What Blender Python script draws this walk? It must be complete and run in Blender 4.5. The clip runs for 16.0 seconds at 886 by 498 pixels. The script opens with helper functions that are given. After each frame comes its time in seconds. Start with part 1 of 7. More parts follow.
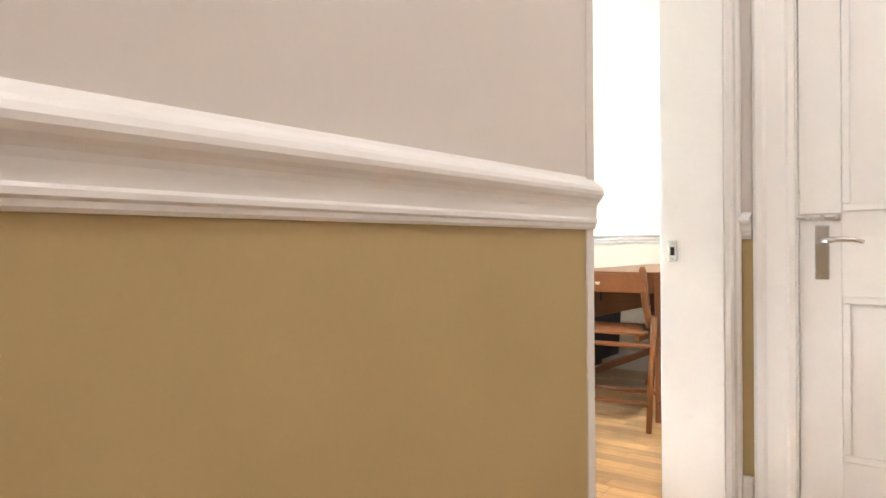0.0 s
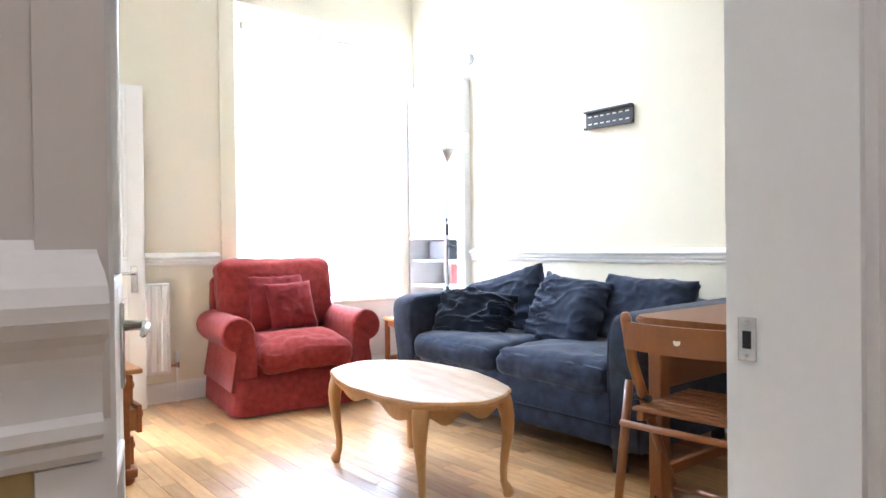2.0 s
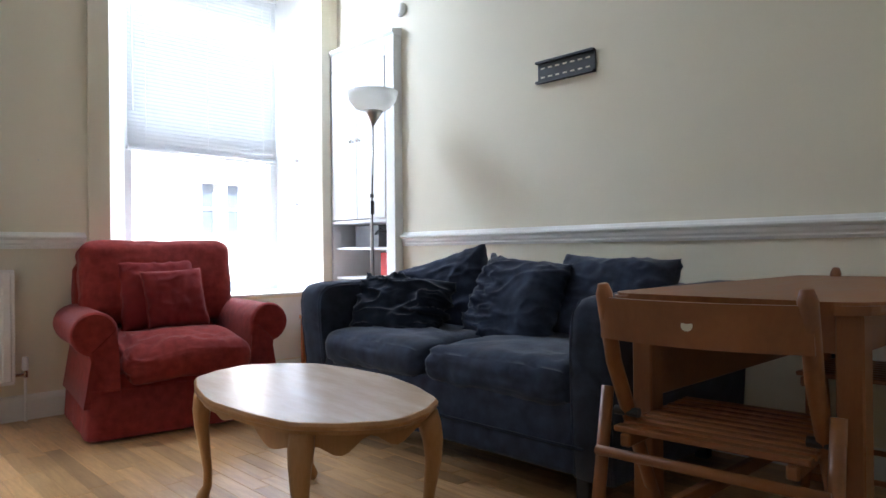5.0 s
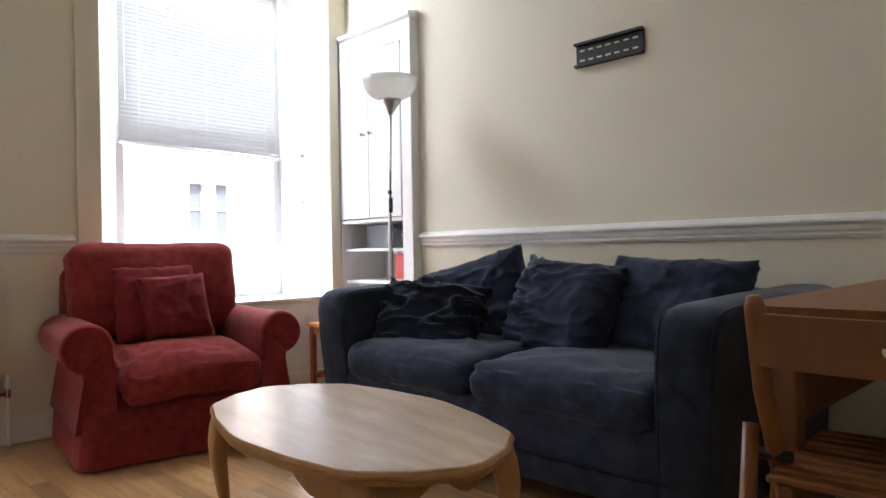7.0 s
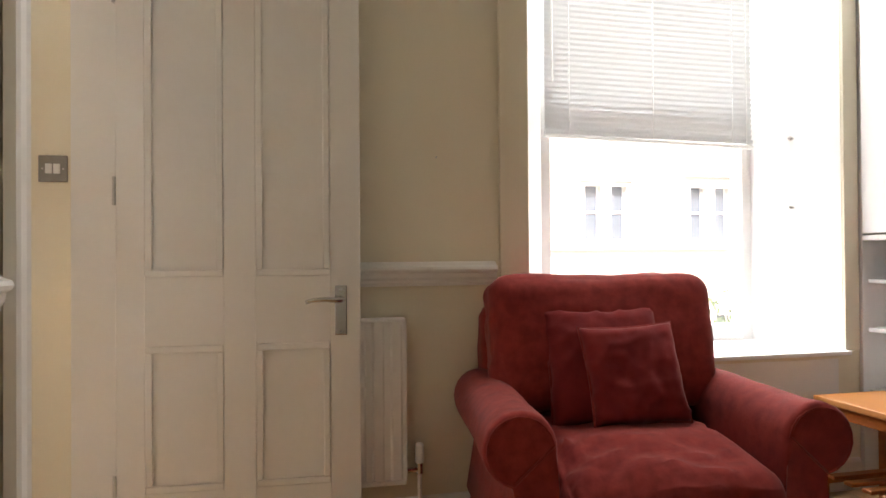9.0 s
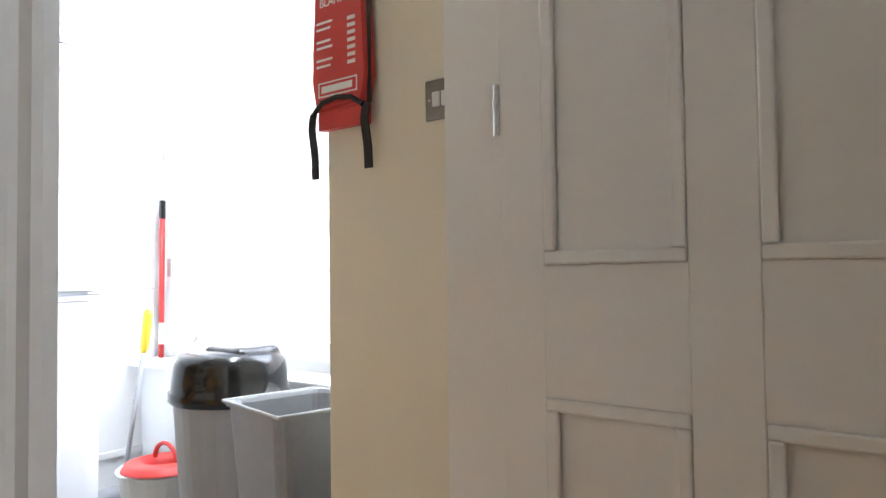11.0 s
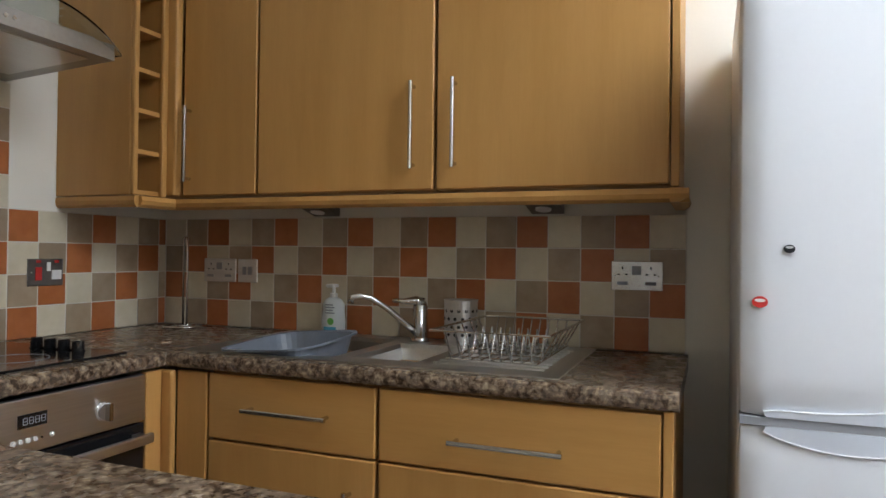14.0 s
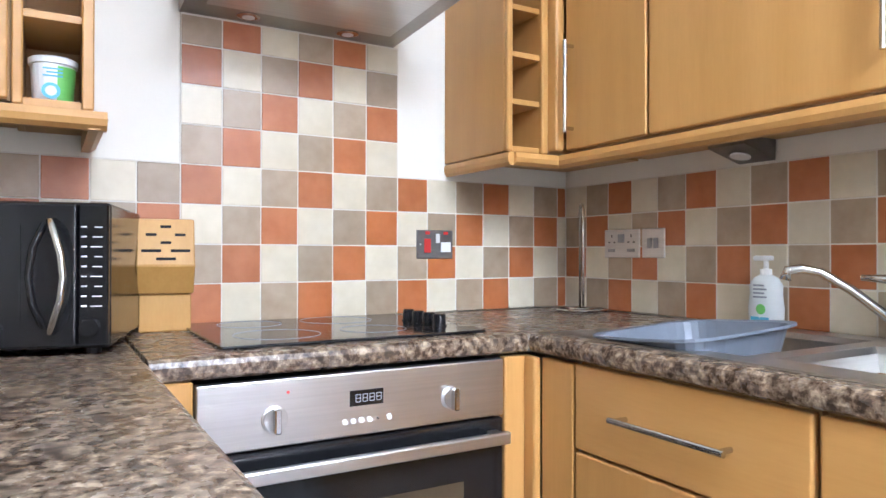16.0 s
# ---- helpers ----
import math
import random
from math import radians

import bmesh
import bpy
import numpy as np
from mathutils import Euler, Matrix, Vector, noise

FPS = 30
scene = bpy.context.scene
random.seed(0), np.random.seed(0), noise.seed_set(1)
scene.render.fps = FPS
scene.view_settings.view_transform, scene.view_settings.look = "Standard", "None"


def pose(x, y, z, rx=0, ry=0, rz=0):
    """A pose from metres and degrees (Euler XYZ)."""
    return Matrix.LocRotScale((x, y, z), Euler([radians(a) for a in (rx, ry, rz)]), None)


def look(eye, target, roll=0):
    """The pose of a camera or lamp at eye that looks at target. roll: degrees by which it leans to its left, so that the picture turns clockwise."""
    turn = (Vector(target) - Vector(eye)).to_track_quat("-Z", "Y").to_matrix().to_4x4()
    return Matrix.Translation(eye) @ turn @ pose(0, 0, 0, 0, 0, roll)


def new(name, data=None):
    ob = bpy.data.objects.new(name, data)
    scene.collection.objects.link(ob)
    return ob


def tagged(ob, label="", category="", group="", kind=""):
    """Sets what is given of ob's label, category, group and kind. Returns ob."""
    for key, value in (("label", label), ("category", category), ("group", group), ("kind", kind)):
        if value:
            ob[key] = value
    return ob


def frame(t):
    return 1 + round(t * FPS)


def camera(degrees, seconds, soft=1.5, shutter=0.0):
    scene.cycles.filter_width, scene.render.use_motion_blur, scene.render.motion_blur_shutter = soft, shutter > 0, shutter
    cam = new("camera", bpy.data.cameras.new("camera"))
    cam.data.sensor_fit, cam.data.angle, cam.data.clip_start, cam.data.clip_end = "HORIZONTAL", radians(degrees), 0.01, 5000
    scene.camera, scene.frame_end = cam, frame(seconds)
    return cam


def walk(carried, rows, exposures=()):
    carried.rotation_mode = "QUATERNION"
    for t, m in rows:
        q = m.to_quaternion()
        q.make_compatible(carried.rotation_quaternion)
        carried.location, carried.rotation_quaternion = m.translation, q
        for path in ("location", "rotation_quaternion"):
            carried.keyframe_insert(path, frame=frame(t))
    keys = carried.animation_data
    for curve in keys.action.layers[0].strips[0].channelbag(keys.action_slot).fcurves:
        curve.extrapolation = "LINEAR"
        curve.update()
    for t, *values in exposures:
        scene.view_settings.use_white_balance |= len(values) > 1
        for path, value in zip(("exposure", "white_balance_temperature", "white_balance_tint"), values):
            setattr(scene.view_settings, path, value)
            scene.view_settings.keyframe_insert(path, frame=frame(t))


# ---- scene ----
cam = camera(66.3, 16.0)
PATH = [
    (0, (-1.958, -1.781, 0.882), (-0.37, -0.565, 0.873), -0.5),
    (0.5, (-1.667, -1.797, 0.907), (-0.07, -0.593, 0.894), -0.7),
    (1, (-1.346, -1.76, 0.938), (0.172, -0.457, 0.92), -0.9),
    (1.5, (-1.028, -1.671, 0.963), (0.359, -0.231, 0.948), -0.9),
    (2, (-0.77, -1.549, 1.012), (0.488, 0.006, 0.996), -0.7),
    (2.5, (-0.56, -1.462, 1.042), (0.557, 0.197, 1.031), -0.8),
    (3, (-0.426, -1.407, 1.038), (0.565, 0.33, 1.035), -0.8),
    (3.5, (-0.327, -1.343, 0.988), (0.596, 0.431, 0.997), -0.7),
    (4, (-0.275, -1.207, 0.938), (0.714, 0.531, 0.947), -0.5),
    (4.5, (-0.221, -1.098, 0.883), (0.946, 0.526, 0.894), -0.4),
    (5, (-0.168, -1.024, 0.851), (1.204, 0.431, 0.857), -0.6),
    (7.5, (-0.03, -0.452, 0.875), (1.372, 0.975, 0.879), -1.0),
    (8, (0.169, -0.181, 0.93), (1.255, 1.498, 0.939), -0.6),
    (8.5, (0.203, 0.231, 0.98), (0.991, 2.069, 0.994), -0.5),
    (9, (0.2, 0.62, 0.996), (0.651, 2.569, 1.014), -0.4),
    (9.2, (0.202, 0.771, 0.987), (0.519, 2.746, 1.016), -0.4),
    (11.3, (0.314, 2.073, 0.918), (-1.105, 3.481, 0.976), -0.4),
    (11.5, (0.273, 2.171, 0.937), (-1.277, 3.434, 0.976), -0.2),
    (12, (0.069, 2.354, 0.945), (-1.733, 3.22, 0.985), 0.1),
    (12.5, (-0.136, 2.464, 0.977), (-2.091, 2.886, 1.016), 0.5),
    (13, (-0.348, 2.504, 1.039), (-2.348, 2.49, 1.078), 0.9),
    (13.5, (-0.54, 2.514, 1.15), (-2.499, 2.111, 1.168), 0.8),
    (14, (-0.688, 2.524, 1.176), (-2.549, 1.79, 1.193), 0.7),
    (14.5, (-0.792, 2.519, 1.147), (-2.52, 1.512, 1.176), 0.6),
    (15, (-0.918, 2.484, 1.102), (-2.489, 1.246, 1.127), 0.5),
    (15.5, (-1.118, 2.395, 1.074), (-2.462, 0.913, 1.091), 0.2),
    (16, (-1.222, 2.34, 1.077), (-2.228, 0.612, 1.091), 0.1),
]
EXPOSURES = [(0.0, 4.6, 6000, 13), (0.6, 4.5, 5900, 13), (1.6, 4.25, 5700, 14), (2.4, 3.0, 5350, 13), (3.4, 2.35, 5300, 12), (5.0, 1.9, 5600, 13), (7.5, 1.75, 6500, 17), (9.0, 1.7, 7200, 17), (11.5, 1.2, 5800, 13), (12.0, 0.75, 5600, 13), (12.6, -0.1, 5500, 12), (13.3, -0.2, 5800, 12), (14.0, 0.2, 6300, 14), (14.5, 1.05, 6700, 14), (15.5, 1.75, 6200, 17), (16.0, 1.85, 5600, 17)]
walk(cam, [(t, look(eye, target, roll)) for t, eye, target, roll in PATH], EXPOSURES)

# ---- light: overcast daylight through the two windows, one added warm lamp in the hall ----
world = bpy.data.worlds.new("overcast_sky")
scene.world = world
world.use_nodes = True
wn = world.node_tree.nodes
sky = wn.new("ShaderNodeTexSky")
sky.sky_type = "NISHITA"
sky.sun_disc = False
sky.sun_elevation = radians(48)
sky.sun_rotation = radians(160)
sky.air_density = 0.6
sky.dust_density = 8.0
sky.ozone_density = 0.5
world.node_tree.links.new(sky.outputs["Color"], wn["Background"].inputs["Color"])
wn["Background"].inputs["Strength"].default_value = 0.15


def lamp(name, kind, m, energy, color, **more):
    data = bpy.data.lights.new(name, kind)
    data.energy, data.color = energy, color
    if kind == "SUN":
        data.angle = radians(more["angle"])
    elif kind == "AREA":
        data.shape, data.size, data.size_y = "RECTANGLE", more["w"], more["h"]
    else:
        data.shadow_soft_size = more["r"]
    ob = new(name, data)
    ob.matrix_world = m
    return ob


lamp("sun", "SUN", look((0, 0, 20), (2.5, 9, 9)), 5.0, (1, 0.97, 0.92), angle=14)
lamp("living_window_daylight", "AREA", look((1.78, 3.13, 2.695), (1.72, 2.05, 1.0)), 13, (0.84, 0.93, 1.0), w=1.1, h=0.10)
lamp("street_sky_light", "AREA", look((1.75, 6.6, 4.2), (1.75, 3.4, 1.4)), 250, (0.86, 0.94, 1.0), w=4.6, h=2.4)
lamp("kitchen_sky_light", "AREA", look((-1.6, 6.6, 4.9), (-1.7, 2.6, 1.2)), 130, (0.84, 0.93, 1.0), w=3.0, h=2.6)
lamp("kitchen_window_daylight", "AREA", look((-1.75, 3.56, 2.77), (-2.15, 3.05, 0.9)), 25, (0.84, 0.93, 1.0), w=1.4, h=0.10)
# unseen fill lamp, added to bring up the hall's brightness
lamp("hall_fill_light", "POINT", pose(-1.3, -1.95, 2.7), 1.9, (1.0, 0.92, 0.85), r=0.09)

# ---- materials ----


def pm(name, col, col2, scale=8.0, rough=0.5, bump=0.05, metallic=0.0, stretch=(1, 1, 1), fine=90.0, vary=0.0, spec=0.5, coat=0.0, rough2=None, bumpdist=0.003):
    """A surface with two scales of variation: broad stains and fine grain, and a slight relief."""
    m = bpy.data.materials.new(name)
    m.use_nodes = True
    n, ln = m.node_tree.nodes, m.node_tree.links
    b = n["Principled BSDF"]
    co = n.new("ShaderNodeTexCoord")
    mp = n.new("ShaderNodeMapping")
    mp.inputs["Scale"].default_value = stretch
    ln.new(co.outputs["Object"], mp.inputs["Vector"])
    big = n.new("ShaderNodeTexNoise")
    big.inputs["Scale"].default_value, big.inputs["Detail"].default_value = scale, 5
    sm = n.new("ShaderNodeTexNoise")
    sm.inputs["Scale"].default_value, sm.inputs["Detail"].default_value = fine, 3
    ln.new(mp.outputs[0], big.inputs["Vector"])
    ln.new(mp.outputs[0], sm.inputs["Vector"])
    mixf = n.new("ShaderNodeMath")
    mixf.operation = "MULTIPLY_ADD"
    ln.new(sm.outputs["Fac"], mixf.inputs[0])
    mixf.inputs[1].default_value = 0.35
    ln.new(big.outputs["Fac"], mixf.inputs[2])
    ramp = n.new("ShaderNodeValToRGB")
    ramp.color_ramp.elements[0].position, ramp.color_ramp.elements[1].position = 0.4, 0.95
    ramp.color_ramp.elements[0].color, ramp.color_ramp.elements[1].color = (*col, 1), (*col2, 1)
    ln.new(mixf.outputs[0], ramp.inputs["Fac"])
    out = ramp.outputs["Color"]
    if vary:
        info = n.new("ShaderNodeObjectInfo")
        hsv = n.new("ShaderNodeHueSaturation")
        mr = n.new("ShaderNodeMapRange")
        mr.inputs["To Min"].default_value, mr.inputs["To Max"].default_value = 1 - vary, 1 + vary
        ln.new(info.outputs["Random"], mr.inputs["Value"])
        ln.new(mr.outputs[0], hsv.inputs["Value"])
        ln.new(out, hsv.inputs["Color"])
        out = hsv.outputs["Color"]
        shift = n.new("ShaderNodeVectorMath")
        shift.operation = "SCALE"
        comb = n.new("ShaderNodeCombineXYZ")
        for k in range(3):
            ln.new(info.outputs["Random"], comb.inputs[k])
        ln.new(comb.outputs[0], shift.inputs[0])
        shift.inputs["Scale"].default_value = 37.0
        ln.new(shift.outputs[0], mp.inputs["Location"])
    ln.new(out, b.inputs["Base Color"])
    rr = n.new("ShaderNodeMapRange")
    rr.inputs["To Min"].default_value, rr.inputs["To Max"].default_value = rough, rough2 if rough2 is not None else min(1, rough + 0.15)
    ln.new(big.outputs["Fac"], rr.inputs["Value"])
    ln.new(rr.outputs[0], b.inputs["Roughness"])
    b.inputs["Metallic"].default_value = metallic
    b.inputs["Specular IOR Level"].default_value = spec
    b.inputs["Coat Weight"].default_value = coat
    if bump:
        bp = n.new("ShaderNodeBump")
        bp.inputs["Strength"].default_value, bp.inputs["Distance"].default_value = bump, bumpdist
        ln.new(mixf.outputs[0], bp.inputs["Height"])
        ln.new(bp.outputs[0], b.inputs["Normal"])
    return m


def granite(name):
    """Mottled laminate: cream, tan and dark brown flecks a centimetre or two across."""
    m = pm(name, (0.1, 0.07, 0.05), (0.4, 0.3, 0.2), 26, 0.2, 0.0, fine=70, rough2=0.34)
    n, ln = m.node_tree.nodes, m.node_tree.links
    b = n["Principled BSDF"]
    co = [k for k in n if k.type == "TEX_COORD"][0]
    warp = n.new("ShaderNodeTexNoise")
    warp.inputs["Scale"].default_value, warp.inputs["Detail"].default_value = 70, 6
    warp.inputs["Roughness"].default_value, warp.inputs["Distortion"].default_value = 0.62, 0.15
    ln.new(co.outputs["Object"], warp.inputs["Vector"])
    ramp = n.new("ShaderNodeValToRGB")
    e = ramp.color_ramp.elements
    e[0].position, e[1].position = 0.33, 0.66
    e[0].color, e[1].color = (0.045, 0.032, 0.023, 1), (0.46, 0.37, 0.265, 1)
    for p, c in ((0.43, (0.085, 0.055, 0.036)), (0.49, (0.19, 0.135, 0.09)), (0.55, (0.22, 0.17, 0.125)), (0.60, (0.36, 0.27, 0.18))):
        k = e.new(p)
        k.color = (*c, 1)
    ln.new(warp.outputs["Fac"], ramp.inputs["Fac"])
    broad = n.new("ShaderNodeTexNoise")
    broad.inputs["Scale"].default_value, broad.inputs["Detail"].default_value = 9, 3
    ln.new(co.outputs["Object"], broad.inputs["Vector"])
    tone = n.new("ShaderNodeMix")
    tone.data_type, tone.blend_type = "RGBA", "MULTIPLY"
    tone.inputs["Factor"].default_value = 0.5
    br = n.new("ShaderNodeValToRGB")
    br.color_ramp.elements[0].position, br.color_ramp.elements[1].position = 0.35, 0.62
    br.color_ramp.elements[0].color, br.color_ramp.elements[1].color = (0.45, 0.42, 0.40, 1), (1, 0.97, 0.93, 1)
    ln.new(broad.outputs["Fac"], br.inputs["Fac"])
    ln.new(ramp.outputs["Color"], tone.inputs["A"])
    ln.new(br.outputs["Color"], tone.inputs["B"])
    ln.new(tone.outputs["Result"], b.inputs["Base Color"])
    return m


def fabric(name, col, col2, fuzz=0.4, scale=9):
    m = pm(name, col, col2, scale, 0.85, 0.35, fine=420, bumpdist=0.004)
    b = m.node_tree.nodes["Principled BSDF"]
    b.inputs["Sheen Weight"].default_value = fuzz
    b.inputs["Sheen Roughness"].default_value = 0.4
    b.inputs["Specular IOR Level"].default_value = 0.2
    n, ln = m.node_tree.nodes, m.node_tree.links
    co = n.new("ShaderNodeTexCoord")
    fold = n.new("ShaderNodeTexNoise")
    fold.inputs["Scale"].default_value, fold.inputs["Detail"].default_value = 6, 2
    fold.inputs["Distortion"].default_value = 0.9
    crease = n.new("ShaderNodeBump")
    crease.inputs["Strength"].default_value, crease.inputs["Distance"].default_value = 0.12, 0.02
    ln.new(co.outputs["Object"], fold.inputs["Vector"])
    ln.new(fold.outputs["Fac"], crease.inputs["Height"])
    for nd in n:
        if nd.bl_idname == "ShaderNodeBump" and nd != crease:
            ln.new(crease.outputs["Normal"], nd.inputs["Normal"])
    return m


M_CREAM = pm("cream_wall_paint", (0.77, 0.71, 0.56), (0.81, 0.75, 0.605), 1.6, 0.75, 0.08, fine=160)
M_KWALL = pm("kitchen_wall_paint", (0.76, 0.73, 0.64), (0.80, 0.77, 0.685), 2.2, 0.7, 0.08, fine=160)
M_HALLUP = pm("hall_upper_paint", (0.66, 0.61, 0.555), (0.70, 0.65, 0.595), 1.8, 0.7, 0.08, fine=160)
M_OLIVE = pm("hall_olive_paint", (0.45, 0.34, 0.15), (0.49, 0.375, 0.17), 2.0, 0.6, 0.1, fine=160)
M_WHITE = pm("white_gloss_paint", (0.80, 0.785, 0.75), (0.85, 0.835, 0.80), 3.0, 0.32, 0.06, fine=60)
M_SHUT = pm("white_shutter_paint", (0.82, 0.82, 0.81), (0.87, 0.87, 0.86), 4.0, 0.4, 0.08, fine=50)
M_CEIL = pm("ceiling_paint", (0.82, 0.81, 0.78), (0.85, 0.84, 0.81), 1.2, 0.85, 0.05, fine=120)
M_CHROME = pm("satin_chrome", (0.55, 0.545, 0.53), (0.62, 0.615, 0.60), 12, 0.12, 0.0, 1.0, rough2=0.24)
M_STEEL = pm("brushed_steel", (0.55, 0.54, 0.52), (0.66, 0.65, 0.63), 3, 0.28, 0.05, 1.0, stretch=(2, 2, 60), fine=30)
M_STEELH = pm("brushed_steel_flat", (0.55, 0.54, 0.52), (0.66, 0.65, 0.63), 3, 0.25, 0.05, 1.0, stretch=(1, 40, 60), fine=30)
M_PEWTER = pm("dull_pewter_steel", (0.20, 0.19, 0.18), (0.28, 0.27, 0.25), 6, 0.42, 0.03, 1.0)
M_HOODSHADE = pm("shaded_hood_steel", (0.34, 0.32, 0.29), (0.44, 0.42, 0.39), 6, 0.36, 0.03, 1.0)
M_BLACKM = pm("black_metal", (0.012, 0.012, 0.014), (0.03, 0.03, 0.033), 14, 0.4, 0.05, 0.0)
M_BLACKP = pm("black_plastic", (0.008, 0.008, 0.009), (0.014, 0.014, 0.015), 14, 0.10, 0.0, rough2=0.2)
M_DARK = pm("dark_void", (0.012, 0.011, 0.01), (0.02, 0.018, 0.016), 14, 0.7, 0.02)
M_NAVY = fabric("navy_corduroy", (0.016, 0.020, 0.034), (0.046, 0.058, 0.094), 0.2, 16)
M_NAVY2 = fabric("navy_cushion_velvet", (0.008, 0.010, 0.017), (0.019, 0.026, 0.043), 0.15, 11)
M_RED = fabric("brick_red_damask", (0.18, 0.019, 0.017), (0.31, 0.042, 0.034), 0.12, 26)
M_REDC = fabric("red_cushion_cloth", (0.16, 0.016, 0.018), (0.24, 0.026, 0.024), 0.12, 14)
M_OAK = pm("golden_oak_board", (0.38, 0.20, 0.075), (0.62, 0.38, 0.17), 5, 0.24, 0.03, stretch=(9, 1.0, 1), fine=24, vary=0.3, coat=0.25)
M_PINE = pm("orange_pine", (0.21, 0.054, 0.009), (0.34, 0.105, 0.021), 4, 0.28, 0.05, stretch=(1, 1, 8), fine=40)
M_PINEX = pm("orange_pine_top", (0.30, 0.11, 0.03), (0.42, 0.18, 0.052), 4, 0.3, 0.05, stretch=(8, 1, 1), fine=40)
M_BEECH = pm("varnished_beech", (0.19, 0.062, 0.014), (0.29, 0.108, 0.028), 4, 0.33, 0.04, stretch=(1, 6, 1), fine=50)
M_BEECHV = pm("varnished_beech_upright", (0.19, 0.062, 0.014), (0.29, 0.108, 0.028), 4, 0.33, 0.04, stretch=(5, 5, 1), fine=50)
M_CTOP = pm("worn_table_top", (0.46, 0.31, 0.20), (0.64, 0.48, 0.35), 3, 0.2, 0.01, stretch=(5, 1, 1), fine=14, rough2=0.3)
M_CLEG = pm("honey_table_wood", (0.42, 0.20, 0.065), (0.55, 0.30, 0.12), 5, 0.3, 0.04, stretch=(4, 4, 1), fine=40)
M_KIT = pm("beech_cabinet_foil", (0.46, 0.235, 0.062), (0.54, 0.29, 0.088), 2.5, 0.34, 0.015, stretch=(7, 7, 0.6), fine=30, vary=0.03)
M_KITH = pm("beech_cabinet_foil_across", (0.46, 0.235, 0.062), (0.54, 0.29, 0.088), 2.5, 0.34, 0.015, stretch=(7, 0.6, 7), fine=30, vary=0.03)
M_KITIN = pm("beech_cabinet_inside", (0.42, 0.25, 0.10), (0.48, 0.29, 0.12), 2.5, 0.5, 0.02, stretch=(4, 1, 4), fine=30)
M_GRAN = granite("brown_granite_laminate")
M_GROUT = pm("pale_grout", (0.66, 0.62, 0.53), (0.72, 0.68, 0.6), 30, 0.85, 0.1)
M_TC = pm("cream_tile", (0.60, 0.53, 0.38), (0.70, 0.63, 0.48), 14, 0.24, 0.09, fine=45, vary=0.06)
M_TG = pm("taupe_tile", (0.32, 0.235, 0.15), (0.43, 0.335, 0.23), 16, 0.24, 0.1, fine=45, vary=0.1)
M_TT = pm("terracotta_tile", (0.38, 0.115, 0.032), (0.48, 0.17, 0.06), 16, 0.24, 0.1, fine=45, vary=0.09)
M_FRIDGE = pm("white_enamel", (0.77, 0.79, 0.82), (0.81, 0.83, 0.86), 2, 0.25, 0.0)
M_GRIPSHADE = pm("shaded_grip_enamel", (0.60, 0.64, 0.70), (0.66, 0.70, 0.76), 5, 0.35, 0.0)
M_GREYP = pm("grey_plastic", (0.27, 0.28, 0.30), (0.33, 0.34, 0.36), 9, 0.4, 0.04)
M_SILVP = pm("silver_grey_plastic", (0.36, 0.365, 0.37), (0.42, 0.425, 0.43), 9, 0.38, 0.03)
M_BOWL = pm("blue_grey_plastic_bowl", (0.13, 0.15, 0.18), (0.17, 0.19, 0.225), 9, 0.35, 0.03)
M_REDP = pm("red_plastic", (0.55, 0.03, 0.025), (0.65, 0.05, 0.04), 9, 0.35, 0.02)
M_YEL = pm("yellow_plastic", (0.75, 0.60, 0.03), (0.8, 0.66, 0.06), 9, 0.4, 0.02)
M_WPLAST = pm("white_plastic", (0.76, 0.76, 0.74), (0.8, 0.8, 0.78), 9, 0.35, 0.02)
M_GREENP = pm("green_plastic", (0.12, 0.42, 0.08), (0.18, 0.5, 0.12), 9, 0.4, 0.02)
M_BLUEP = pm("pale_blue_label", (0.08, 0.38, 0.55), (0.12, 0.45, 0.6), 9, 0.4, 0.02)
M_INK = pm("grey_print", (0.25, 0.27, 0.3), (0.3, 0.32, 0.35), 9, 0.5, 0.0)
M_WINK = pm("white_print", (0.78, 0.76, 0.74), (0.82, 0.8, 0.78), 9, 0.5, 0.0)
M_REDCLOTH = pm("red_nylon_pouch", (0.52, 0.035, 0.03), (0.62, 0.055, 0.045), 12, 0.5, 0.15, fine=260)
M_BLKCLOTH = pm("black_webbing", (0.012, 0.012, 0.014), (0.03, 0.03, 0.034), 12, 0.7, 0.2, fine=300)
M_KNIFEB = pm("knife_block_wood", (0.45, 0.225, 0.05), (0.56, 0.31, 0.085), 4, 0.35, 0.04, stretch=(5, 5, 1), fine=40)
M_FLOORK = pm("grey_vinyl_floor", (0.22, 0.21, 0.2), (0.3, 0.29, 0.27), 5, 0.45, 0.05)
M_STONE = pm("pale_sandstone", (0.64, 0.62, 0.57), (0.74, 0.72, 0.68), 0.9, 0.85, 0.2, fine=14)
M_ASPH = pm("asphalt", (0.045, 0.045, 0.047), (0.07, 0.07, 0.072), 3, 0.9, 0.2)
M_LEAF = pm("tree_leaves", (0.05, 0.10, 0.03), (0.10, 0.16, 0.05), 3, 0.6, 0.1, vary=0.2)
M_BARK = pm("tree_bark", (0.10, 0.08, 0.06), (0.16, 0.13, 0.1), 9, 0.9, 0.4)
M_OUTGL = pm("far_window_glass", (0.05, 0.07, 0.10), (0.09, 0.12, 0.16), 0.8, 0.35, 0.0)
M_SLATE = pm("grey_roof_slate", (0.24, 0.25, 0.27), (0.32, 0.33, 0.35), 3, 0.6, 0.2)
M_CURT = pm("purple_curtain", (0.25, 0.16, 0.28), (0.32, 0.22, 0.36), 4, 0.9, 0.1)


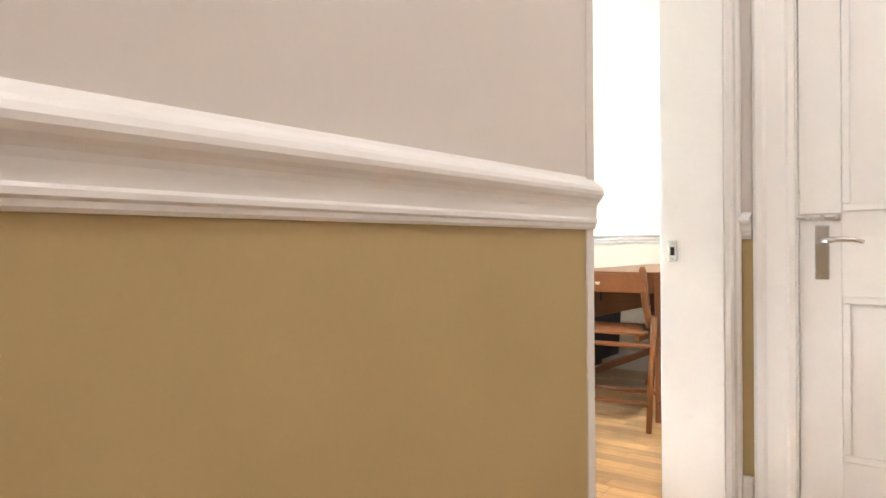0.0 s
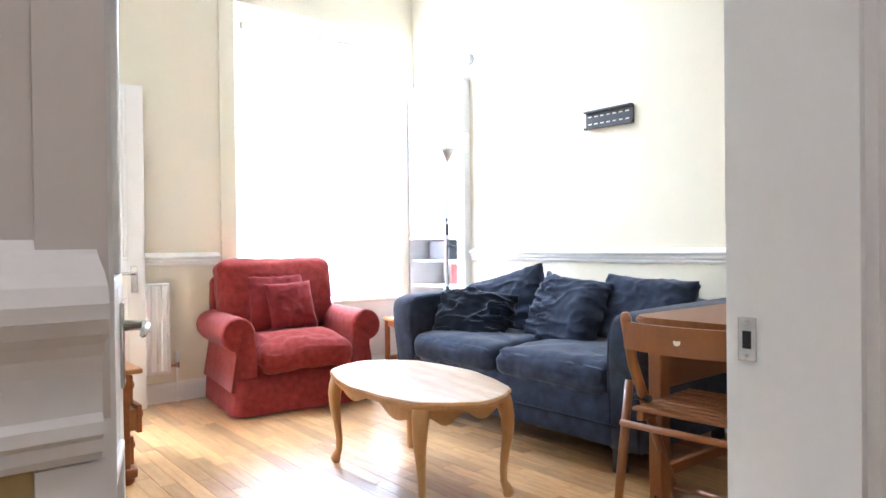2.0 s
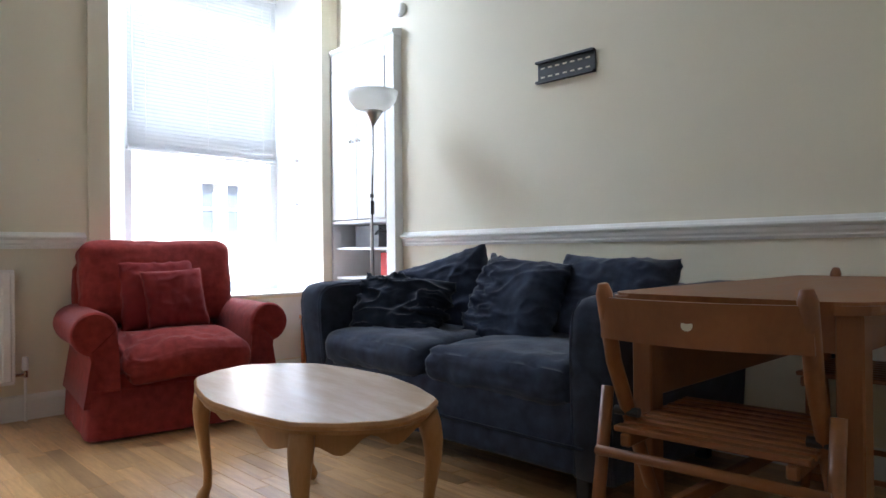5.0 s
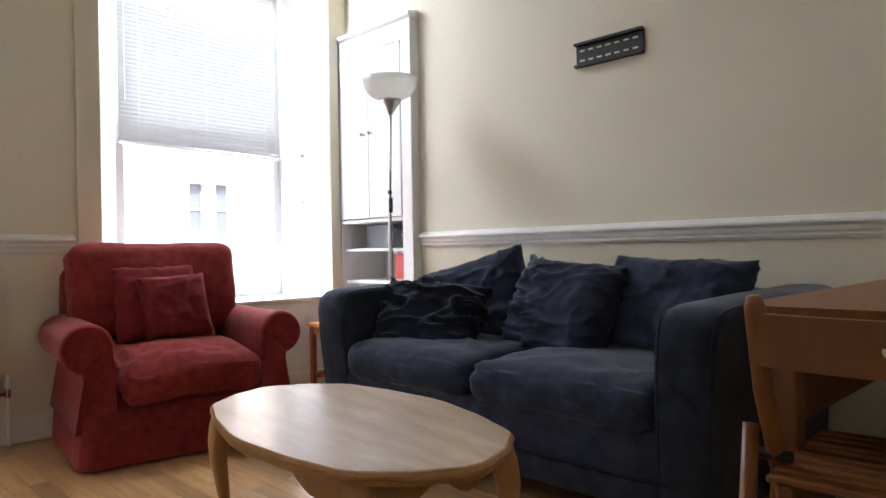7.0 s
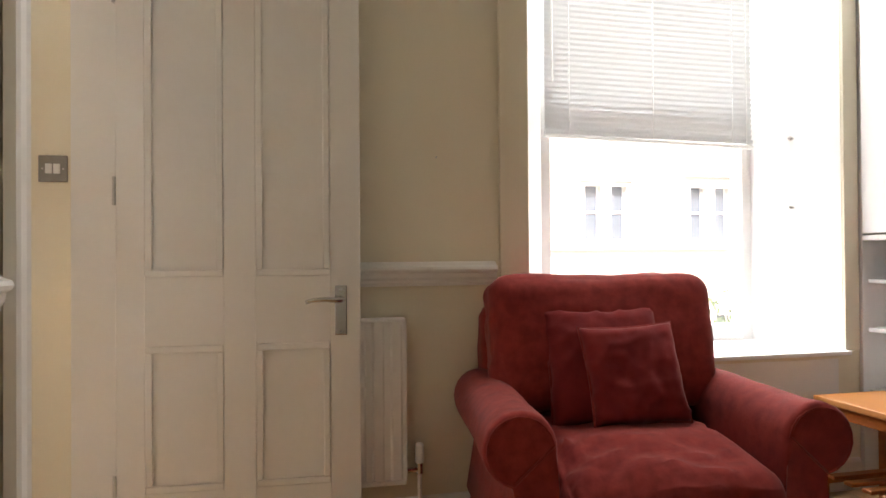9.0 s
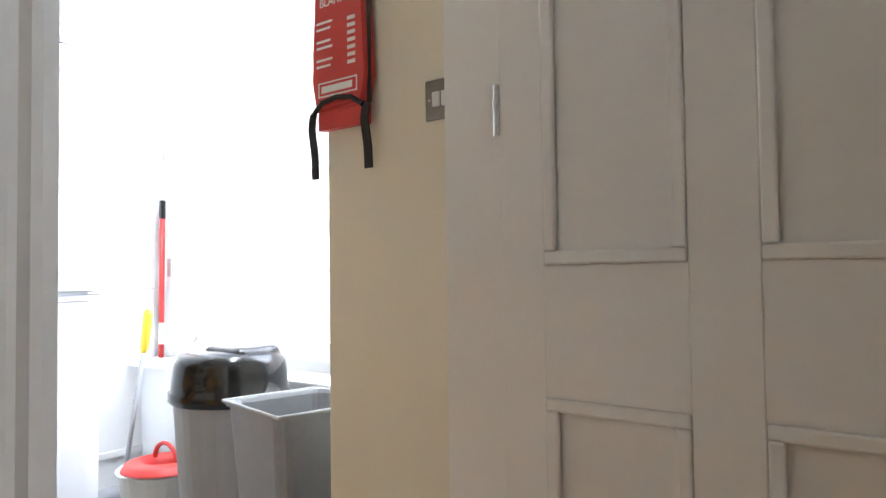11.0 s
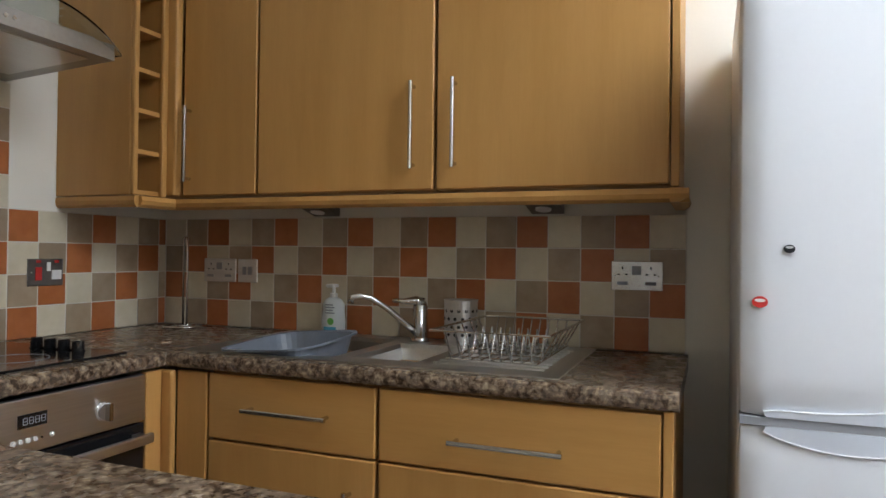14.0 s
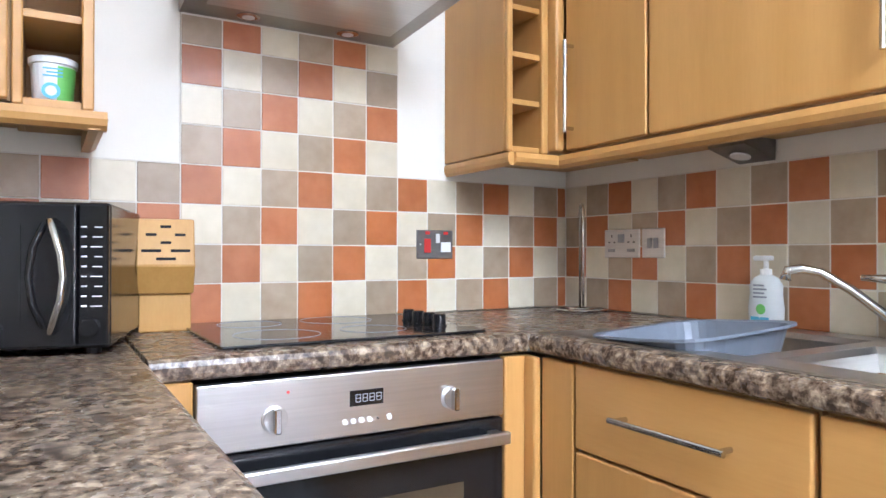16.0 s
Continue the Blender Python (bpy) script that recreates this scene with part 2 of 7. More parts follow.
def glass_mat(name, tint=(1, 1, 1), rough=0.0):
    m = bpy.data.materials.new(name)
    m.use_nodes = True
    b = m.node_tree.nodes["Principled BSDF"]
    b.inputs["Base Color"].default_value = (*tint, 1)
    b.inputs["Transmission Weight"].default_value = 1
    b.inputs["Roughness"].default_value = rough
    b.inputs["IOR"].default_value = 1.45
    return m


def translucent_mat(name, col, through_share, rough=0.5):
    m = bpy.data.materials.new(name)
    m.use_nodes = True
    n, ln = m.node_tree.nodes, m.node_tree.links
    b = n["Principled BSDF"]
    b.inputs["Base Color"].default_value = (*col, 1)
    b.inputs["Roughness"].default_value = rough
    tr = n.new("ShaderNodeBsdfTranslucent")
    tr.inputs["Color"].default_value = (*col, 1)
    mx = n.new("ShaderNodeMixShader")
    mx.inputs[0].default_value = through_share
    ln.new(b.outputs[0], mx.inputs[1])
    ln.new(tr.outputs[0], mx.inputs[2])
    ln.new(mx.outputs[0], n["Material Output"].inputs["Surface"])
    return m




def veiled_glass(name, veil):
    """Window glass with an added translucent veil, imitating glare by scattering daylight from behind."""
    m = glass_mat(name)
    n, ln = m.node_tree.nodes, m.node_tree.links
    tr = n.new("ShaderNodeBsdfTranslucent")
    tr.inputs["Color"].default_value = (0.9, 0.92, 0.94, 1)
    co = n.new("ShaderNodeTexCoord")
    nz = n.new("ShaderNodeTexNoise")
    nz.inputs["Scale"].default_value = 3.0
    ln.new(co.outputs["Object"], nz.inputs["Vector"])
    mr = n.new("ShaderNodeMapRange")
    mr.inputs["To Min"].default_value, mr.inputs["To Max"].default_value = veil * 0.8, veil * 1.2
    ln.new(nz.outputs["Fac"], mr.inputs["Value"])
    mx = n.new("ShaderNodeMixShader")
    ln.new(mr.outputs[0], mx.inputs[0])
    ln.new(n["Principled BSDF"].outputs[0], mx.inputs[1])
    ln.new(tr.outputs[0], mx.inputs[2])
    ln.new(mx.outputs[0], n["Material Output"].inputs["Surface"])
    return m


# the share is how much white haze veils the view outside
M_GLASS = veiled_glass("window_glass", 0.03)
M_GLASSK = veiled_glass("veiled_kitchen_glass", 0.2)
M_HOODGL = glass_mat("hood_glass", (0.80, 0.86, 0.84))
M_OVENGL = pm("oven_black_glass", (0.008, 0.008, 0.009), (0.013, 0.013, 0.014), 6, 0.06, 0.0)
M_OVENBR = pm("oven_window_brown", (0.05, 0.035, 0.02), (0.07, 0.05, 0.03), 6, 0.08, 0.0)
M_HOB = pm("hob_black_glass", (0.008, 0.008, 0.009), (0.012, 0.012, 0.013), 6, 0.05, 0.0)
M_SLAT = translucent_mat("white_blind_slat", (0.70, 0.71, 0.71), 0.027)
M_SHADE = translucent_mat("frosted_lamp_bowl", (0.86, 0.85, 0.82), 0.5, 0.35)
M_SOAP = translucent_mat("milky_soap_bottle", (0.80, 0.84, 0.83), 0.3, 0.25)

# ---- building blocks ----
BASE = {}


def thing(name, label, category, loc=(0, 0, 0), group="", m=None, kind=""):
    """An Empty at a thing's base. Without m, its parts are given in world places; with m, in the thing's own."""
    ob = new(name)
    ob.empty_display_size = 0.05
    if m is None:
        ob.location = loc
        BASE[ob.name] = Vector(loc)
    else:
        ob.matrix_basis = m
        BASE[ob.name] = Vector((0, 0, 0))
    return tagged(ob, label, category, group, kind)


def mesh_of(name, bm, mat, smooth=False):
    me = bpy.data.meshes.new(name)
    bmesh.ops.recalc_face_normals(bm, faces=bm.faces)
    if smooth:
        for f in bm.faces:
            f.smooth = True
    bm.to_mesh(me)
    bm.free()
    me.materials.append(mat)
    return me


def part(name, bm, mat, parent, label="", smooth=False):
    top = parent
    while top.parent:
        top = top.parent
    off = BASE.get(top.name, Vector((0, 0, 0)))
    bmesh.ops.translate(bm, verts=bm.verts, vec=-off)
    ob = new(name, mesh_of(name, bm, mat, smooth))
    ob.parent = parent
    return tagged(ob, label)


def solid(name, bm, mat, label="", category="", kind="structure", smooth=False, group=""):
    ob = new(name, mesh_of(name, bm, mat, smooth))
    return tagged(ob, label, category, group, kind)


def BM():
    return bmesh.new()


def box(bm, x0, x1, y0, y1, z0, z1, bev=0.0, seg=1):
    vs = [bm.verts.new((x, y, z)) for x in (x0, x1) for y in (y0, y1) for z in (z0, z1)]
    fs = [bm.faces.new([vs[i] for i in q]) for q in ((0, 1, 3, 2), (4, 6, 7, 5), (0, 4, 5, 1), (2, 3, 7, 6), (0, 2, 6, 4), (1, 5, 7, 3))]
    if bev:
        es = list({e for f in fs for e in f.edges})
        bmesh.ops.bevel(bm, geom=es, offset=bev, segments=seg, affect="EDGES", profile=0.5)
    return bm


def bxs(*boxes, bev=0.0, seg=1):
    bm = BM()
    for b in boxes:
        box(bm, *b, bev=bev, seg=seg)
    return bm


def prism(bm, pts, axis, a, b):
    """A closed outline pulled along an axis: for x the outline is (y, z), for y (x, z), for z (x, y)."""
    def at(p, s):
        return {"x": (s, p[0], p[1]), "y": (p[0], s, p[1]), "z": (p[0], p[1], s)}[axis]
    va, vb = [bm.verts.new(at(p, a)) for p in pts], [bm.verts.new(at(p, b)) for p in pts]
    n = len(pts)
    for i in range(n):
        bm.faces.new((va[i], va[(i + 1) % n], vb[(i + 1) % n], vb[i]))
    bm.faces.new(va[::-1])
    bm.faces.new(vb)
    return bm


def tube(bm, pts, r, n=8, ends=True):
    """A round bar through points; r is one radius or one for each point."""
    pts = [Vector(p) for p in pts]
    rs = r if isinstance(r, (list, tuple)) else [r] * len(pts)
    rings, side = [], None
    for i, p in enumerate(pts):
        d = (pts[min(i + 1, len(pts) - 1)] - pts[max(i - 1, 0)]).normalized()
        if side is None:
            side = d.cross(Vector((0, 0, 1)) if abs(d.z) < 0.9 else Vector((1, 0, 0))).normalized()
        side = (side - d * side.dot(d)).normalized()
        up = d.cross(side)
        rings.append([bm.verts.new(p + (side * math.cos(2 * math.pi * k / n) + up * math.sin(2 * math.pi * k / n)) * rs[i]) for k in range(n)])
    for a, b in zip(rings, rings[1:]):
        for k in range(n):
            bm.faces.new((a[k], a[(k + 1) % n], b[(k + 1) % n], b[k]))
    if ends:
        bm.faces.new(rings[0][::-1])
        bm.faces.new(rings[-1])
    return bm


def lathe(bm, prof, cx, cy, n=20, closed=False):
    """A turned shape from (radius, height) pairs round an upright axis."""
    rings = []
    for r, z in prof:
        if r < 1e-5:
            rings.append([bm.verts.new((cx, cy, z))])
        else:
            rings.append([bm.verts.new((cx + r * math.cos(2 * math.pi * k / n), cy + r * math.sin(2 * math.pi * k / n), z)) for k in range(n)])
    for a, b in zip(rings, rings[1:]):
        for k in range(n):
            k2 = (k + 1) % n
            if len(a) == 1 and len(b) == 1:
                continue
            if len(a) == 1:
                bm.faces.new((a[0], b[k2], b[k]))
            elif len(b) == 1:
                bm.faces.new((a[k], a[k2], b[0]))
            else:
                bm.faces.new((a[k], a[k2], b[k2], b[k]))
    return bm


def turned(prof, m, n=12):
    """A turned shape laid at the pose m."""
    bm = lathe(BM(), prof, 0, 0, n)
    bmesh.ops.transform(bm, matrix=m, verts=bm.verts)
    return bm


def rbox(bm, c, h, r, n=9, puff=0.0, amp=0.0, freq=5.0, m=None, seed=0.0, wr=0.0):
    """A soft, rounded block: centre c, half sizes h, corner radius r; puff swells its faces, amp wrinkles it."""
    c, h = Vector(c), Vector(h)
    r = min(r, min(h))
    seen = {}

    def vert(p):
        key = tuple(round(q, 5) for q in p)
        if key not in seen:
            q = Vector((p[0] * h.x, p[1] * h.y, p[2] * h.z))
            inner = Vector([max(-(h[k] - r), min(h[k] - r, q[k])) for k in range(3)])
            d = q - inner
            if d.length > 1e-9:
                q = inner + d.normalized() * r
            if puff:
                k = min(range(3), key=lambda i: h[i])
                o = [i for i in range(3) if i != k]
                w = max(0, 1 - p[o[0]] ** 2) * max(0, 1 - p[o[1]] ** 2)
                q[k] *= 1 + puff * w
            if amp:
                v = Vector((q.x + seed * 7.3, q.y + seed * 3.1, q.z - seed * 5.7))
                nn = d.normalized() if d.length > 1e-9 else Vector(p).normalized()
                q += nn * (noise.noise(v * freq) * amp + noise.noise(v * freq * 2.7) * amp * 0.5)
                if wr:
                    q += nn * (1 - abs(noise.noise(Vector((v.x * 3, v.y * 3, v.z * 14)) * 1.3))) ** 6 * wr
            q = (m @ q if m else q) + c
            seen[key] = bm.verts.new(q)
        return seen[key]

    def grid(u):
        t = u * 2 - 1
        return math.copysign(abs(t) ** 0.75, t)
    for k in range(3):
        a, b = [i for i in range(3) if i != k]
        for s in (-1, 1):
            for i in range(n):
                for j in range(n):
                    quad = []
                    for du, dv in ((0, 0), (1, 0), (1, 1), (0, 1)):
                        p = [0, 0, 0]
                        p[k], p[a], p[b] = s, grid((i + du) / n), grid((j + dv) / n)
                        quad.append(vert(p))
                    if len(set(quad)) == 4:
                        try:
                            bm.faces.new(quad)
                        except ValueError:
                            pass
    return bm


def pillow(bm, w, h, d, m, n=16, amp=0.012, seed=0.0, sag=0.0):
    """A stuffed cushion in its own x (width) and z (height), d thick, with drawn-out corners and a seam."""
    sides = []
    for s in (-1, 1):
        g = {}
        for i in range(n + 1):
            for j in range(n + 1):
                u, v = i / n * 2 - 1, j / n * 2 - 1
                edge = (1 - u ** 4) ** 0.5 * (1 - v ** 4) ** 0.5
                pull = 1 - 0.07 * ((1 - u * u) * abs(v) ** 3 + 0)
                pull2 = 1 - 0.07 * ((1 - v * v) * abs(u) ** 3)
                p = Vector((u * w / 2 * pull2, s * d / 2 * edge, v * h / 2 * pull))
                q = Vector((u * 2.0 + seed * 4.7, v * 2.0 - seed * 2.9, s * 3 + seed))
                wob = noise.noise(q) * amp + noise.noise(q * 2.3) * amp * 0.7
                fold = (1 - abs(noise.noise(Vector((u * 1.4 + v * 1.1 + seed * 3, v * 2.6 - u * 1.3, s + seed * 2))))) ** 5 * amp * 1.2
                p.y += s * (wob + fold) * (edge > 0.02)
                p.z -= sag * (1 - v) * (1 - u * u) * 0.0 + sag * max(0, v) * (1 - u * u)
                if s > 0 and edge < 1e-6:
                    g[i, j] = sides[0][i, j]
                else:
                    g[i, j] = bm.verts.new(m @ p)
        sides.append(g)
        for i in range(n):
            for j in range(n):
                q = [g[i, j], g[i + 1, j], g[i + 1, j + 1], g[i, j + 1]]
                try:
                    bm.faces.new(q if s < 0 else q[::-1])
                except ValueError:
                    pass
    return bm


def crumple(bm, amp, freq, seed, keep=None):
    """Press folds into cloth: ridged noise along the surface's normals; freq is one scale for each axis."""
    bm.normal_update()
    for v in bm.verts:
        p = v.co
        w = Vector((noise.noise(p * 4 + Vector((seed, 0, 0))), noise.noise(p * 4 + Vector((0, seed, 7))), noise.noise(p * 4 - Vector((3, 0, seed))))) * 0.55
        q = Vector((p.x * freq[0] + seed * 3.1, p.y * freq[1] - seed * 1.7, p.z * freq[2] + seed)) + w
        fold = (1 - abs(noise.noise(q))) ** 9
        mask = max(0.0, min(1.0, 0.55 + 1.6 * noise.noise(p * 3.2 + Vector((seed * 2, 5, -seed)))))
        fine = (1 - abs(noise.noise(q * 2.1 + Vector((9, 1, 4))))) ** 7
        v.co = p + v.normal * amp * ((fold - 0.35) * mask + 0.35 * fine * mask)
    return bm


RAIL = ((0, 0), (0.010, 0.0), (0.013, 0.008), (0.017, 0.012), (0.017, 0.020), (0.024, 0.030), (0.026, 0.046), (0.036, 0.052), (0.040, 0.060), (0.036, 0.069), (0.022, 0.074), (0.012, 0.082), (0, 0.088))
HRAIL = ((0, 0), (0.006, 0.0), (0.009, 0.004), (0.009, 0.010), (0.013, 0.013), (0.013, 0.019), (0.011, 0.023), (0.0115, 0.042), (0.0135, 0.050), (0.018, 0.056), (0.0235, 0.061), (0.0275, 0.068), (0.028, 0.075), (0.025, 0.083), (0.019, 0.089), (0.012, 0.093), (0.006, 0.097), (0, 0.104))
SKIRT = ((0, 0), (0.018, 0), (0.018, 0.10), (0.014, 0.115), (0.008, 0.125), (0, 0.13))


def moulding(bm, axis, a, b, wall, side, z, prof):
    """A moulded strip along an axis on a wall; side is the way it stands out."""
    return prism(bm, [(wall + side * d, z + dz) for d, dz in prof], axis, a, b)


def panel_mould(bm, axis, x0, x1, z0, z1, face, side, w=0.022, d=0.012):
    """Four bevelled strips round a door panel; axis is the face's normal."""
    for (a0, a1, c0, c1) in ((x0, x1, z0, z0 + w), (x0, x1, z1 - w, z1), (x0, x0 + w, z0 + w, z1 - w), (x1 - w, x1, z0 + w, z1 - w)):
        lo, hi = sorted((face, face + side * d))
        if axis == "y":
            box(bm, a0, a1, lo, hi, c0, c1, bev=0.004, seg=2)
        else:
            box(bm, lo, hi, a0, a1, c0, c1, bev=0.004, seg=2)
    return bm

# ---- structure ----
H = 3.25          # ceiling height
XE, YN, XL, YS = 2.63, 3.03, -0.33, -1.0     # living room: east wall, window wall, west wall, door wall
YK = 3.05
KX, KY = -2.75, 0.55                         # kitchen: sink wall, cooker wall
CUP = (2.32, 3.03)                           # the press recess in the east wall, along y

solid("wall_east", bxs((XE, 3.05, -2.75, CUP[0] + 0.03, 0, H), (XE, 3.05, CUP[0] + 0.03, YN, 2.16, H), (2.95, 3.05, CUP[0] + 0.03, YN, 0, 2.16)), M_CREAM, "cream painted plaster wall with a dado rail", "wall")
solid("wall_north", bxs((2.486, 3.05, YN, 3.70, 0, H), (1.065, 2.486, YN, 3.70, 2.71, H), (1.065, 2.486, YN, 3.70, 0, 0.565),
                        (XL, 1.065, YN, 3.70, 0, H), (-0.88, XL, YK, 3.70, 0, H), (-0.453, XL, 2.9855, YK, 0, H), (-0.453, XL, 2.9655, 2.9855, 2.07, H)), M_CREAM, "cream painted outer wall with a deep window recess", "wall")
solid("wall_north_kitchen", bxs((-3.0, -2.60, 3.17, 3.82, 0, H), (-2.60, -0.882, 3.02, 3.82, 2.85, H), (-2.60, -0.882, 3.55, 3.82, 0, 0.53),
                                (-0.882, -0.70, 3.70, 3.82, 0, H)), M_KWALL, "cream painted kitchen outer wall round the window", "wall")
b = prism(BM(), [(XL, 2.165), (-0.465, 0.06), (-0.80, 0.06), (-0.80, -1.0), (-0.95, -1.0), (-0.95, 0.2), (-0.49, 0.2), (-0.49, 2.165)], "z", 0, H)
box(b, -0.49, XL, 2.165, 2.965, 2.07, H)
solid("wall_west", b, M_CREAM, "cream painted partition between living room and kitchen", "wall")
solid("wall_south", bxs((-3.0, -0.72, -1.10, YS, 0, H), (0.29, XE, -1.10, YS, 0, H), (-0.72, 0.29, -1.10, YS, 2.12, H)), M_CREAM, "cream painted wall with the hall door", "wall")
solid("wall_hall_upper", bxs((-3.0, -0.7205, -1.19, -1.102, 0.93, H), (-0.7205, -0.690, -1.194, -1.1902, 0.93, H), (0.29, 0.374, -1.19, -1.102, 0.93, H), (-0.72, 0.29, -1.19, -1.102, 2.12, H)), M_HALLUP, "off-white painted upper hall wall", "wall")
solid("wall_hall_lower", bxs((-3.0, -0.72, -1.19, -1.102, 0, 0.928), (0.29, 0.374, -1.19, -1.102, 0, 0.928)), M_OLIVE, "olive yellow painted hall wall below the dado", "wall")
solid("wall_hall_end", bxs((0.376, 0.50, -1.30, -1.101, 0.93, H), (0.376, 0.50, -2.30, -1.30, 2.1, H), (0.376, 0.50, -2.75, -2.30, 0.93, H)), M_HALLUP, "off-white painted end wall of the hall", "wall")
solid("wall_hall_end_lower", bxs((0.376, 0.50, -1.30, -1.101, 0, 0.928), (0.376, 0.50, -2.75, -2.30, 0, 0.928)), M_OLIVE, "olive yellow lower end wall of the hall", "wall")
solid("wall_hall_back", bxs((-3.0, 0.50, -2.85, -2.75, 0, H), (-3.1, -3.0, -2.85, -1.0, 0, H)), M_HALLUP, "off-white painted hall wall", "wall")
solid("wall_kitchen_west", bxs((-3.0, KX, KY - 0.2, 3.17, 0, H)), M_KWALL, "cream painted kitchen wall behind the sink", "wall")
solid("wall_kitchen_south", bxs((KX, -0.49, KY - 0.2, KY, 0, H)), M_KWALL, "cream painted kitchen wall behind the cooker", "wall")
solid("ceiling", bxs((-3.1, 3.05, -2.85, 3.82, H + 0.002, H + 0.2)), M_CEIL, "white painted plaster ceiling", "ceiling")
solid("floor_kitchen", bxs((KX, -0.41, KY, 3.56, -0.05, 0.0)), M_FLOORK, "grey vinyl kitchen floor", "floor")
solid("floor_hall", bxs((-3.0, 0.40, -2.75, -1.06, -0.06, -0.004)), M_OAK, "wooden board hall floor", "floor")

# trims: dado rails, skirtings, picture of the room's mouldings
DZ = 0.885
b = BM()
moulding(b, "x", 0.29 + 0.12, XE, YS, 1, DZ, RAIL)
moulding(b, "y", YS, CUP[0] - 0.02, XE, -1, DZ, RAIL)
moulding(b, "x", XL, 0.955, YN, -1, DZ, RAIL)
WEST = [(XL - 0.002 - 0.0641 * (2.165 - y), y) for y in (0.07, 2.05)]


def slant(bm, prof, z):
    """A moulded strip along the slightly skewed west wall."""
    ends = [[bm.verts.new((x + d, y, z + dz)) for d, dz in prof] for x, y in WEST]
    for k in range(len(prof)):
        k2 = (k + 1) % len(prof)
        bm.faces.new((ends[0][k], ends[0][k2], ends[1][k2], ends[1][k]))
    for e in ends:
        bm.faces.new(e)
    return bm


slant(b, RAIL, DZ)
solid("trim_dado_living", b, M_WHITE, "white moulded dado rail round the living room", "dado rail")
b = BM()
moulding(b, "x", -3.0, -0.695, -1.19, -1, 0.912, HRAIL)
moulding(b, "y", -1.246, -1.19, 0.376, -1, 0.895, RAIL)
solid("trim_dado_hall", b, M_WHITE, "white moulded dado rail over the olive hall wall", "dado rail")
b = BM()
moulding(b, "x", 0.29 + 0.12, XE, YS, 1, 0, SKIRT)
moulding(b, "y", YS, CUP[0] - 0.02, XE, -1, 0, SKIRT)
moulding(b, "x", XL, 2.56, YN, -1, 0, SKIRT)
slant(b, SKIRT, 0)
solid("baseboard_living", b, M_WHITE, "white painted skirting board", "skirting")
b = BM()
moulding(b, "x", -3.0, -0.752, -1.19, -1, 0, SKIRT)
moulding(b, "y", -1.246, -1.19, 0.376, -1, 0, SKIRT)
solid("baseboard_hall", b, M_WHITE, "white painted hall skirting board", "skirting")

ARCH = ((0, 0), (0.0, 0.016), (0.012, 0.022), (0.02, 0.016), (0.028, 0.018), (0.062, 0.018), (0.07, 0.026), (0.084, 0.028), (0.092, 0.022), (0.095, 0.0))


def arch_up(bm, axis, inner, way, wall, side, z0, z1, s=1.0):
    """An upright of a door or window casing: axis is the wall's run, inner its edge at the opening."""
    pts = [(inner + way * u * s, wall + side * v) for u, v in ARCH]
    if axis == "y":
        pts = [(q, p) for p, q in pts]
    return prism(bm, pts, "z", z0, z1)


def arch_head(bm, axis, a, b2, z, wall, side, s=1.0):
    pts = [(wall + side * v, z + u * s) for u, v in ARCH]
    return prism(bm, pts, axis, a, b2)


# hall doorway
b = bxs((-0.72, -0.692, -1.19, YS, 0, 2.12), (0.262, 0.29, -1.19, YS, 0, 2.12), (-0.692, 0.262, -1.19, YS, 2.085, 2.12),
        (-0.692, -0.682, -1.17, -1.05, 0, 2.085), (0.249, 0.262, -1.19, -1.05, 0, 2.085))
solid("trim_hall_door_lining", b, M_WHITE, "white gloss door lining with a stop", "door frame")
b = BM()
prism(b, [(-0.692, -1.19), (-0.692, -1.193), (-0.722, -1.193), (-0.722, -1.19)], "z", 0, 0.91)
arch_up(b, "x", 0.268, 1, -1.19, -1, 0, 2.2, 1.05)
arch_head(b, "x", -0.75, 0.37, 2.1, -1.19, -1)
arch_up(b, "x", -0.700, -1, YS, 1, 0, 2.2)
arch_up(b, "x", 0.275, 1, YS, 1, 0, 2.2)
arch_head(b, "x", -0.795, 0.37, 2.1, YS, 1)
solid("trim_hall_door_casing", b, M_WHITE, "white moulded casing round the hall door", "door casing")
t = thing("strike_plate", "steel latch strike plate screwed to the door lining", "strike plate", (0.262, -1.025, 0.83))
part("plate", bxs((0.2455, 0.248, -1.047, -1.018, 0.826, 0.893), bev=0.0008), M_CHROME, t)
part("latch_hole", bxs((0.2445, 0.2455, -1.039, -1.026, 0.845, 0.872)), M_DARK, t, "dark latch hole")
for z in (0.834, 0.885):
    part("screw", tube(BM(), [(0.2455, -1.0325, z), (0.2440, -1.0325, z)], 0.003, 8), M_STEEL, t)

# kitchen doorway
b = bxs((-0.49, XL, 2.165, 2.195, 0, 2.04), (-0.455, XL + 0.004, 2.947, 2.985, 0, 2.04), (-0.49, XL, 2.165, 2.965, 2.04, 2.07))
solid("trim_kitchen_door_lining", b, M_WHITE, "white gloss lining of the kitchen doorway", "door frame")
b = BM()
arch_up(b, "y", 2.175, -1, XL, 1, 0, 2.14)
arch_head(b, "y", 2.08, 2.99, 2.05, XL, 1)
arch_up(b, "y", 2.175, -1, -0.49, -1, 0, 2.14)
solid("trim_kitchen_door_casing", b, M_WHITE, "white moulded casing of the kitchen doorway", "door casing")

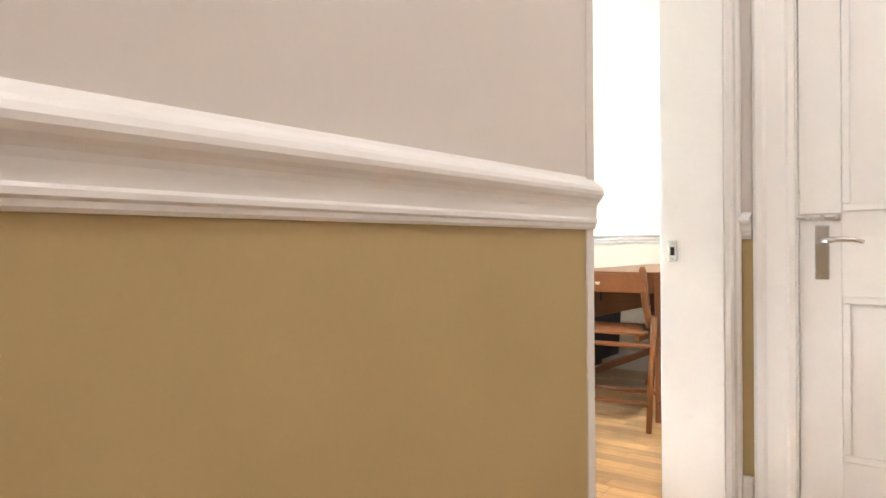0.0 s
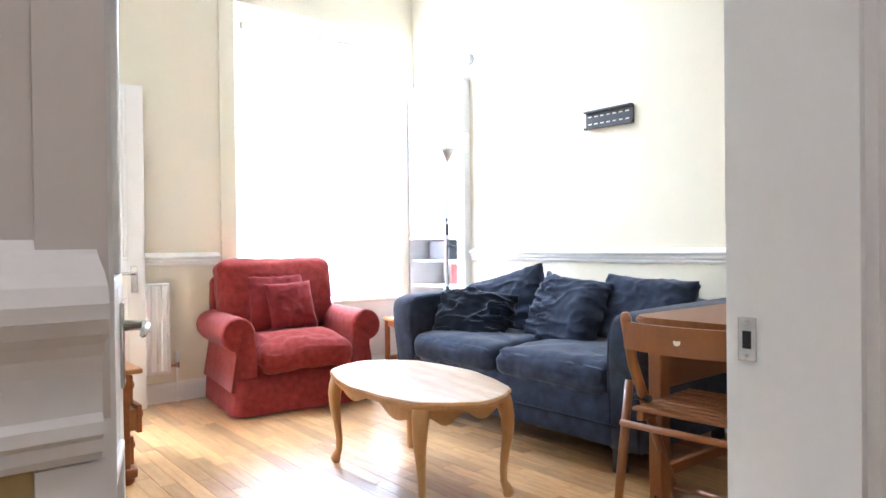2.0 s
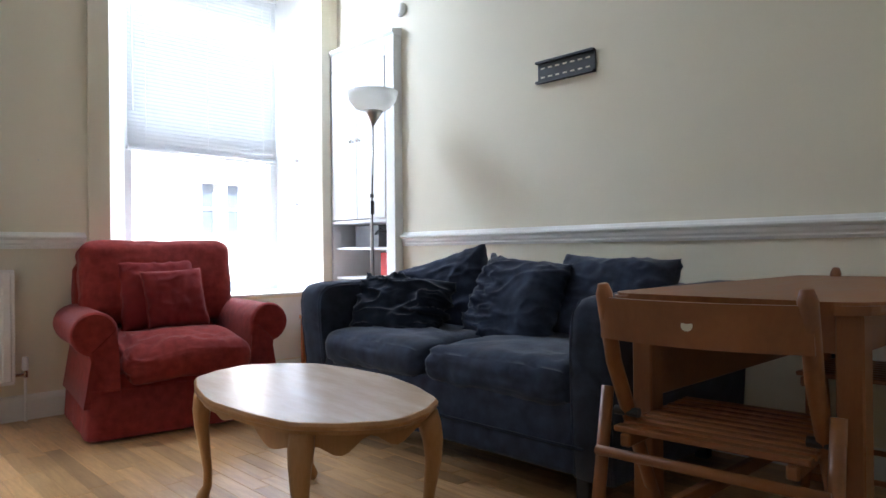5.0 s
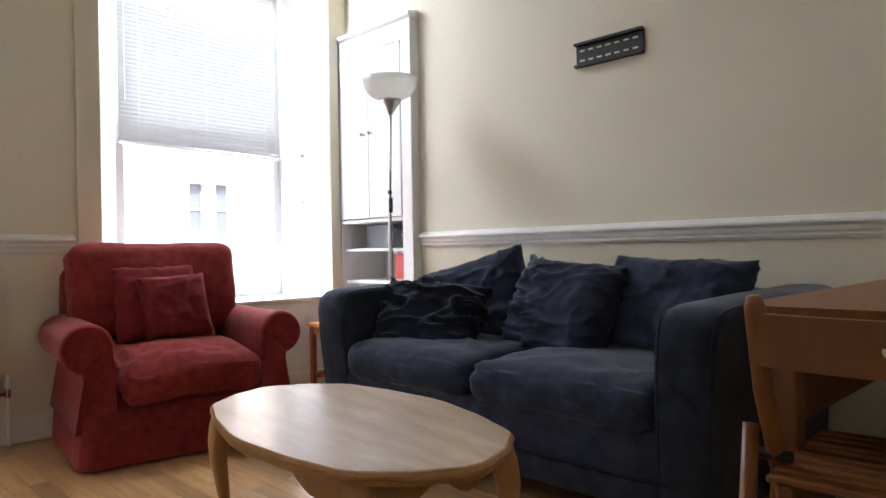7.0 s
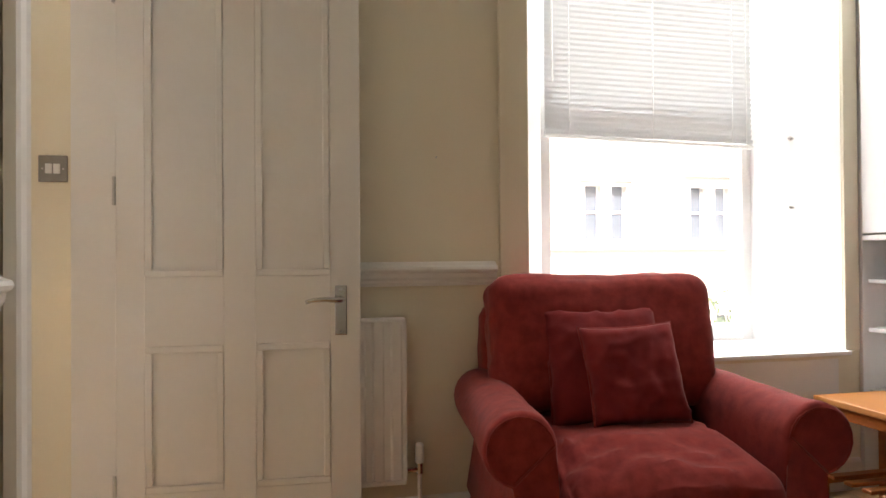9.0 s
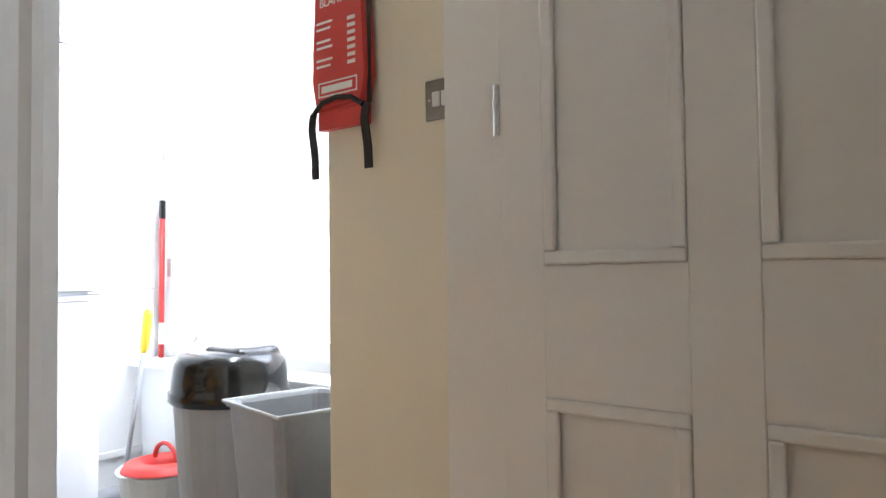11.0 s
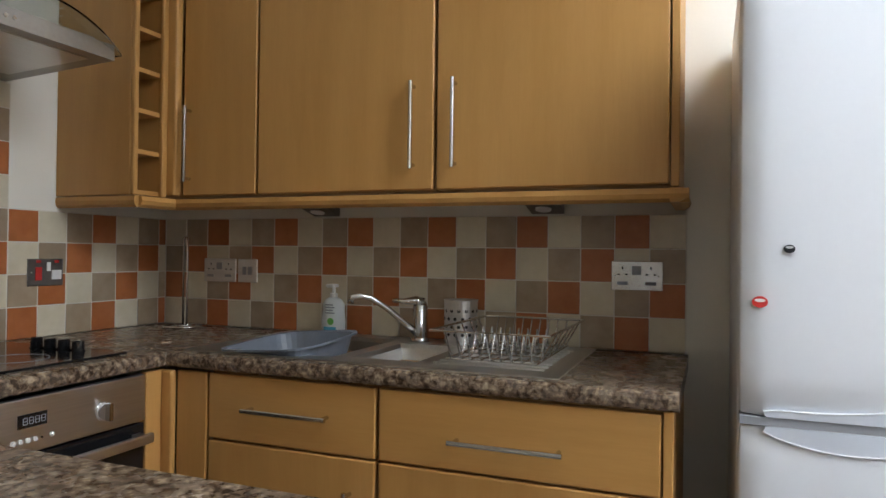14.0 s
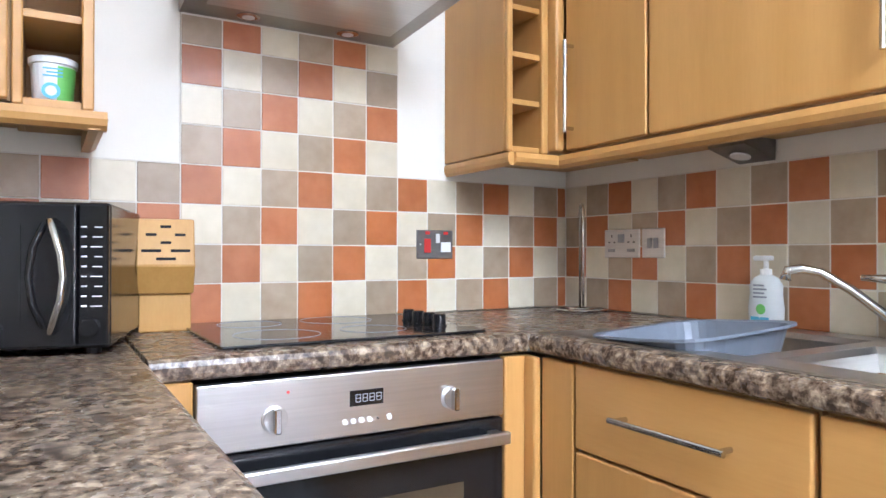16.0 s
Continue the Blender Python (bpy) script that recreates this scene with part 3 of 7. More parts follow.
# hall end door
b = BM()
arch_up(b, "y", -1.372, 1, 0.376, -1, 0, 2.14, 1.3)
arch_up(b, "y", -2.19, -1, 0.376, -1, 0, 2.14, 1.3)
arch_head(b, "y", -2.3, -1.26, 2.05, 0.376, -1)
box(b, 0.378, 0.45, -1.375, -1.30, 0, 2.1)
box(b, 0.378, 0.45, -2.30, -2.187, 0, 2.1)
box(b, 0.378, 0.45, -2.187, -1.375, 2.04, 2.1)
solid("trim_hall_end_casing", b, M_WHITE, "white moulded casing of the closed hall door", "door casing")


def lever(t, x, side, z, way, plate_h=0.165, y0=0.0):
    """A lever handle on a long plate, on the face y0 of a leaf; side: -1 or 1 along y; way: -1 or 1 along x."""
    zc = z
    pl = part("handle_plate", bxs((x - 0.02, x + 0.02, *sorted((y0, y0 + side * 0.007)), zc - plate_h / 2, zc + plate_h / 2), bev=0.003, seg=2), M_CHROME, t, "chrome lever handle plate")
    zz = zc + plate_h * 0.22
    part("lever", tube(BM(), [(x, y0, zz), (x, y0 + side * 0.038, zz), (x + way * 0.012, y0 + side * 0.045, zz), (x + way * 0.05, y0 + side * 0.047, zz + 0.003), (x + way * 0.09, y0 + side * 0.046, zz + 0.001), (x + way * 0.115, y0 + side * 0.044, zz - 0.006)], [0.011, 0.010, 0.010, 0.0085, 0.0075, 0.006], 10), M_CHROME, pl, smooth=True)
    for dz in (-1, 1):
        part("screw", tube(BM(), [(x, y0 + side * 0.007, zc + dz * (plate_h / 2 - 0.012)), (x, y0 + side * 0.0085, zc + dz * (plate_h / 2 - 0.012))], 0.004, 8), M_STEEL, pl)


def four_panel_door(name, label, m, w, h, cols, rows, t=0.042, d=0.012):
    """A panelled leaf: hinge edge at x 0, its faces at y 0 and y t."""
    ob = thing(name, label, "door", m=m)
    xs = [0, cols[0][0], cols[0][1], cols[1][0], cols[1][1], w]
    zs = [0.006, rows[0][0], rows[0][1], rows[1][0], rows[1][1], h]
    b = BM()
    for i in (0, 2, 4):
        box(b, xs[i], xs[i + 1], 0, t, zs[0], zs[5], bev=0.0015)
    for k in (0, 2, 4):
        for i in (1, 3):
            box(b, xs[i], xs[i + 1], 0.0005, t - 0.0005, zs[k], zs[k + 1])
    part("leaf_frame", b, M_WHITE, ob)
    for c in cols:
        for r in rows:
            part("door_panel", bxs((c[0], c[1], 0.008, t - 0.008, r[0], r[1])), M_WHITE, ob)
            b = BM()
            panel_mould(b, "y", c[0] + 0.001, c[1] - 0.001, r[0] + 0.001, r[1] - 0.001, 0.0075, -1, 0.022, d)
            panel_mould(b, "y", c[0] + 0.001, c[1] - 0.001, r[0] + 0.001, r[1] - 0.001, t - 0.0075, 1, 0.022, d)
            part("panel_moulding", b, M_WHITE, ob)
    return ob


# kitchen door, standing open against the window wall
kd = four_panel_door("door_kitchen", "white four-panel door standing open, chrome lever handle", pose(-0.322, 2.93, 0, 0, 0, -2.2), 0.765, 2.012,
                     ((0.085, 0.325), (0.425, 0.665)), ((0.245, 0.712), (0.93, 1.935)))
lever(kd, 0.70, -1, 0.815, -1)
lever(kd, 0.70, 1, 0.815, -1, y0=0.042)
for z in (0.22, 1.16, 1.80):
    part("hinge", tube(BM(), [(-0.004, -0.004, z), (-0.004, -0.004, z + 0.09)], 0.006, 8), M_STEEL, kd, "steel butt hinge")
    part("hinge_leaf", bxs((-0.022, 0.0, -0.0015, 0.0, z, z + 0.09)), M_WHITE, kd)
part("kick_stop", bxs((0.675, 0.715, -0.018, 0, 0.012, 0.045), bev=0.003), M_STEEL, kd, "small steel kick-down stop")
part("kick_stop_foot", tube(BM(), [(0.695, -0.018, 0.03), (0.70, -0.05, 0.004)], 0.009, 8), M_WPLAST, kd)
cl = part("door_closer", tube(BM(), [(0.02, 0.0, 2.035), (0.02, 0.03, 2.06)], 0.012, 8), M_STEEL, kd, "steel door closer arm above the door")
part("closer_arm", tube(BM(), [(0.015, 0.01, 2.062), (0.29, -0.12, 2.064)], 0.007, 6), M_STEEL, cl)
part("closer_arm", tube(BM(), [(0.29, -0.12, 2.064), (0.20, 0.02, 2.03)], 0.007, 6), M_STEEL, cl)

# living room door, open into the room
ang = math.degrees(math.atan2(0.91, 0.275))
ld = four_panel_door("door_living", "white four-panel living room door, open inwards, chrome lever", pose(-0.690, -0.990, 0, 0, 0, ang), 0.945, 2.07,
                     ((0.12, 0.41), (0.535, 0.825)), ((0.24, 0.66), (0.94, 1.95)), d=0.016)
lever(ld, 0.885, -1, 0.825, -1)
lever(ld, 0.885, 1, 0.825, -1, y0=0.042)
for z in (0.25, 1.65):
    part("hinge", tube(BM(), [(-0.004, 0.046, z), (-0.004, 0.046, z + 0.09)], 0.006, 8), M_STEEL, ld, "steel butt hinge")

# closed hall door in the end wall
hd = four_panel_door("door_hall", "closed white four-panel hall door with chrome handle and bolt", pose(0.392, -1.378, 0, 0, 0, -90), 0.805, 2.03,
                     ((0.115, 0.36), (0.445, 0.69)), ((0.22, 0.72), (0.975, 1.92)))
lever(hd, 0.063, -1, 0.852, 1)
bolt = part("bolt_plate", bxs((0.005, 0.115, -0.004, 0, 0.948, 0.972), bev=0.001), M_STEEL, hd, "steel barrel bolt")
part("bolt_bar", tube(BM(), [(-0.012, -0.010, 0.96), (0.11, -0.010, 0.96)], 0.006, 8), M_STEEL, bolt)
for x in (0.02, 0.06, 0.10):
    part("bolt_loop", bxs((x, x + 0.012, -0.018, -0.003, 0.951, 0.969), bev=0.002), M_STEEL, bolt)

# ---- living room window ----
w1 = thing("window_1", "tall white sash window in a deep panelled recess", "window", (1.78, 3.45, 0.58), kind="structure")
part("window_sill", bxs((1.03, 2.50, YN - 0.035, 3.50, 0.567, 0.585), bev=0.004, seg=2), M_SHUT, w1, "white painted sill board")
b = BM()
prism(b, [(1.086, YN + 0.001), (1.30, 3.44), (1.30, 3.50), (1.066, 3.50), (1.066, YN + 0.001)], "z", 0.585, 2.709)
part("left_reveal", b, M_SHUT, w1, "white panelled window reveal")
b = BM()
prism(b, [(2.485, YN + 0.001), (2.485, 3.50), (2.375, 3.50), (2.375, 3.44)], "z", 0.585, 2.709)
part("right_reveal", b, M_SHUT, w1, "white panelled window reveal")
b = BM()
box(b, 0.972, 1.086, YN - 0.014, YN, 0.0, 2.80, bev=0.003)
box(b, 2.486, 2.56, YN - 0.014, YN, 0.586, 2.80, bev=0.003)
box(b, 1.086, 2.486, YN - 0.014, YN, 2.71, 2.80, bev=0.003)
part("casing", b, M_CREAM, w1, "flat cream painted window casing")
b = bxs((1.30, 1.35, 3.455, 3.50, 0.585, 2.70), (2.325, 2.375, 3.455, 3.50, 0.585, 2.70), (1.35, 2.325, 3.455, 3.50, 0.585, 0.66), (1.35, 2.325, 3.455, 3.50, 2.62, 2.70), bev=0.002)
part("lower_sash_frame", b, M_SHUT, w1)
b = bxs((1.30, 1.345, 3.51, 3.55, 0.585, 2.70), (2.33, 2.375, 3.51, 3.55, 0.585, 2.70), (1.345, 2.33, 3.51, 3.55, 1.63, 1.68), (1.345, 2.33, 3.51, 3.55, 2.64, 2.70), bev=0.002)
part("upper_sash_frame", b, M_SHUT, w1)
part("meeting_rail", bxs((1.35, 2.325, 3.458, 3.498, 1.60, 1.645), bev=0.002), M_SHUT, w1)
g = part("pane", bxs((1.345, 2.33, 3.475, 3.479, 0.655, 1.605)), M_GLASS, w1, "clear glass pane")
g.visible_shadow = False
g = part("pane", bxs((1.345, 2.33, 3.528, 3.532, 1.675, 2.645)), M_GLASS, w1, "clear glass pane")
g.visible_shadow = False
for z in (1.20, 1.51):
    part("shutter_knob", turned(((0.0, 0.0), (0.006, 0.001), (0.006, 0.01), (0.011, 0.016), (0.008, 0.024), (0, 0.026)), pose(2.432, 3.24, z, 0, -90, 0)), M_CHROME, w1)
part("recess_skirting", bxs((1.085, 2.46, YN - 0.0035, YN - 0.0005, 0.14, 0.55), bev=0.001), M_WHITE, w1, "painted apron panel under the sill")
# Venetian blind
vb = thing("venetian_blind", "white slatted venetian blind lowered half way, bottom rail askew", "blind", (1.825, 3.42, 1.50))
part("head_rail", bxs((1.305, 2.355, 3.395, 3.44, 2.665, 2.70), bev=0.002), M_WPLAST, vb, "white blind head rail")
n_slat = 46
slat = None
for i in range(n_slat):
    z = 2.65 - i * (2.65 - 1.55) / (n_slat - 1)
    k = i / (n_slat - 1)
    b = BM()
    pts = [(-0.0085, 0.0135), (-0.002, 0.0055), (0.003, -0.004), (0.0085, -0.0135)]
    lo = [b.verts.new((1.31, 3.418 + p, z + q + 0.004 * k)) for p, q in pts]
    hi = [b.verts.new((2.35, 3.418 + p, z + q - 0.012 * k)) for p, q in pts]
    for j in range(3):
        b.faces.new((lo[j], lo[j + 1], hi[j + 1], hi[j]))
    part("slat", b, M_SLAT, vb)
b = BM()
for i in range(4):
    z = 1.538 - i * 0.005
    prism(b, [(1.31, z + 0.006), (2.35, z - 0.014), (2.35, z - 0.010), (1.31, z + 0.010)], "y", 3.405, 3.431)
part("gathered_slats", b, M_SLAT, vb)
part("bottom_rail", prism(BM(), [(1.308, 1.512), (2.352, 1.487), (2.352, 1.500), (1.308, 1.526)], "y", 3.403, 3.433), M_WPLAST, vb, "white blind bottom rail")
for x in (1.42, 1.83, 2.24):
    part("ladder_cord", tube(BM(), [(x, 3.404, 2.67), (x, 3.403, 1.51)], 0.0012, 5), M_WPLAST, vb)
part("pull_cord", tube(BM(), [(2.30, 3.39, 2.67), (2.305, 3.388, 1.35)], 0.0016, 5), M_WPLAST, vb, "thin white pull cord")
part("tilt_wand", tube(BM(), [(1.335, 3.392, 2.66), (1.335, 3.388, 1.75)], 0.004, 6), M_WPLAST, vb)

# ---- the press in the east wall ----
CX = 2.565
cp = thing("press_cupboard", "white built-in press with two doors over open shelves", "cupboard", (2.6, 2.66, 0))
y0, y1 = CUP
b = bxs((CX, XE + 0.01, y0 - 0.005, y0 + 0.085, 0, 2.235), (CX, XE + 0.01, y1 - 0.022, y1 - 0.001, 0, 2.235), (CX, XE + 0.01, y0 + 0.085, y1 - 0.022, 2.12, 2.235), (CX, XE + 0.01, y0 + 0.085, y1 - 0.022, 1.045, 1.068), bev=0.003)
part("face_frame", b, M_SHUT, cp)
b = BM()
prism(b, [(CX - 0.001, 2.235), (CX - 0.018, 2.25), (CX - 0.018, 2.27), (XE + 0.01, 2.285), (XE + 0.01, 2.235)], "y", y0 - 0.012, y1 - 0.002)
part("cornice", b, M_SHUT, cp)
ym = 2.715
d1 = part("cupboard_door", bxs((CX - 0.004, CX + 0.016, ym + 0.002, y1 - 0.025, 1.074, 2.115), bev=0.003), M_SHUT, cp, "plain white cupboard door")
d2 = part("cupboard_door", bxs((CX - 0.004, CX + 0.016, y0 + 0.088, ym - 0.002, 1.074, 2.115), bev=0.003), M_SHUT, cp, "plain white cupboard door")
for dd, y in ((d1, ym + 0.038), (d2, ym - 0.038)):
    part("knob", turned(((0, 0), (0.007, 0), (0.006, 0.012), (0.013, 0.02), (0.011, 0.03), (0, 0.033)), pose(CX - 0.004, y, 1.60, 0, -90, 0)), M_CHROME, dd, "small steel knob", smooth=True)
part("back_panel", bxs((2.93, 2.948, y0 + 0.031, y1 - 0.001, 0, 2.159)), M_SHUT, cp)
for z in (0.865, 0.66, 0.40, 1.045):
    part("shelf", bxs((CX + 0.03, 2.928, y0 + 0.04, y1 - 0.004, z, z + 0.018), bev=0.002), M_SHUT, cp, "white shelf board")
for y in (y0 + 0.034, y1 - 0.006):
    part("side_panel", bxs((XE + 0.012, 2.928, y - 0.003, y + 0.004, 0, 2.158)), M_SHUT, cp)
for y in (2.50, 2.86):
    st = part("shelf_track", bxs((2.924, 2.9295, y - 0.007, y + 0.007, 0.3, 1.04)), M_WPLAST, cp, "slotted metal shelf track")
    part("slot", bxs(*[(2.9232, 2.9240, y - 0.003, y + 0.003, z, z + 0.011) for z in [0.42 + 0.022 * i for i in range(28)]]), M_DARK, st)
t = thing("grey_box", "grey mottled storage box on the open shelf", "box", (2.8, 2.8, 0.884))
part("box_body", bxs((2.70, 2.88, 2.66, 2.93, 0.884, 1.035), bev=0.006, seg=2), M_GREYP, t)
t = thing("router", "small black router box with wires on the shelf", "router", (2.74, 2.5, 0.884))
rb_ = part("router_body", bxs((2.69, 2.79, 2.45, 2.57, 0.95, 1.0), bev=0.006, seg=2), M_BLACKP, t)
part("router_stand", bxs((2.71, 2.77, 2.48, 2.54, 0.884, 0.95)), M_BLACKP, t)
for k in range(3):
    part("wire", tube(BM(), [(2.70, 2.56 + 0.01 * k, 0.98), (2.68, 2.62 + 0.02 * k, 1.01 - 0.01 * k), (2.70, 2.68 + 0.01 * k, 0.97), (2.75, 2.72, 0.89)], 0.003, 6), M_BLACKM, t)
t = thing("red_folder", "red card folder standing in a cream box file", "folder", (2.75, 2.56, 0.678))
part("folder", bxs((2.70, 2.715, 2.43, 2.64, 0.69, 0.845), bev=0.002), M_REDP, t)
part("box_file", bxs((2.72, 2.86, 2.41, 2.66, 0.678, 0.78), bev=0.003), M_CREAM, t)

# ---- things on the living room walls ----
t = thing("tv_wall_bracket", "black slotted steel television bracket on the wall", "wall bracket", (XE, 1.02, 1.77))
part("bracket_plate", bxs((XE - 0.012, XE - 0.001, 0.848, 1.197, 1.712, 1.822), bev=0.001), M_BLACKM, t)
for z0, z1 in ((1.812, 1.824), (1.710, 1.722)):
    part("flange", bxs((XE - 0.034, XE - 0.010, 0.846, 1.199, z0, z1), bev=0.001), M_BLACKM, t)
for z in (1.742, 1.788):
    for i in range(7):
        y = 0.875 + i * 0.046
        part("slot", bxs((XE - 0.0132, XE - 0.0118, y, y + 0.026, z - 0.004, z + 0.004)), M_CREAM, t, "slot showing the wall")
t = thing("smoke_detector", "white round detector high on the wall", "smoke detector", (XE, 2.31, 2.4))
part("detector_body", turned(((0, 0.032), (0.028, 0.031), (0.042, 0.022), (0.046, 0.008), (0.046, 0), (0, 0)), pose(XE, 2.31, 2.4, 0, -90, 0), 20), M_WPLAST, t, smooth=True)
t = thing("wall_nail", "small bare nail standing in the wall", "nail", (0.733, YN, 1.351))
part("nail_shank", tube(BM(), [(0.733, YN, 1.351), (0.733, YN - 0.012, 1.353)], 0.003, 6), M_STEEL, t)

rad = thing("radiator", "white ribbed panel radiator with a thermostatic valve", "radiator", (0.3, 2.95, 0.2))
b = BM()
prof = []
x0r, x1r, nr = -0.10, 0.605, 11
ww = (x1r - x0r) / nr
for i in range(nr):
    xa = x0r + ww * i
    prof += [(xa, 2.966), (xa + ww * 0.16, 2.966), (xa + ww * 0.28, 2.958), (xa + ww * 0.72, 2.958), (xa + ww * 0.84, 2.966)]
prof += [(x1r, 2.966), (x1r, 2.982), (x0r, 2.982)]
prism(b, prof, "z", 0.215, 0.765)
box(b, x0r, x1r, 2.955, 3.0, 0.765, 0.778, bev=0.003)
box(b, x0r, x1r, 2.957, 2.984, 0.198, 0.215, bev=0.003)
part("ribbed_panel", b, M_WHITE, rad)
for x in (0.0, 0.5):
    part("wall_bracket", bxs((x - 0.02, x + 0.02, 2.983, YN - 0.001, 0.6, 0.68)), M_WHITE, rad)
part("side_vent", bxs((x1r - 0.001, x1r + 0.004, 2.962, 2.998, 0.21, 0.765)), M_WHITE, rad)
v = part("valve_pipe", tube(BM(), [(0.657, 2.985, 0.0), (0.657, 2.985, 0.245)], 0.0075, 8), M_WHITE, rad)
part("valve_body", tube(BM(), [(0.657, 2.985, 0.225), (0.657, 2.985, 0.262)], 0.013, 10), M_CHROME, v, "brass-chrome valve body")
part("valve_tail", tube(BM(), [(0.61, 2.978, 0.24), (0.657, 2.985, 0.24)], 0.009, 8), M_CHROME, v)
part("valve_head", tube(BM(), [(0.657, 2.985, 0.262), (0.657, 2.985, 0.27), (0.657, 2.985, 0.325), (0.657, 2.985, 0.332)], [0.013, 0.017, 0.015, 0.009], 12), M_WPLAST, v, "white thermostatic head")

# ---- armchair ----
AC = pose(1.238, 2.60, 0, 0, 0, -7) @ Matrix.Diagonal((0.955, 1, 0.985, 1))
ac = thing("armchair", "brick red slipcovered armchair with rolled arms", "armchair", m=AC)


def arm_profile(s, grow=0.0):
    """The rolled arm's outline across the chair; s is the side."""
    pts = [(0.312, 0.16), (0.472, 0.16), (0.452, 0.28), (0.436, 0.375)]
    for k in range(17):
        a = radians(-78 + k * 250 / 16)
        r = 0.104 - grow
        pts.append((0.42 + r * math.cos(a), 0.498 + r * 0.98 * math.sin(a)))
    pts += [(0.318, 0.44), (0.312, 0.34)]
    return [(s * x, z) for x, z in pts]


part("seat_base", box(BM(), -0.44, 0.44, -0.36, 0.36, 0.15, 0.30, bev=0.03, seg=3), M_RED, ac)
for s in (-1, 1):
    b = BM()
    rings = []
    for y, g in ((-0.379, 0.030), (-0.382, 0.012), (-0.372, 0.002), (-0.355, 0.0), (-0.28, 0.0), (-0.20, 0.001), (-0.12, 0.002), (-0.04, 0.002), (0.04, 0.001), (0.12, 0.0), (0.20, 0.0), (0.28, 0.0), (0.34, 0.004), (0.355, 0.02)):
        flare = 0.010 * max(0.0, -y) / 0.38
        rings.append([b.verts.new((x + s * flare, y, z + 0.010 * noise.noise(Vector((x * 5, y * 6, z * 5))) * (z > 0.35))) for x, z in arm_profile(s, g)])
    for r0, r1 in zip(rings, rings[1:]):
        for k in range(len(r0)):
            k2 = (k + 1) % len(r0)
            b.faces.new((r0[k], r0[k2], r1[k2], r1[k]))
    b.faces.new(rings[0][::-1])
    b.faces.new(rings[-1])
    arm = part("arm", b, M_RED, ac, smooth=True)
    pts = []
    for k in range(15):
        a = radians(-78 + k * 250 / 14)
        pts.append((s * (0.43 + 0.093 * math.cos(a)), -0.3805, 0.498 + 0.091 * math.sin(a)))
    part("piping", tube(BM(), pts + [pts[0]], 0.0035, 6), M_RED, arm, smooth=True)
b = rbox(BM(), (0, 0.33, 0.50), (0.42, 0.095, 0.34), 0.07, 10, 0.1, 0.006, 6, m=Matrix.Rotation(radians(-9), 3, "X"))
part("back_frame", b, M_RED, ac, smooth=True)
b = rbox(BM(), (0, 0.225, 0.70), (0.415, 0.115, 0.235), 0.07, 28, 0.26, 0.012, 4.2, m=Matrix.Rotation(radians(-12), 3, "X"), seed=2)
part("back_cushion", crumple(b, 0.014, (5, 5, 9), 2.4), M_RED, ac, "loose lumpy red back cushion", smooth=True)
b = rbox(BM(), (0, -0.115, 0.372), (0.318, 0.315, 0.085), 0.075, 28, 0.26, 0.016, 4, seed=3)
for v in b.verts:
    if v.co.y < -0.2:
        v.co.z -= (-0.2 - v.co.y) * (0.16 + 0.16 * max(0.0, -v.co.x) / 0.3)
part("seat_cushion", crumple(b, 0.022, (5, 9, 12), 5.2), M_RED, ac, "rumpled red seat cushion slumped at its front", smooth=True)
# skirt: a wavy hem with corner pleats
b = BM()
ring = []
for (xa, ya, xb, yb) in ((-0.465, -0.39, 0.465, -0.39), (0.465, -0.39, 0.465, 0.36), (0.465, 0.36, -0.465, 0.36), (-0.465, 0.36, -0.465, -0.39)):
    for k in range(16):
        u = k / 16
        ring.append((xa + (xb - xa) * u, ya + (yb - ya) * u, u))
top, bot = [], []
for x, y, u in ring:
    w = 1.012 + 0.008 * math.sin(u * 19 + x * 5) * (0.08 < u < 0.92)
    pleat = -0.035 if u < 0.03 else 0.0
    top.append(b.verts.new((x * 0.97, y * 0.97, 0.235)))
    bot.append(b.verts.new((x * (1.0 + pleat) * w, y * (1.0 + pleat) * w, 0.012)))
for i in range(len(ring)):
    j = (i + 1) % len(ring)
    b.faces.new((top[i], top[j], bot[j], bot[i]))
b.faces.new(top)
part("skirt", b, M_RED, ac, "pleated red skirt to the floor", smooth=True)
part("seam", tube(BM(), [(-0.452, -0.379, 0.237), (0.452, -0.379, 0.237)], 0.0035, 6), M_RED, ac)
for nm, w, h, x, y, z, tilt, rz, sd in (("back_pillow", 0.42, 0.40, -0.03, 0.07, 0.64, -20, 3, 1.0), ("front_pillow", 0.33, 0.33, 0.035, -0.02, 0.625, -22, 9, 2.0)):
    m = AC @ pose(x, y, z, tilt, 0, 0) @ pose(0, 0, 0, 0, -rz * 0.3, 0)
    t = thing("cushion", "square piped red cushion leaning in the armchair", "cushion", m=m, group="armchair cushions")
    b = crumple(pillow(BM(), w, h, 0.12, Matrix.Identity(4), 30, 0.006, sd), 0.008, (9, 4, 11), sd + 3)
    part("cushion_cover", b, M_REDC, t, smooth=True)
    e = [(-w / 2 * 0.99, 0, -h / 2 * 0.99), (w / 2 * 0.99, 0, -h / 2 * 0.99), (w / 2 * 0.99, 0, h / 2 * 0.99), (-w / 2 * 0.99, 0, h / 2 * 0.99)]
    loop = []
    for i in range(4):
        p, q = Vector(e[i]), Vector(e[(i + 1) % 4])
        for k in range(6):
            u = k / 6
            v = p.lerp(q, u)
            v = v * (1 - 0.07 * 4 * u * (1 - u) * 0.93)
            loop.append(v)
    part("piping", tube(BM(), loop + [loop[0]], 0.0045, 6), M_RED, t, smooth=True)

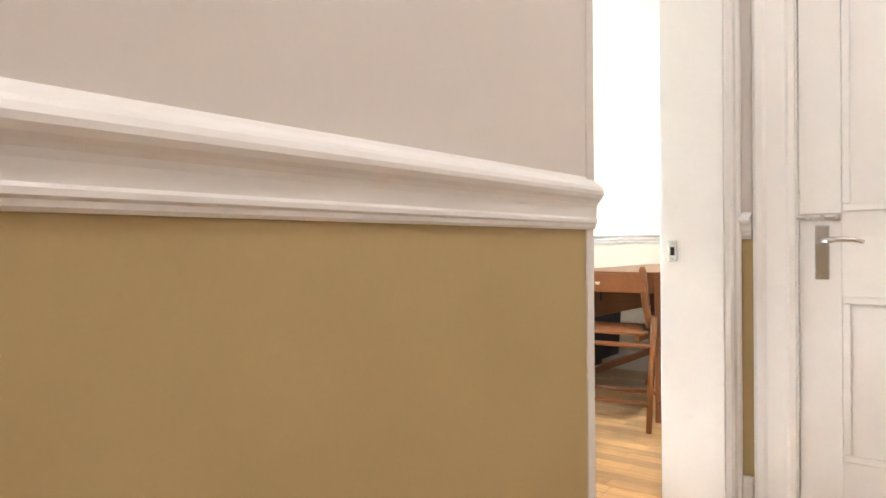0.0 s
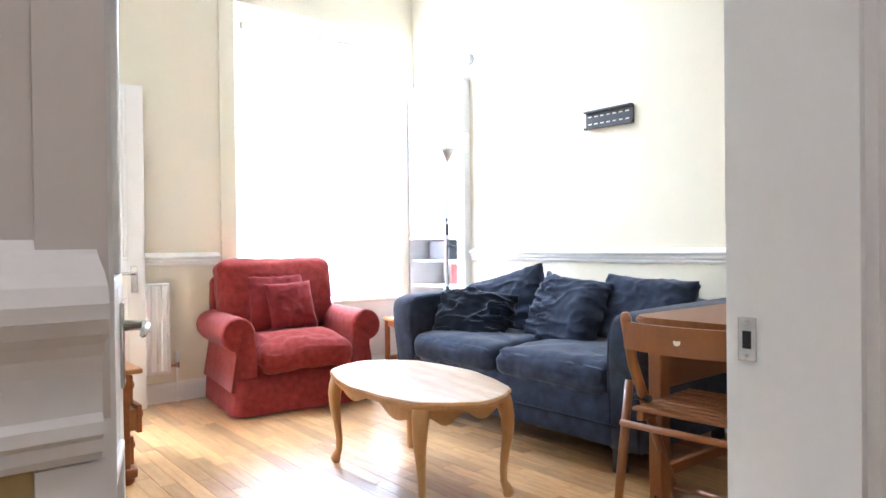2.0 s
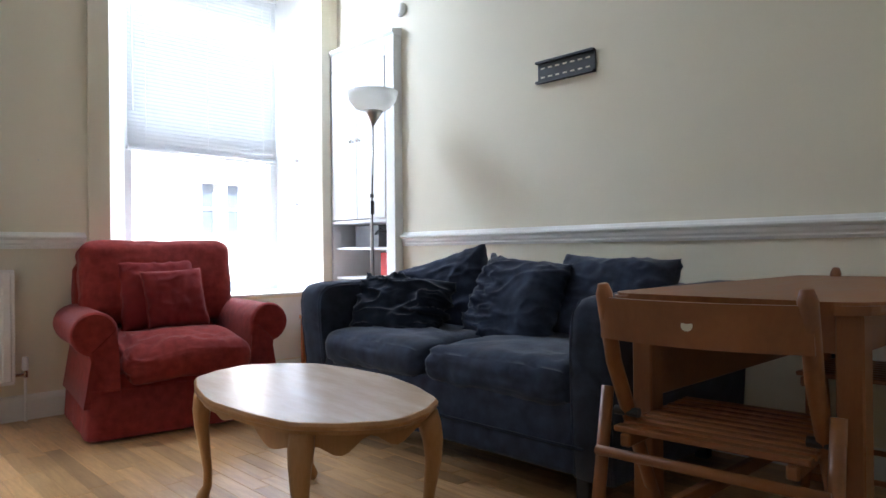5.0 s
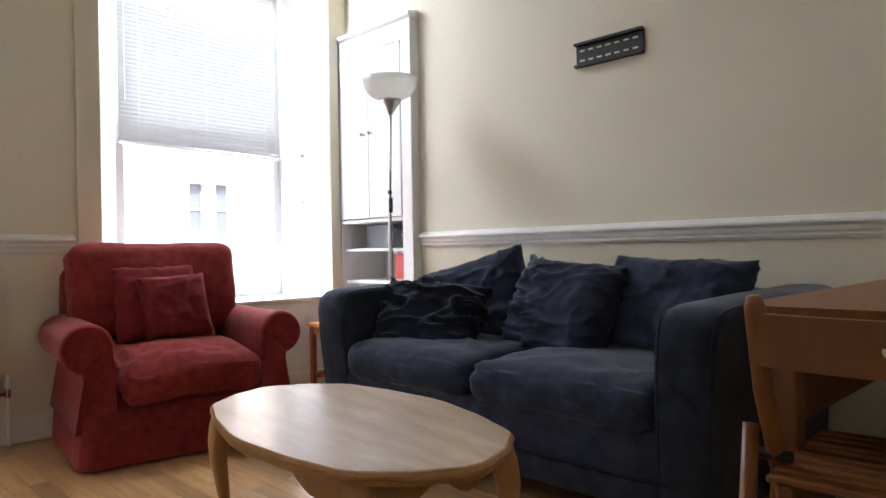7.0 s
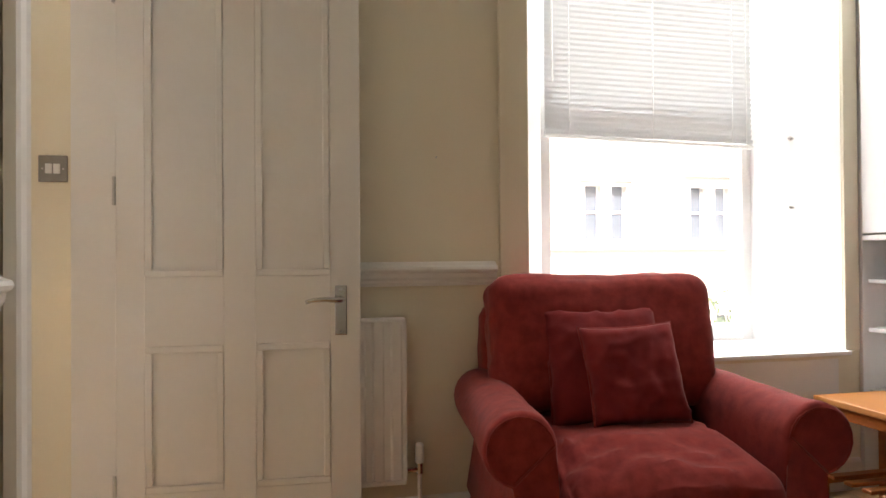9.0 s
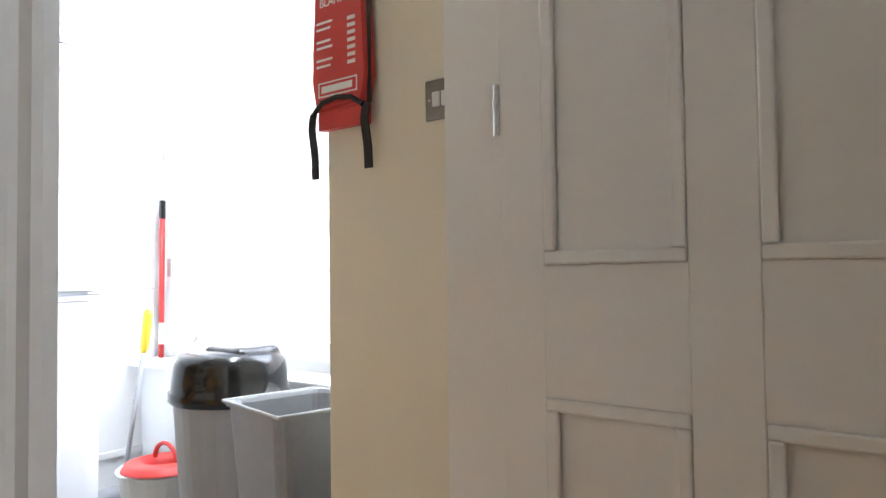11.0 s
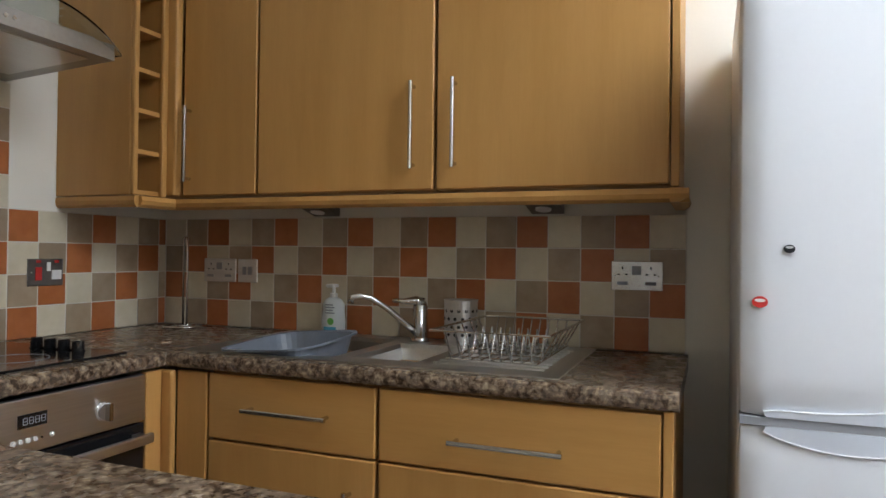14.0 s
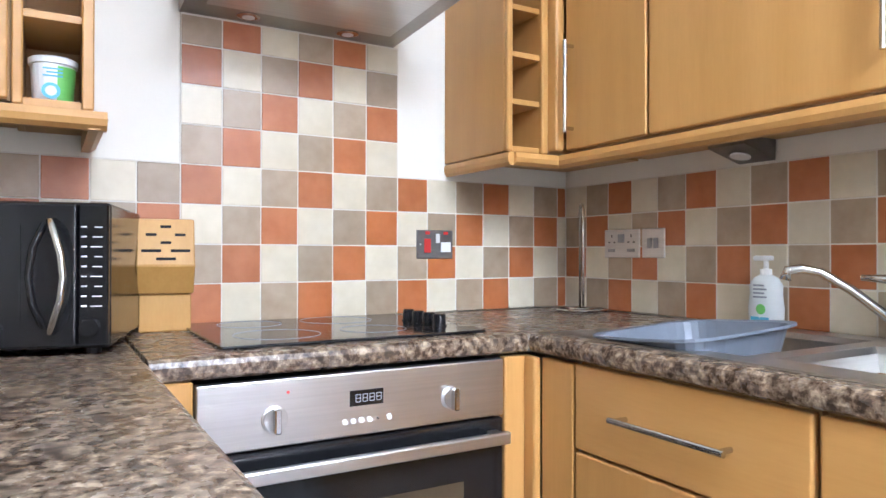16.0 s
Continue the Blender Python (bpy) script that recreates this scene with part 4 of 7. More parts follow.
# ---- sofa ----
SX0, SX1, SY0, SY1 = 1.60, 2.56, 0.14, 1.87
so = thing("sofa", "navy blue two-seater fabric sofa with flared arms", "sofa", ((SX0 + SX1) / 2, 1.0, 0))
part("seat_frame", rbox(BM(), (2.09, (SY0 + SY1) / 2, 0.235), (0.455, (SY1 - SY0) / 2 - 0.06, 0.125), 0.03, 10, 0, 0.003, 6), M_NAVY, so, smooth=True)
part("front_band", tube(BM(), [(SX0 + 0.024, SY0 + 0.1, 0.215), (SX0 + 0.024, SY1 - 0.1, 0.215)], 0.006, 6), M_NAVY2, so)
for y, s in ((SY0, 1), (SY1, -1)):
    # arm outline seen from the side: slopes up to the back, curved front
    pts = [(SX0 + 0.035, 0.115), (SX0 + 0.02, 0.35), (SX0 + 0.008, 0.52), (SX0 + 0.008, 0.62), (SX0 + 0.02, 0.665), (SX0 + 0.055, 0.695), (SX0 + 0.12, 0.705), (2.2, 0.715), (SX1, 0.72), (SX1, 0.115)]
    b = BM()
    n_l = 8
    rings = []
    for i in range(n_l + 1):
        u = i / n_l
        rings.append([b.verts.new((px + 0.012 * (2 * u - 1) ** 4, y + s * (u * 0.155) - s * 0.035 * max(0, (pz - 0.3)) / 0.4 * (1 - u * 0.6), pz - 0.016 * (2 * u - 1) ** 4 * (pz > 0.2))) for px, pz in pts])
    for r0, r1 in zip(rings, rings[1:]):
        for k in range(len(pts)):
            k2 = (k + 1) % len(pts)
            b.faces.new((r0[k], r0[k2], r1[k2], r1[k]))
    b.faces.new([b.verts.new(v.co) for v in rings[0]])
    b.faces.new([b.verts.new(v.co) for v in rings[-1][::-1]])
    arm = part("arm", b, M_NAVY, so, smooth=True)
    for u in (0.06, 0.94):
        part("piping", tube(BM(), [(px + 0.012 * (2 * u - 1) ** 4, y + s * (u * 0.155) - s * 0.035 * max(0, (pz - 0.3)) / 0.4 * (1 - u * 0.6), pz - 0.016 * (2 * u - 1) ** 4 * (pz > 0.2)) for px, pz in pts[:-2]], 0.0035, 6), M_NAVY, arm, smooth=True)
part("backrest", rbox(BM(), (2.46, 1.0, 0.46), (0.10, (SY1 - SY0) / 2 - 0.10, 0.25), 0.06, 8, 0, 0.004, 5), M_NAVY, so, smooth=True)
ymid = 1.02
for i, (ya, yb) in enumerate(((SY0 + 0.15, ymid - 0.004), (ymid + 0.004, SY1 - 0.15))):
    b = rbox(BM(), (2.0, (ya + yb) / 2, 0.402), (0.395, (yb - ya) / 2, 0.078), 0.07, 28, 0.2, 0.014, 4, seed=i + 5.0)
    part("seat_cushion", crumple(b, 0.012, (7, 5, 9), 3.3 + i), M_NAVY, so, "plump navy seat cushion", smooth=True)
for x, y in ((SX0 + 0.085, SY0 + 0.13), (SX0 + 0.085, SY1 - 0.13), (SX1 - 0.06, SY0 + 0.13), (SX1 - 0.06, SY1 - 0.13)):
    part("leg", bxs((x - 0.025, x + 0.025, y - 0.025, y + 0.025, 0.0, 0.13), bev=0.003), M_BLACKM, so, "black square wooden leg")
for lab, m, w, h, d, sd in (
        ("large navy back cushion, one corner pointing up", pose(2.23, 1.50, 0.60, -16, 0, -76) @ pose(0, 0, 0, 0, -17, 0), 0.54, 0.47, 0.18, 1.3),
        ("large navy back cushion with soft creases", pose(2.17, 0.99, 0.60, -25, 0, -90) @ pose(0, 0, 0, 0, 4, 0), 0.49, 0.46, 0.20, 2.1),
        ("large navy back cushion against the sofa arm", pose(2.31, 0.57, 0.615, -14, 0, -93) @ pose(0, 0, 0, 0, 2, 0), 0.58, 0.43, 0.19, 3.4),
        ("small crumpled dark navy scatter cushion", pose(1.93, 1.50, 0.575, -28, 0, -68) @ pose(0, 0, 0, 0, 5, 0), 0.50, 0.33, 0.16, 4.2)):
    t = thing("sofa_cushion", lab, "cushion", m=m, group="sofa cushions")
    b = pillow(BM(), w, h, d, Matrix.Identity(4), 60, 0.010 if "small" not in lab else 0.022, sd)
    crumple(b, *((0.036, (9, 3, 11), sd) if "small" in lab else (0.030, (5, 3, 23), sd) if "creases" in lab else (0.012, (5, 3, 8), sd)))
    part("cushion_cover", b, M_NAVY2 if "small" in lab else M_NAVY, t, smooth=True)

# ---- coffee table ----
ct = thing("coffee_table", "oval wooden coffee table, scalloped edge and cabriole legs", "coffee table", m=pose(0.970, 0.812, 0, 0, 0, -7))
b = BM()
outl = []
for k in range(96):
    a = 2 * math.pi * k / 96
    sc = 1 + 0.014 * math.cos(a * 8) + 0.008 * math.cos(a * 16)
    ex = 2 / 2.25
    outl.append((math.copysign(abs(math.cos(a)) ** ex, math.cos(a)) * 0.298 * sc, math.copysign(abs(math.sin(a)) ** ex, math.sin(a)) * 0.525 * sc))
layers = ((0.94, 0.398), (0.975, 0.402), (0.985, 0.412), (0.998, 0.416), (1.0, 0.424), (0.985, 0.431), (0.975, 0.433))
rings = [[b.verts.new((x * s, y * s, z)) for x, y in outl] for s, z in layers]
for r0, r1 in zip(rings, rings[1:]):
    for k in range(96):
        b.faces.new((r0[k], r0[(k + 1) % 96], r1[(k + 1) % 96], r1[k]))
b.faces.new(rings[0][::-1])
part("edge_moulding", b, M_CLEG, ct, "moulded honey-coloured table edge", smooth=False)
b = BM()
b.faces.new([b.verts.new((x * 0.975, y * 0.975, 0.4331)) for x, y in outl])
part("tabletop", b, M_CTOP, ct, "pale worn table top")
LX, LY = 0.19, 0.385
for sx in (-1, 1):
    b = BM()
    pts = [(-LY + 0.02, 0.398)]
    for k in range(25):
        u = k / 24
        y = -LY + 0.02 + (2 * LY - 0.04) * u
        pts.append((y, 0.345 + 0.022 * math.cos(u * 4 * math.pi) - 0.010 * math.cos(u * 2 * math.pi)))
    pts.append((LY - 0.02, 0.398))
    part("apron", prism(b, pts, "x", sx * LX - 0.009, sx * LX + 0.009), M_CLEG, ct, "scalloped apron")
for sy in (-1, 1):
    b = BM()
    pts = [(-LX + 0.02, 0.398)]
    for k in range(17):
        u = k / 16
        pts.append((-LX + 0.02 + (2 * LX - 0.04) * u, 0.345 + 0.02 * math.cos(u * 4 * math.pi)))
    pts.append((LX - 0.02, 0.398))
    part("apron", prism(b, pts, "y", sy * LY - 0.009, sy * LY + 0.009), M_CLEG, ct, "scalloped apron")
for sx in (-1, 1):
    for sy in (-1, 1):
        prof = ((0.0, 0.398, 0.032), (0.006, 0.36, 0.034), (0.012, 0.32, 0.030), (0.012, 0.26, 0.024), (0.004, 0.18, 0.018), (-0.002, 0.11, 0.015), (-0.001, 0.06, 0.015), (0.008, 0.035, 0.020), (0.012, 0.018, 0.024), (0.010, 0.004, 0.019), (0.010, 0.0, 0.015))
        b = tube(BM(), [(sx * (LX + o), sy * (LY + o), z) for o, z, r in prof], [r for o, z, r in prof], 10)
        part("leg", b, M_CLEG, ct, "curved cabriole leg", smooth=True)

# ---- dining table with folding chairs ----
TX0, TX1, TY0, TY1, TZ = 1.27, 2.60, -0.66, -0.075, 0.745
dt = thing("dining_table", "beech drop-leaf dining table with one leaf hanging", "dining table", (1.9, -0.37, 0))
b = BM()
pts = []
for cx, cy, a0 in ((TX1 - 0.03, TY1 - 0.03, 0), (TX0 + 0.07, TY1 - 0.07, 90), (TX0 + 0.07, TY0 + 0.07, 180), (TX1 - 0.03, TY0 + 0.03, 270)):
    r = 0.03 if cx > 2 else 0.07
    for k in range(6):
        a = radians(a0 + k * 18)
        pts.append((cx + r * math.cos(a), cy + r * math.sin(a)))
prism(b, pts, "z", TZ - 0.026, TZ)
bmesh.ops.bevel(b, geom=[e for e in b.edges if abs(e.verts[0].co.z - e.verts[1].co.z) < 1e-6], offset=0.007, segments=2, affect="EDGES")
part("tabletop", b, M_BEECH, dt)
part("hanging_leaf", bxs((TX0 + 0.14, TX1 - 0.05, TY1 - 0.045, TY1 - 0.025, 0.47, TZ - 0.027), bev=0.003), M_BEECH, dt, "hanging drop leaf")
part("leaf_catch", bxs((1.70, 1.715, TY1 - 0.05, TY1 - 0.044, 0.56, 0.61)), M_BLACKM, dt, "dark metal catch")
for x, y in ((TX0 + 0.085, TY1 - 0.07), (TX0 + 0.085, TY0 + 0.06), (TX1 - 0.07, TY1 - 0.07), (TX1 - 0.07, TY0 + 0.06)):
    lg = part("leg", bxs((x - 0.029, x + 0.029, y - 0.026, y + 0.026, 0, TZ - 0.027), bev=0.004), M_BEECHV, dt, "square beech leg")
    part("leg_bolt", tube(BM(), [(x - 0.0285, y, 0.10), (x - 0.031, y, 0.10)], 0.006, 8), M_BLACKM, lg)
for y in (TY0 + 0.06, TY1 - 0.07):
    part("apron", bxs((TX0 + 0.115, TX1 - 0.1, y - 0.011, y + 0.011, 0.635, TZ - 0.027), bev=0.002), M_BEECH, dt)
    part("stretcher", bxs((TX0 + 0.115, TX1 - 0.1, y - 0.013, y + 0.013, 0.16, 0.20), bev=0.003), M_BEECH, dt)
for x in (TX0 + 0.085, TX1 - 0.07):
    part("end_apron", bxs((x - 0.011, x + 0.011, TY0 + 0.087, TY1 - 0.097, 0.635, TZ - 0.027), bev=0.002), M_BEECH, dt)


def folding_chair(m, dark=False):
    """A slatted folding chair facing its own +y; its back at y 0, 0.46 wide."""
    t = thing("folding_chair", "slatted beech folding chair pushed up to the dining table" if not dark else "slatted beech folding chair on the far side of the table", "folding chair", m=m, group="folding chairs")
    for s in (-1, 1):
        x = s * 0.205
        bk = part("back_post", tube(BM(), [(x, -0.075, 0.775), (x, -0.070, 0.755), (x, -0.03, 0.60), (x, 0.10, 0.36), (x, 0.30, 0.0)], [0.012, 0.019, 0.018, 0.017, 0.014], 8), M_BEECHV, t, smooth=True)
        part("pivot_bolt", tube(BM(), [(x - 0.03, 0.03, 0.475), (x + 0.03, 0.03, 0.475)], 0.011, 10), M_BLACKM, bk, "black pivot fitting")
        part("rear_leg", tube(BM(), [(x + s * 0.032, 0.0, 0.535), (x + s * 0.032, -0.055, 0.25), (x + s * 0.032, -0.10, 0.0)], [0.015, 0.016, 0.013], 8), M_BEECHV, t, smooth=True)
        part("seat_rail", bxs((x - 0.012 - s * 0.035, x + 0.012 - s * 0.035, -0.05, 0.36, 0.415, 0.445), bev=0.004), M_BEECH, t)
    # curved back rest with a hand hole
    b = BM()
    rows = []
    for i in range(19):
        u = i / 18 * 2 - 1
        x = u * 0.215
        off = -0.045 * (1 - u * u)
        rows.append([b.verts.new((x, -0.058 + off + dy, z)) for dy, z in ((-0.010, 0.655), (0.010, 0.655), (0.006, 0.745), (-0.014, 0.745))])
    for r0, r1 in zip(rows, rows[1:]):
        for k in range(4):
            b.faces.new((r0[k], r0[(k + 1) % 4], r1[(k + 1) % 4], r1[k]))
    b.faces.new(rows[0])
    b.faces.new(rows[-1][::-1])
    bk = part("back_rest", b, M_BEECH, t, "curved wooden back rest")
    part("hand_hole", turned(((0, 0), (0.012, 0), (0.012, 0.003), (0, 0.003)), pose(0.0, -0.1125, 0.70, 83, 0, 0), 14), M_CREAM, bk, "round hole through the back")
    for i in range(9):
        y = -0.03 + i * 0.045
        part("slat", bxs((-0.20, 0.20, y - 0.0155, y + 0.0155, 0.445, 0.459), bev=0.003), M_BEECH, t)
    part("front_bar", tube(BM(), [(-0.235, -0.057, 0.40), (0.235, -0.057, 0.40)], 0.012, 8), M_BEECH, t, smooth=True)
    part("foot_bar", tube(BM(), [(-0.235, -0.085, 0.13), (0.235, -0.085, 0.13)], 0.010, 8), M_BEECH, t, smooth=True)
    part("foot_bar", tube(BM(), [(-0.205, 0.23, 0.12), (0.205, 0.23, 0.12)], 0.010, 8), M_BEECH, t, smooth=True)
    return t


folding_chair(pose(1.205, -0.375, 0, 0, 0, -86))
folding_chair(pose(2.06, -0.86, 0, 0, 0, 0), True).matrix_basis = pose(2.47, -0.42, 0, 0, 0, 90)

# ---- pine chest by the west wall ----
ch = thing("bedside_chest", "orange pine bedside chest with one drawer ajar", "bedside chest", (-0.12, 1.77, 0))
hx0, hx1, hy0, hy1 = -0.325, 0.015, 1.515, 2.015
for q4 in ((hx0, hx1 - 0.02, hy0, hy0 + 0.018, 0.06, 0.475), (hx0, hx1 - 0.02, hy1 - 0.018, hy1, 0.06, 0.475)):
    part("side_panel", bxs(q4, bev=0.002), M_PINE, ch)
part("back_panel", bxs((hx0, hx0 + 0.012, hy0 + 0.018, hy1 - 0.018, 0.06, 0.475)), M_PINE, ch)
part("bottom_panel", bxs((hx0 + 0.012, hx1 - 0.02, hy0 + 0.018, hy1 - 0.018, 0.06, 0.078)), M_PINE, ch)
part("top_board", bxs((hx0 - 0.002, hx1 + 0.03, hy0 - 0.022, hy1 + 0.022, 0.476, 0.498), bev=0.007, seg=3), M_PINEX, ch, "worn pine top board")
part("plinth", bxs((hx0, hx1 + 0.008, hy0 - 0.012, hy1 + 0.012, 0.035, 0.075), bev=0.008, seg=2), M_PINE, ch)
for x in (hx0 + 0.045, hx1 - 0.03):
    for y in (hy0 + 0.035, hy1 - 0.035):
        part("bun_foot", lathe(BM(), ((0, 0), (0.022, 0), (0.034, 0.012), (0.034, 0.026), (0.024, 0.036), (0, 0.036)), x, y, 14), M_PINE, ch, smooth=True)
for z0, z1, out in ((0.345, 0.466, 0.0), (0.215, 0.335, 0.035), (0.085, 0.205, 0.0)):
    dr = part("drawer", bxs((hx1 - 0.022 + out, hx1 + out, hy0 + 0.022, hy1 - 0.022, z0, z1), bev=0.004, seg=2), M_PINE, ch)
    if out:
        part("drawer_box", bxs((hx0 + 0.1, hx1 - 0.022 + out, hy0 + 0.03, hy1 - 0.03, z0 + 0.012, z1 - 0.02)), M_PINEX, dr)
    for y in (hy0 + 0.13, hy1 - 0.13):
        part("knob", turned(((0, 0), (0.009, 0), (0.008, 0.010), (0.017, 0.019), (0.016, 0.028), (0, 0.033)), pose(hx1 + out, y, (z0 + z1) / 2, 0, 90, 0), 12), M_PINE, dr, "turned pine knob", smooth=True)

# ---- side table and lamp in the corner ----
st = thing("side_table", "small pine side table with a lower rail", "side table", (2.37, 2.66, 0))
part("top_board", bxs((2.205, 2.54, 2.42, 2.885, 0.415, 0.44), bev=0.004, seg=2), M_PINEX, st)
for x in (2.228, 2.517):
    for y in (2.443, 2.862):
        part("leg", bxs((x - 0.016, x + 0.016, y - 0.016, y + 0.016, 0, 0.415), bev=0.003), M_PINE, st)
for y in (2.443, 2.862):
    part("rail", bxs((2.244, 2.501, y - 0.009, y + 0.009, 0.37, 0.415), bev=0.002), M_PINE, st)
    part("low_rail", bxs((2.244, 2.501, y - 0.009, y + 0.009, 0.10, 0.13), bev=0.002), M_PINE, st)
for x in (2.228, 2.517):
    part("rail", bxs((x - 0.009, x + 0.009, 2.459, 2.846, 0.37, 0.415), bev=0.002), M_PINE, st)
for i in range(5):
    y = 2.49 + i * 0.082
    part("shelf_slat", bxs((2.22, 2.525, y - 0.02, y + 0.02, 0.131, 0.145), bev=0.002), M_PINE, st)

lp = thing("floor_lamp", "silver uplighter floor lamp with a white bowl shade", "floor lamp", (2.27, 2.16, 0))
part("base", lathe(BM(), ((0, 0), (0.125, 0), (0.125, 0.012), (0.11, 0.022), (0.02, 0.03), (0.012, 0.045), (0, 0.045)), 2.27, 2.16, 28), M_STEEL, lp, "round weighted base", smooth=True)
pole = part("pole", tube(BM(), [(2.27, 2.16, 0.03), (2.262, 2.165, 0.9), (2.272, 2.155, 1.60)], 0.008, 10), M_STEEL, lp, smooth=True)
for z, x in ((0.62, 2.2655), (1.17, 2.2655)):
    part("pole_joint", tube(BM(), [(x, 2.162, z), (x, 2.162, z + 0.02)], 0.0115, 10), M_BLACKM, pole)
part("cone", lathe(BM(), ((0.010, 1.59), (0.016, 1.605), (0.05, 1.66), (0.063, 1.678), (0.0, 1.678)), 2.272, 2.155, 20), M_STEEL, lp, "silver cone under the bowl", smooth=True)
part("shade", lathe(BM(), ((0.0, 1.672), (0.06, 1.676), (0.108, 1.70), (0.138, 1.74), (0.150, 1.79), (0.147, 1.791), (0.134, 1.742), (0.103, 1.704), (0.058, 1.681), (0, 1.679)), 2.272, 2.155, 32), M_SHADE, lp, "frosted white bowl shade", smooth=True)
part("inline_switch", bxs((2.247, 2.265, 2.135, 2.153, 1.07, 1.15), bev=0.004, seg=2), M_BLACKP, lp, "black inline switch on the flex")
part("flex", tube(BM(), [(2.262, 2.15, 1.30), (2.252, 2.143, 1.15), (2.254, 2.143, 1.07), (2.258, 2.135, 0.6), (2.265, 2.13, 0.03)], 0.003, 6), M_BLACKM, lp)

# ---- kitchen: worktops and units ----
WZ, WT = 0.90, 0.04
FX = KX + 0.61        # front edge of the sink worktop
FY = KY + 0.59        # front edge of the cooker worktop
PX0, PX1, PY1 = -1.365, -0.76, 2.125   # the peninsula


def rolled(bm, pts_axis, axis, a, b, edge, side, back):
    """A worktop strip with a rolled front edge, pulled along an axis."""
    out = [(back, WZ - WT), (edge - side * 0.012, WZ - WT), (edge - side * 0.003, WZ - WT + 0.005), (edge, WZ - WT + 0.014), (edge, WZ - 0.014), (edge - side * 0.003, WZ - 0.005), (edge - side * 0.012, WZ), (back, WZ)]
    return prism(bm, out, axis, a, b)


SK = (KX + 0.045, FX - 0.06, 1.17, 2.20)   # sink cut-out: x0, x1, y0, y1
ws = thing("worktop_sink", "brown granite-effect laminate worktop round the sink", "worktop", (KX, 1.8, WZ - WT))
part("worktop_slab", rolled(BM(), None, "y", FY - 0.012, SK[2], FX, 1, KX + 0.002), M_GRAN, ws)
part("worktop_slab", rolled(BM(), None, "y", SK[3], 2.468, FX, 1, KX + 0.002), M_GRAN, ws)
part("front_strip", rolled(BM(), None, "y", SK[2], SK[3], FX, 1, SK[1]), M_GRAN, ws)
part("back_strip", box(BM(), KX + 0.002, SK[0], SK[2], SK[3], WZ - WT, WZ), M_GRAN, ws)
wc = thing("worktop_cooker", "brown granite-effect laminate worktop under the hob", "worktop", (-2.0, KY, WZ - WT))
part("worktop_slab", rolled(BM(), None, "x", KX + 0.002, PX0, FY, 1, KY + 0.002), M_GRAN, wc)
part("joint_strip", box(BM(), -2.1435, -2.1405, FY - 0.03, FY + 0.0006, WZ - WT + 0.002, WZ + 0.0006), M_STEEL, wc, "thin metal joint strip at the corner")
b = BM()
out = [(PX0, WZ - WT), (PX0, WZ), (PX1 - 0.012, WZ), (PX1, WZ - 0.012), (PX1, WZ - 0.028), (PX1 - 0.012, WZ - WT)]
out = [(PX0 + 0.012, WZ - WT), (PX0 + 0.003, WZ - WT + 0.005), (PX0, WZ - WT + 0.014), (PX0, WZ - 0.014), (PX0 + 0.003, WZ - 0.005), (PX0 + 0.012, WZ)] + out[2:]
prism(b, out, "y", KY + 0.002, PY1)
pw = thing("worktop_peninsula", "granite-effect peninsula worktop with a raw cut end", "worktop", (PX0, KY, 0.86))
part("worktop_slab", b, M_GRAN, pw)
part("raw_end", bxs((PX0 + 0.004, -1.11, PY1, PY1 + 0.002, WZ - WT + 0.003, WZ - 0.003)), M_KNIFEB, pw, "bare chipboard end with a peeled edge strip")
b = bxs((KX + 0.0, KX + 0.008, KY + 0.01, 2.465, WZ, WZ + 0.008), (KX + 0.01, -0.55, KY, KY + 0.008, WZ, WZ + 0.008))
solid("trim_sealant", b, M_WPLAST, "white sealant bead behind the worktop", "sealant")


def bar_handle(parent, p, q, out, r=0.006):
    """A straight bar handle between p and q, standing off by the vector out."""
    p, q, o = Vector(p), Vector(q), Vector(out)
    d = (q - p).normalized()
    hb = part("bar_handle", tube(BM(), [p + o, q + o], r, 10), M_CHROME, parent, "brushed steel bar handle", smooth=False)
    for e in (p + d * 0.012, q - d * 0.012):
        part("handle_foot", tube(BM(), [e, e + o], r * 0.9, 8), M_CHROME, hb)


def shaker(b, x0, x1, y0, y1, z0, z1):
    return box(b, x0, x1, y0, y1, z0, z1, bev=0.0045, seg=3)


# base units along the sink wall (fronts face +x)
UX = KX + 0.575
for nm, ya, yb, hy, doors in (("a", 1.272, 1.776, (1.404, 1.653), "r"), ("b", 1.782, 2.435, (1.973, 2.234), "r")):
    u = thing("base_unit", "beech kitchen base unit with a drawer over a door", "kitchen unit", (KX + 0.3, (ya + yb) / 2, 0), group="kitchen base units")
    part("carcass", bxs((KX + 0.03, UX - 0.002, ya + 0.001, yb - 0.001, 0.15, WZ - WT - 0.002)), M_KITIN, u)
    dr = part("drawer_front", shaker(BM(), UX, UX + 0.02, ya + 0.002, yb - 0.002, 0.679, 0.852), M_KITH, u, "beech drawer front")
    bar_handle(dr, (UX + 0.02, hy[0], 0.768 if nm == "a" else 0.75), (UX + 0.02, hy[1], 0.768 if nm == "a" else 0.75), (0.032, 0, 0))
    dd = part("unit_door", shaker(BM(), UX, UX + 0.02, ya + 0.002, yb - 0.002, 0.155, 0.673), M_KIT, u, "beech unit door")
    bar_handle(dd, (UX + 0.02, yb - 0.068, 0.33), (UX + 0.02, yb - 0.068, 0.60), (0.032, 0, 0))
    part("plinth", bxs((KX + 0.05, UX - 0.05, ya, yb, 0, 0.149)), M_KIT, u)
t = thing("end_panel", "beech end panel closing the sink run", "kitchen panel", (KX + 0.3, 2.45, 0))
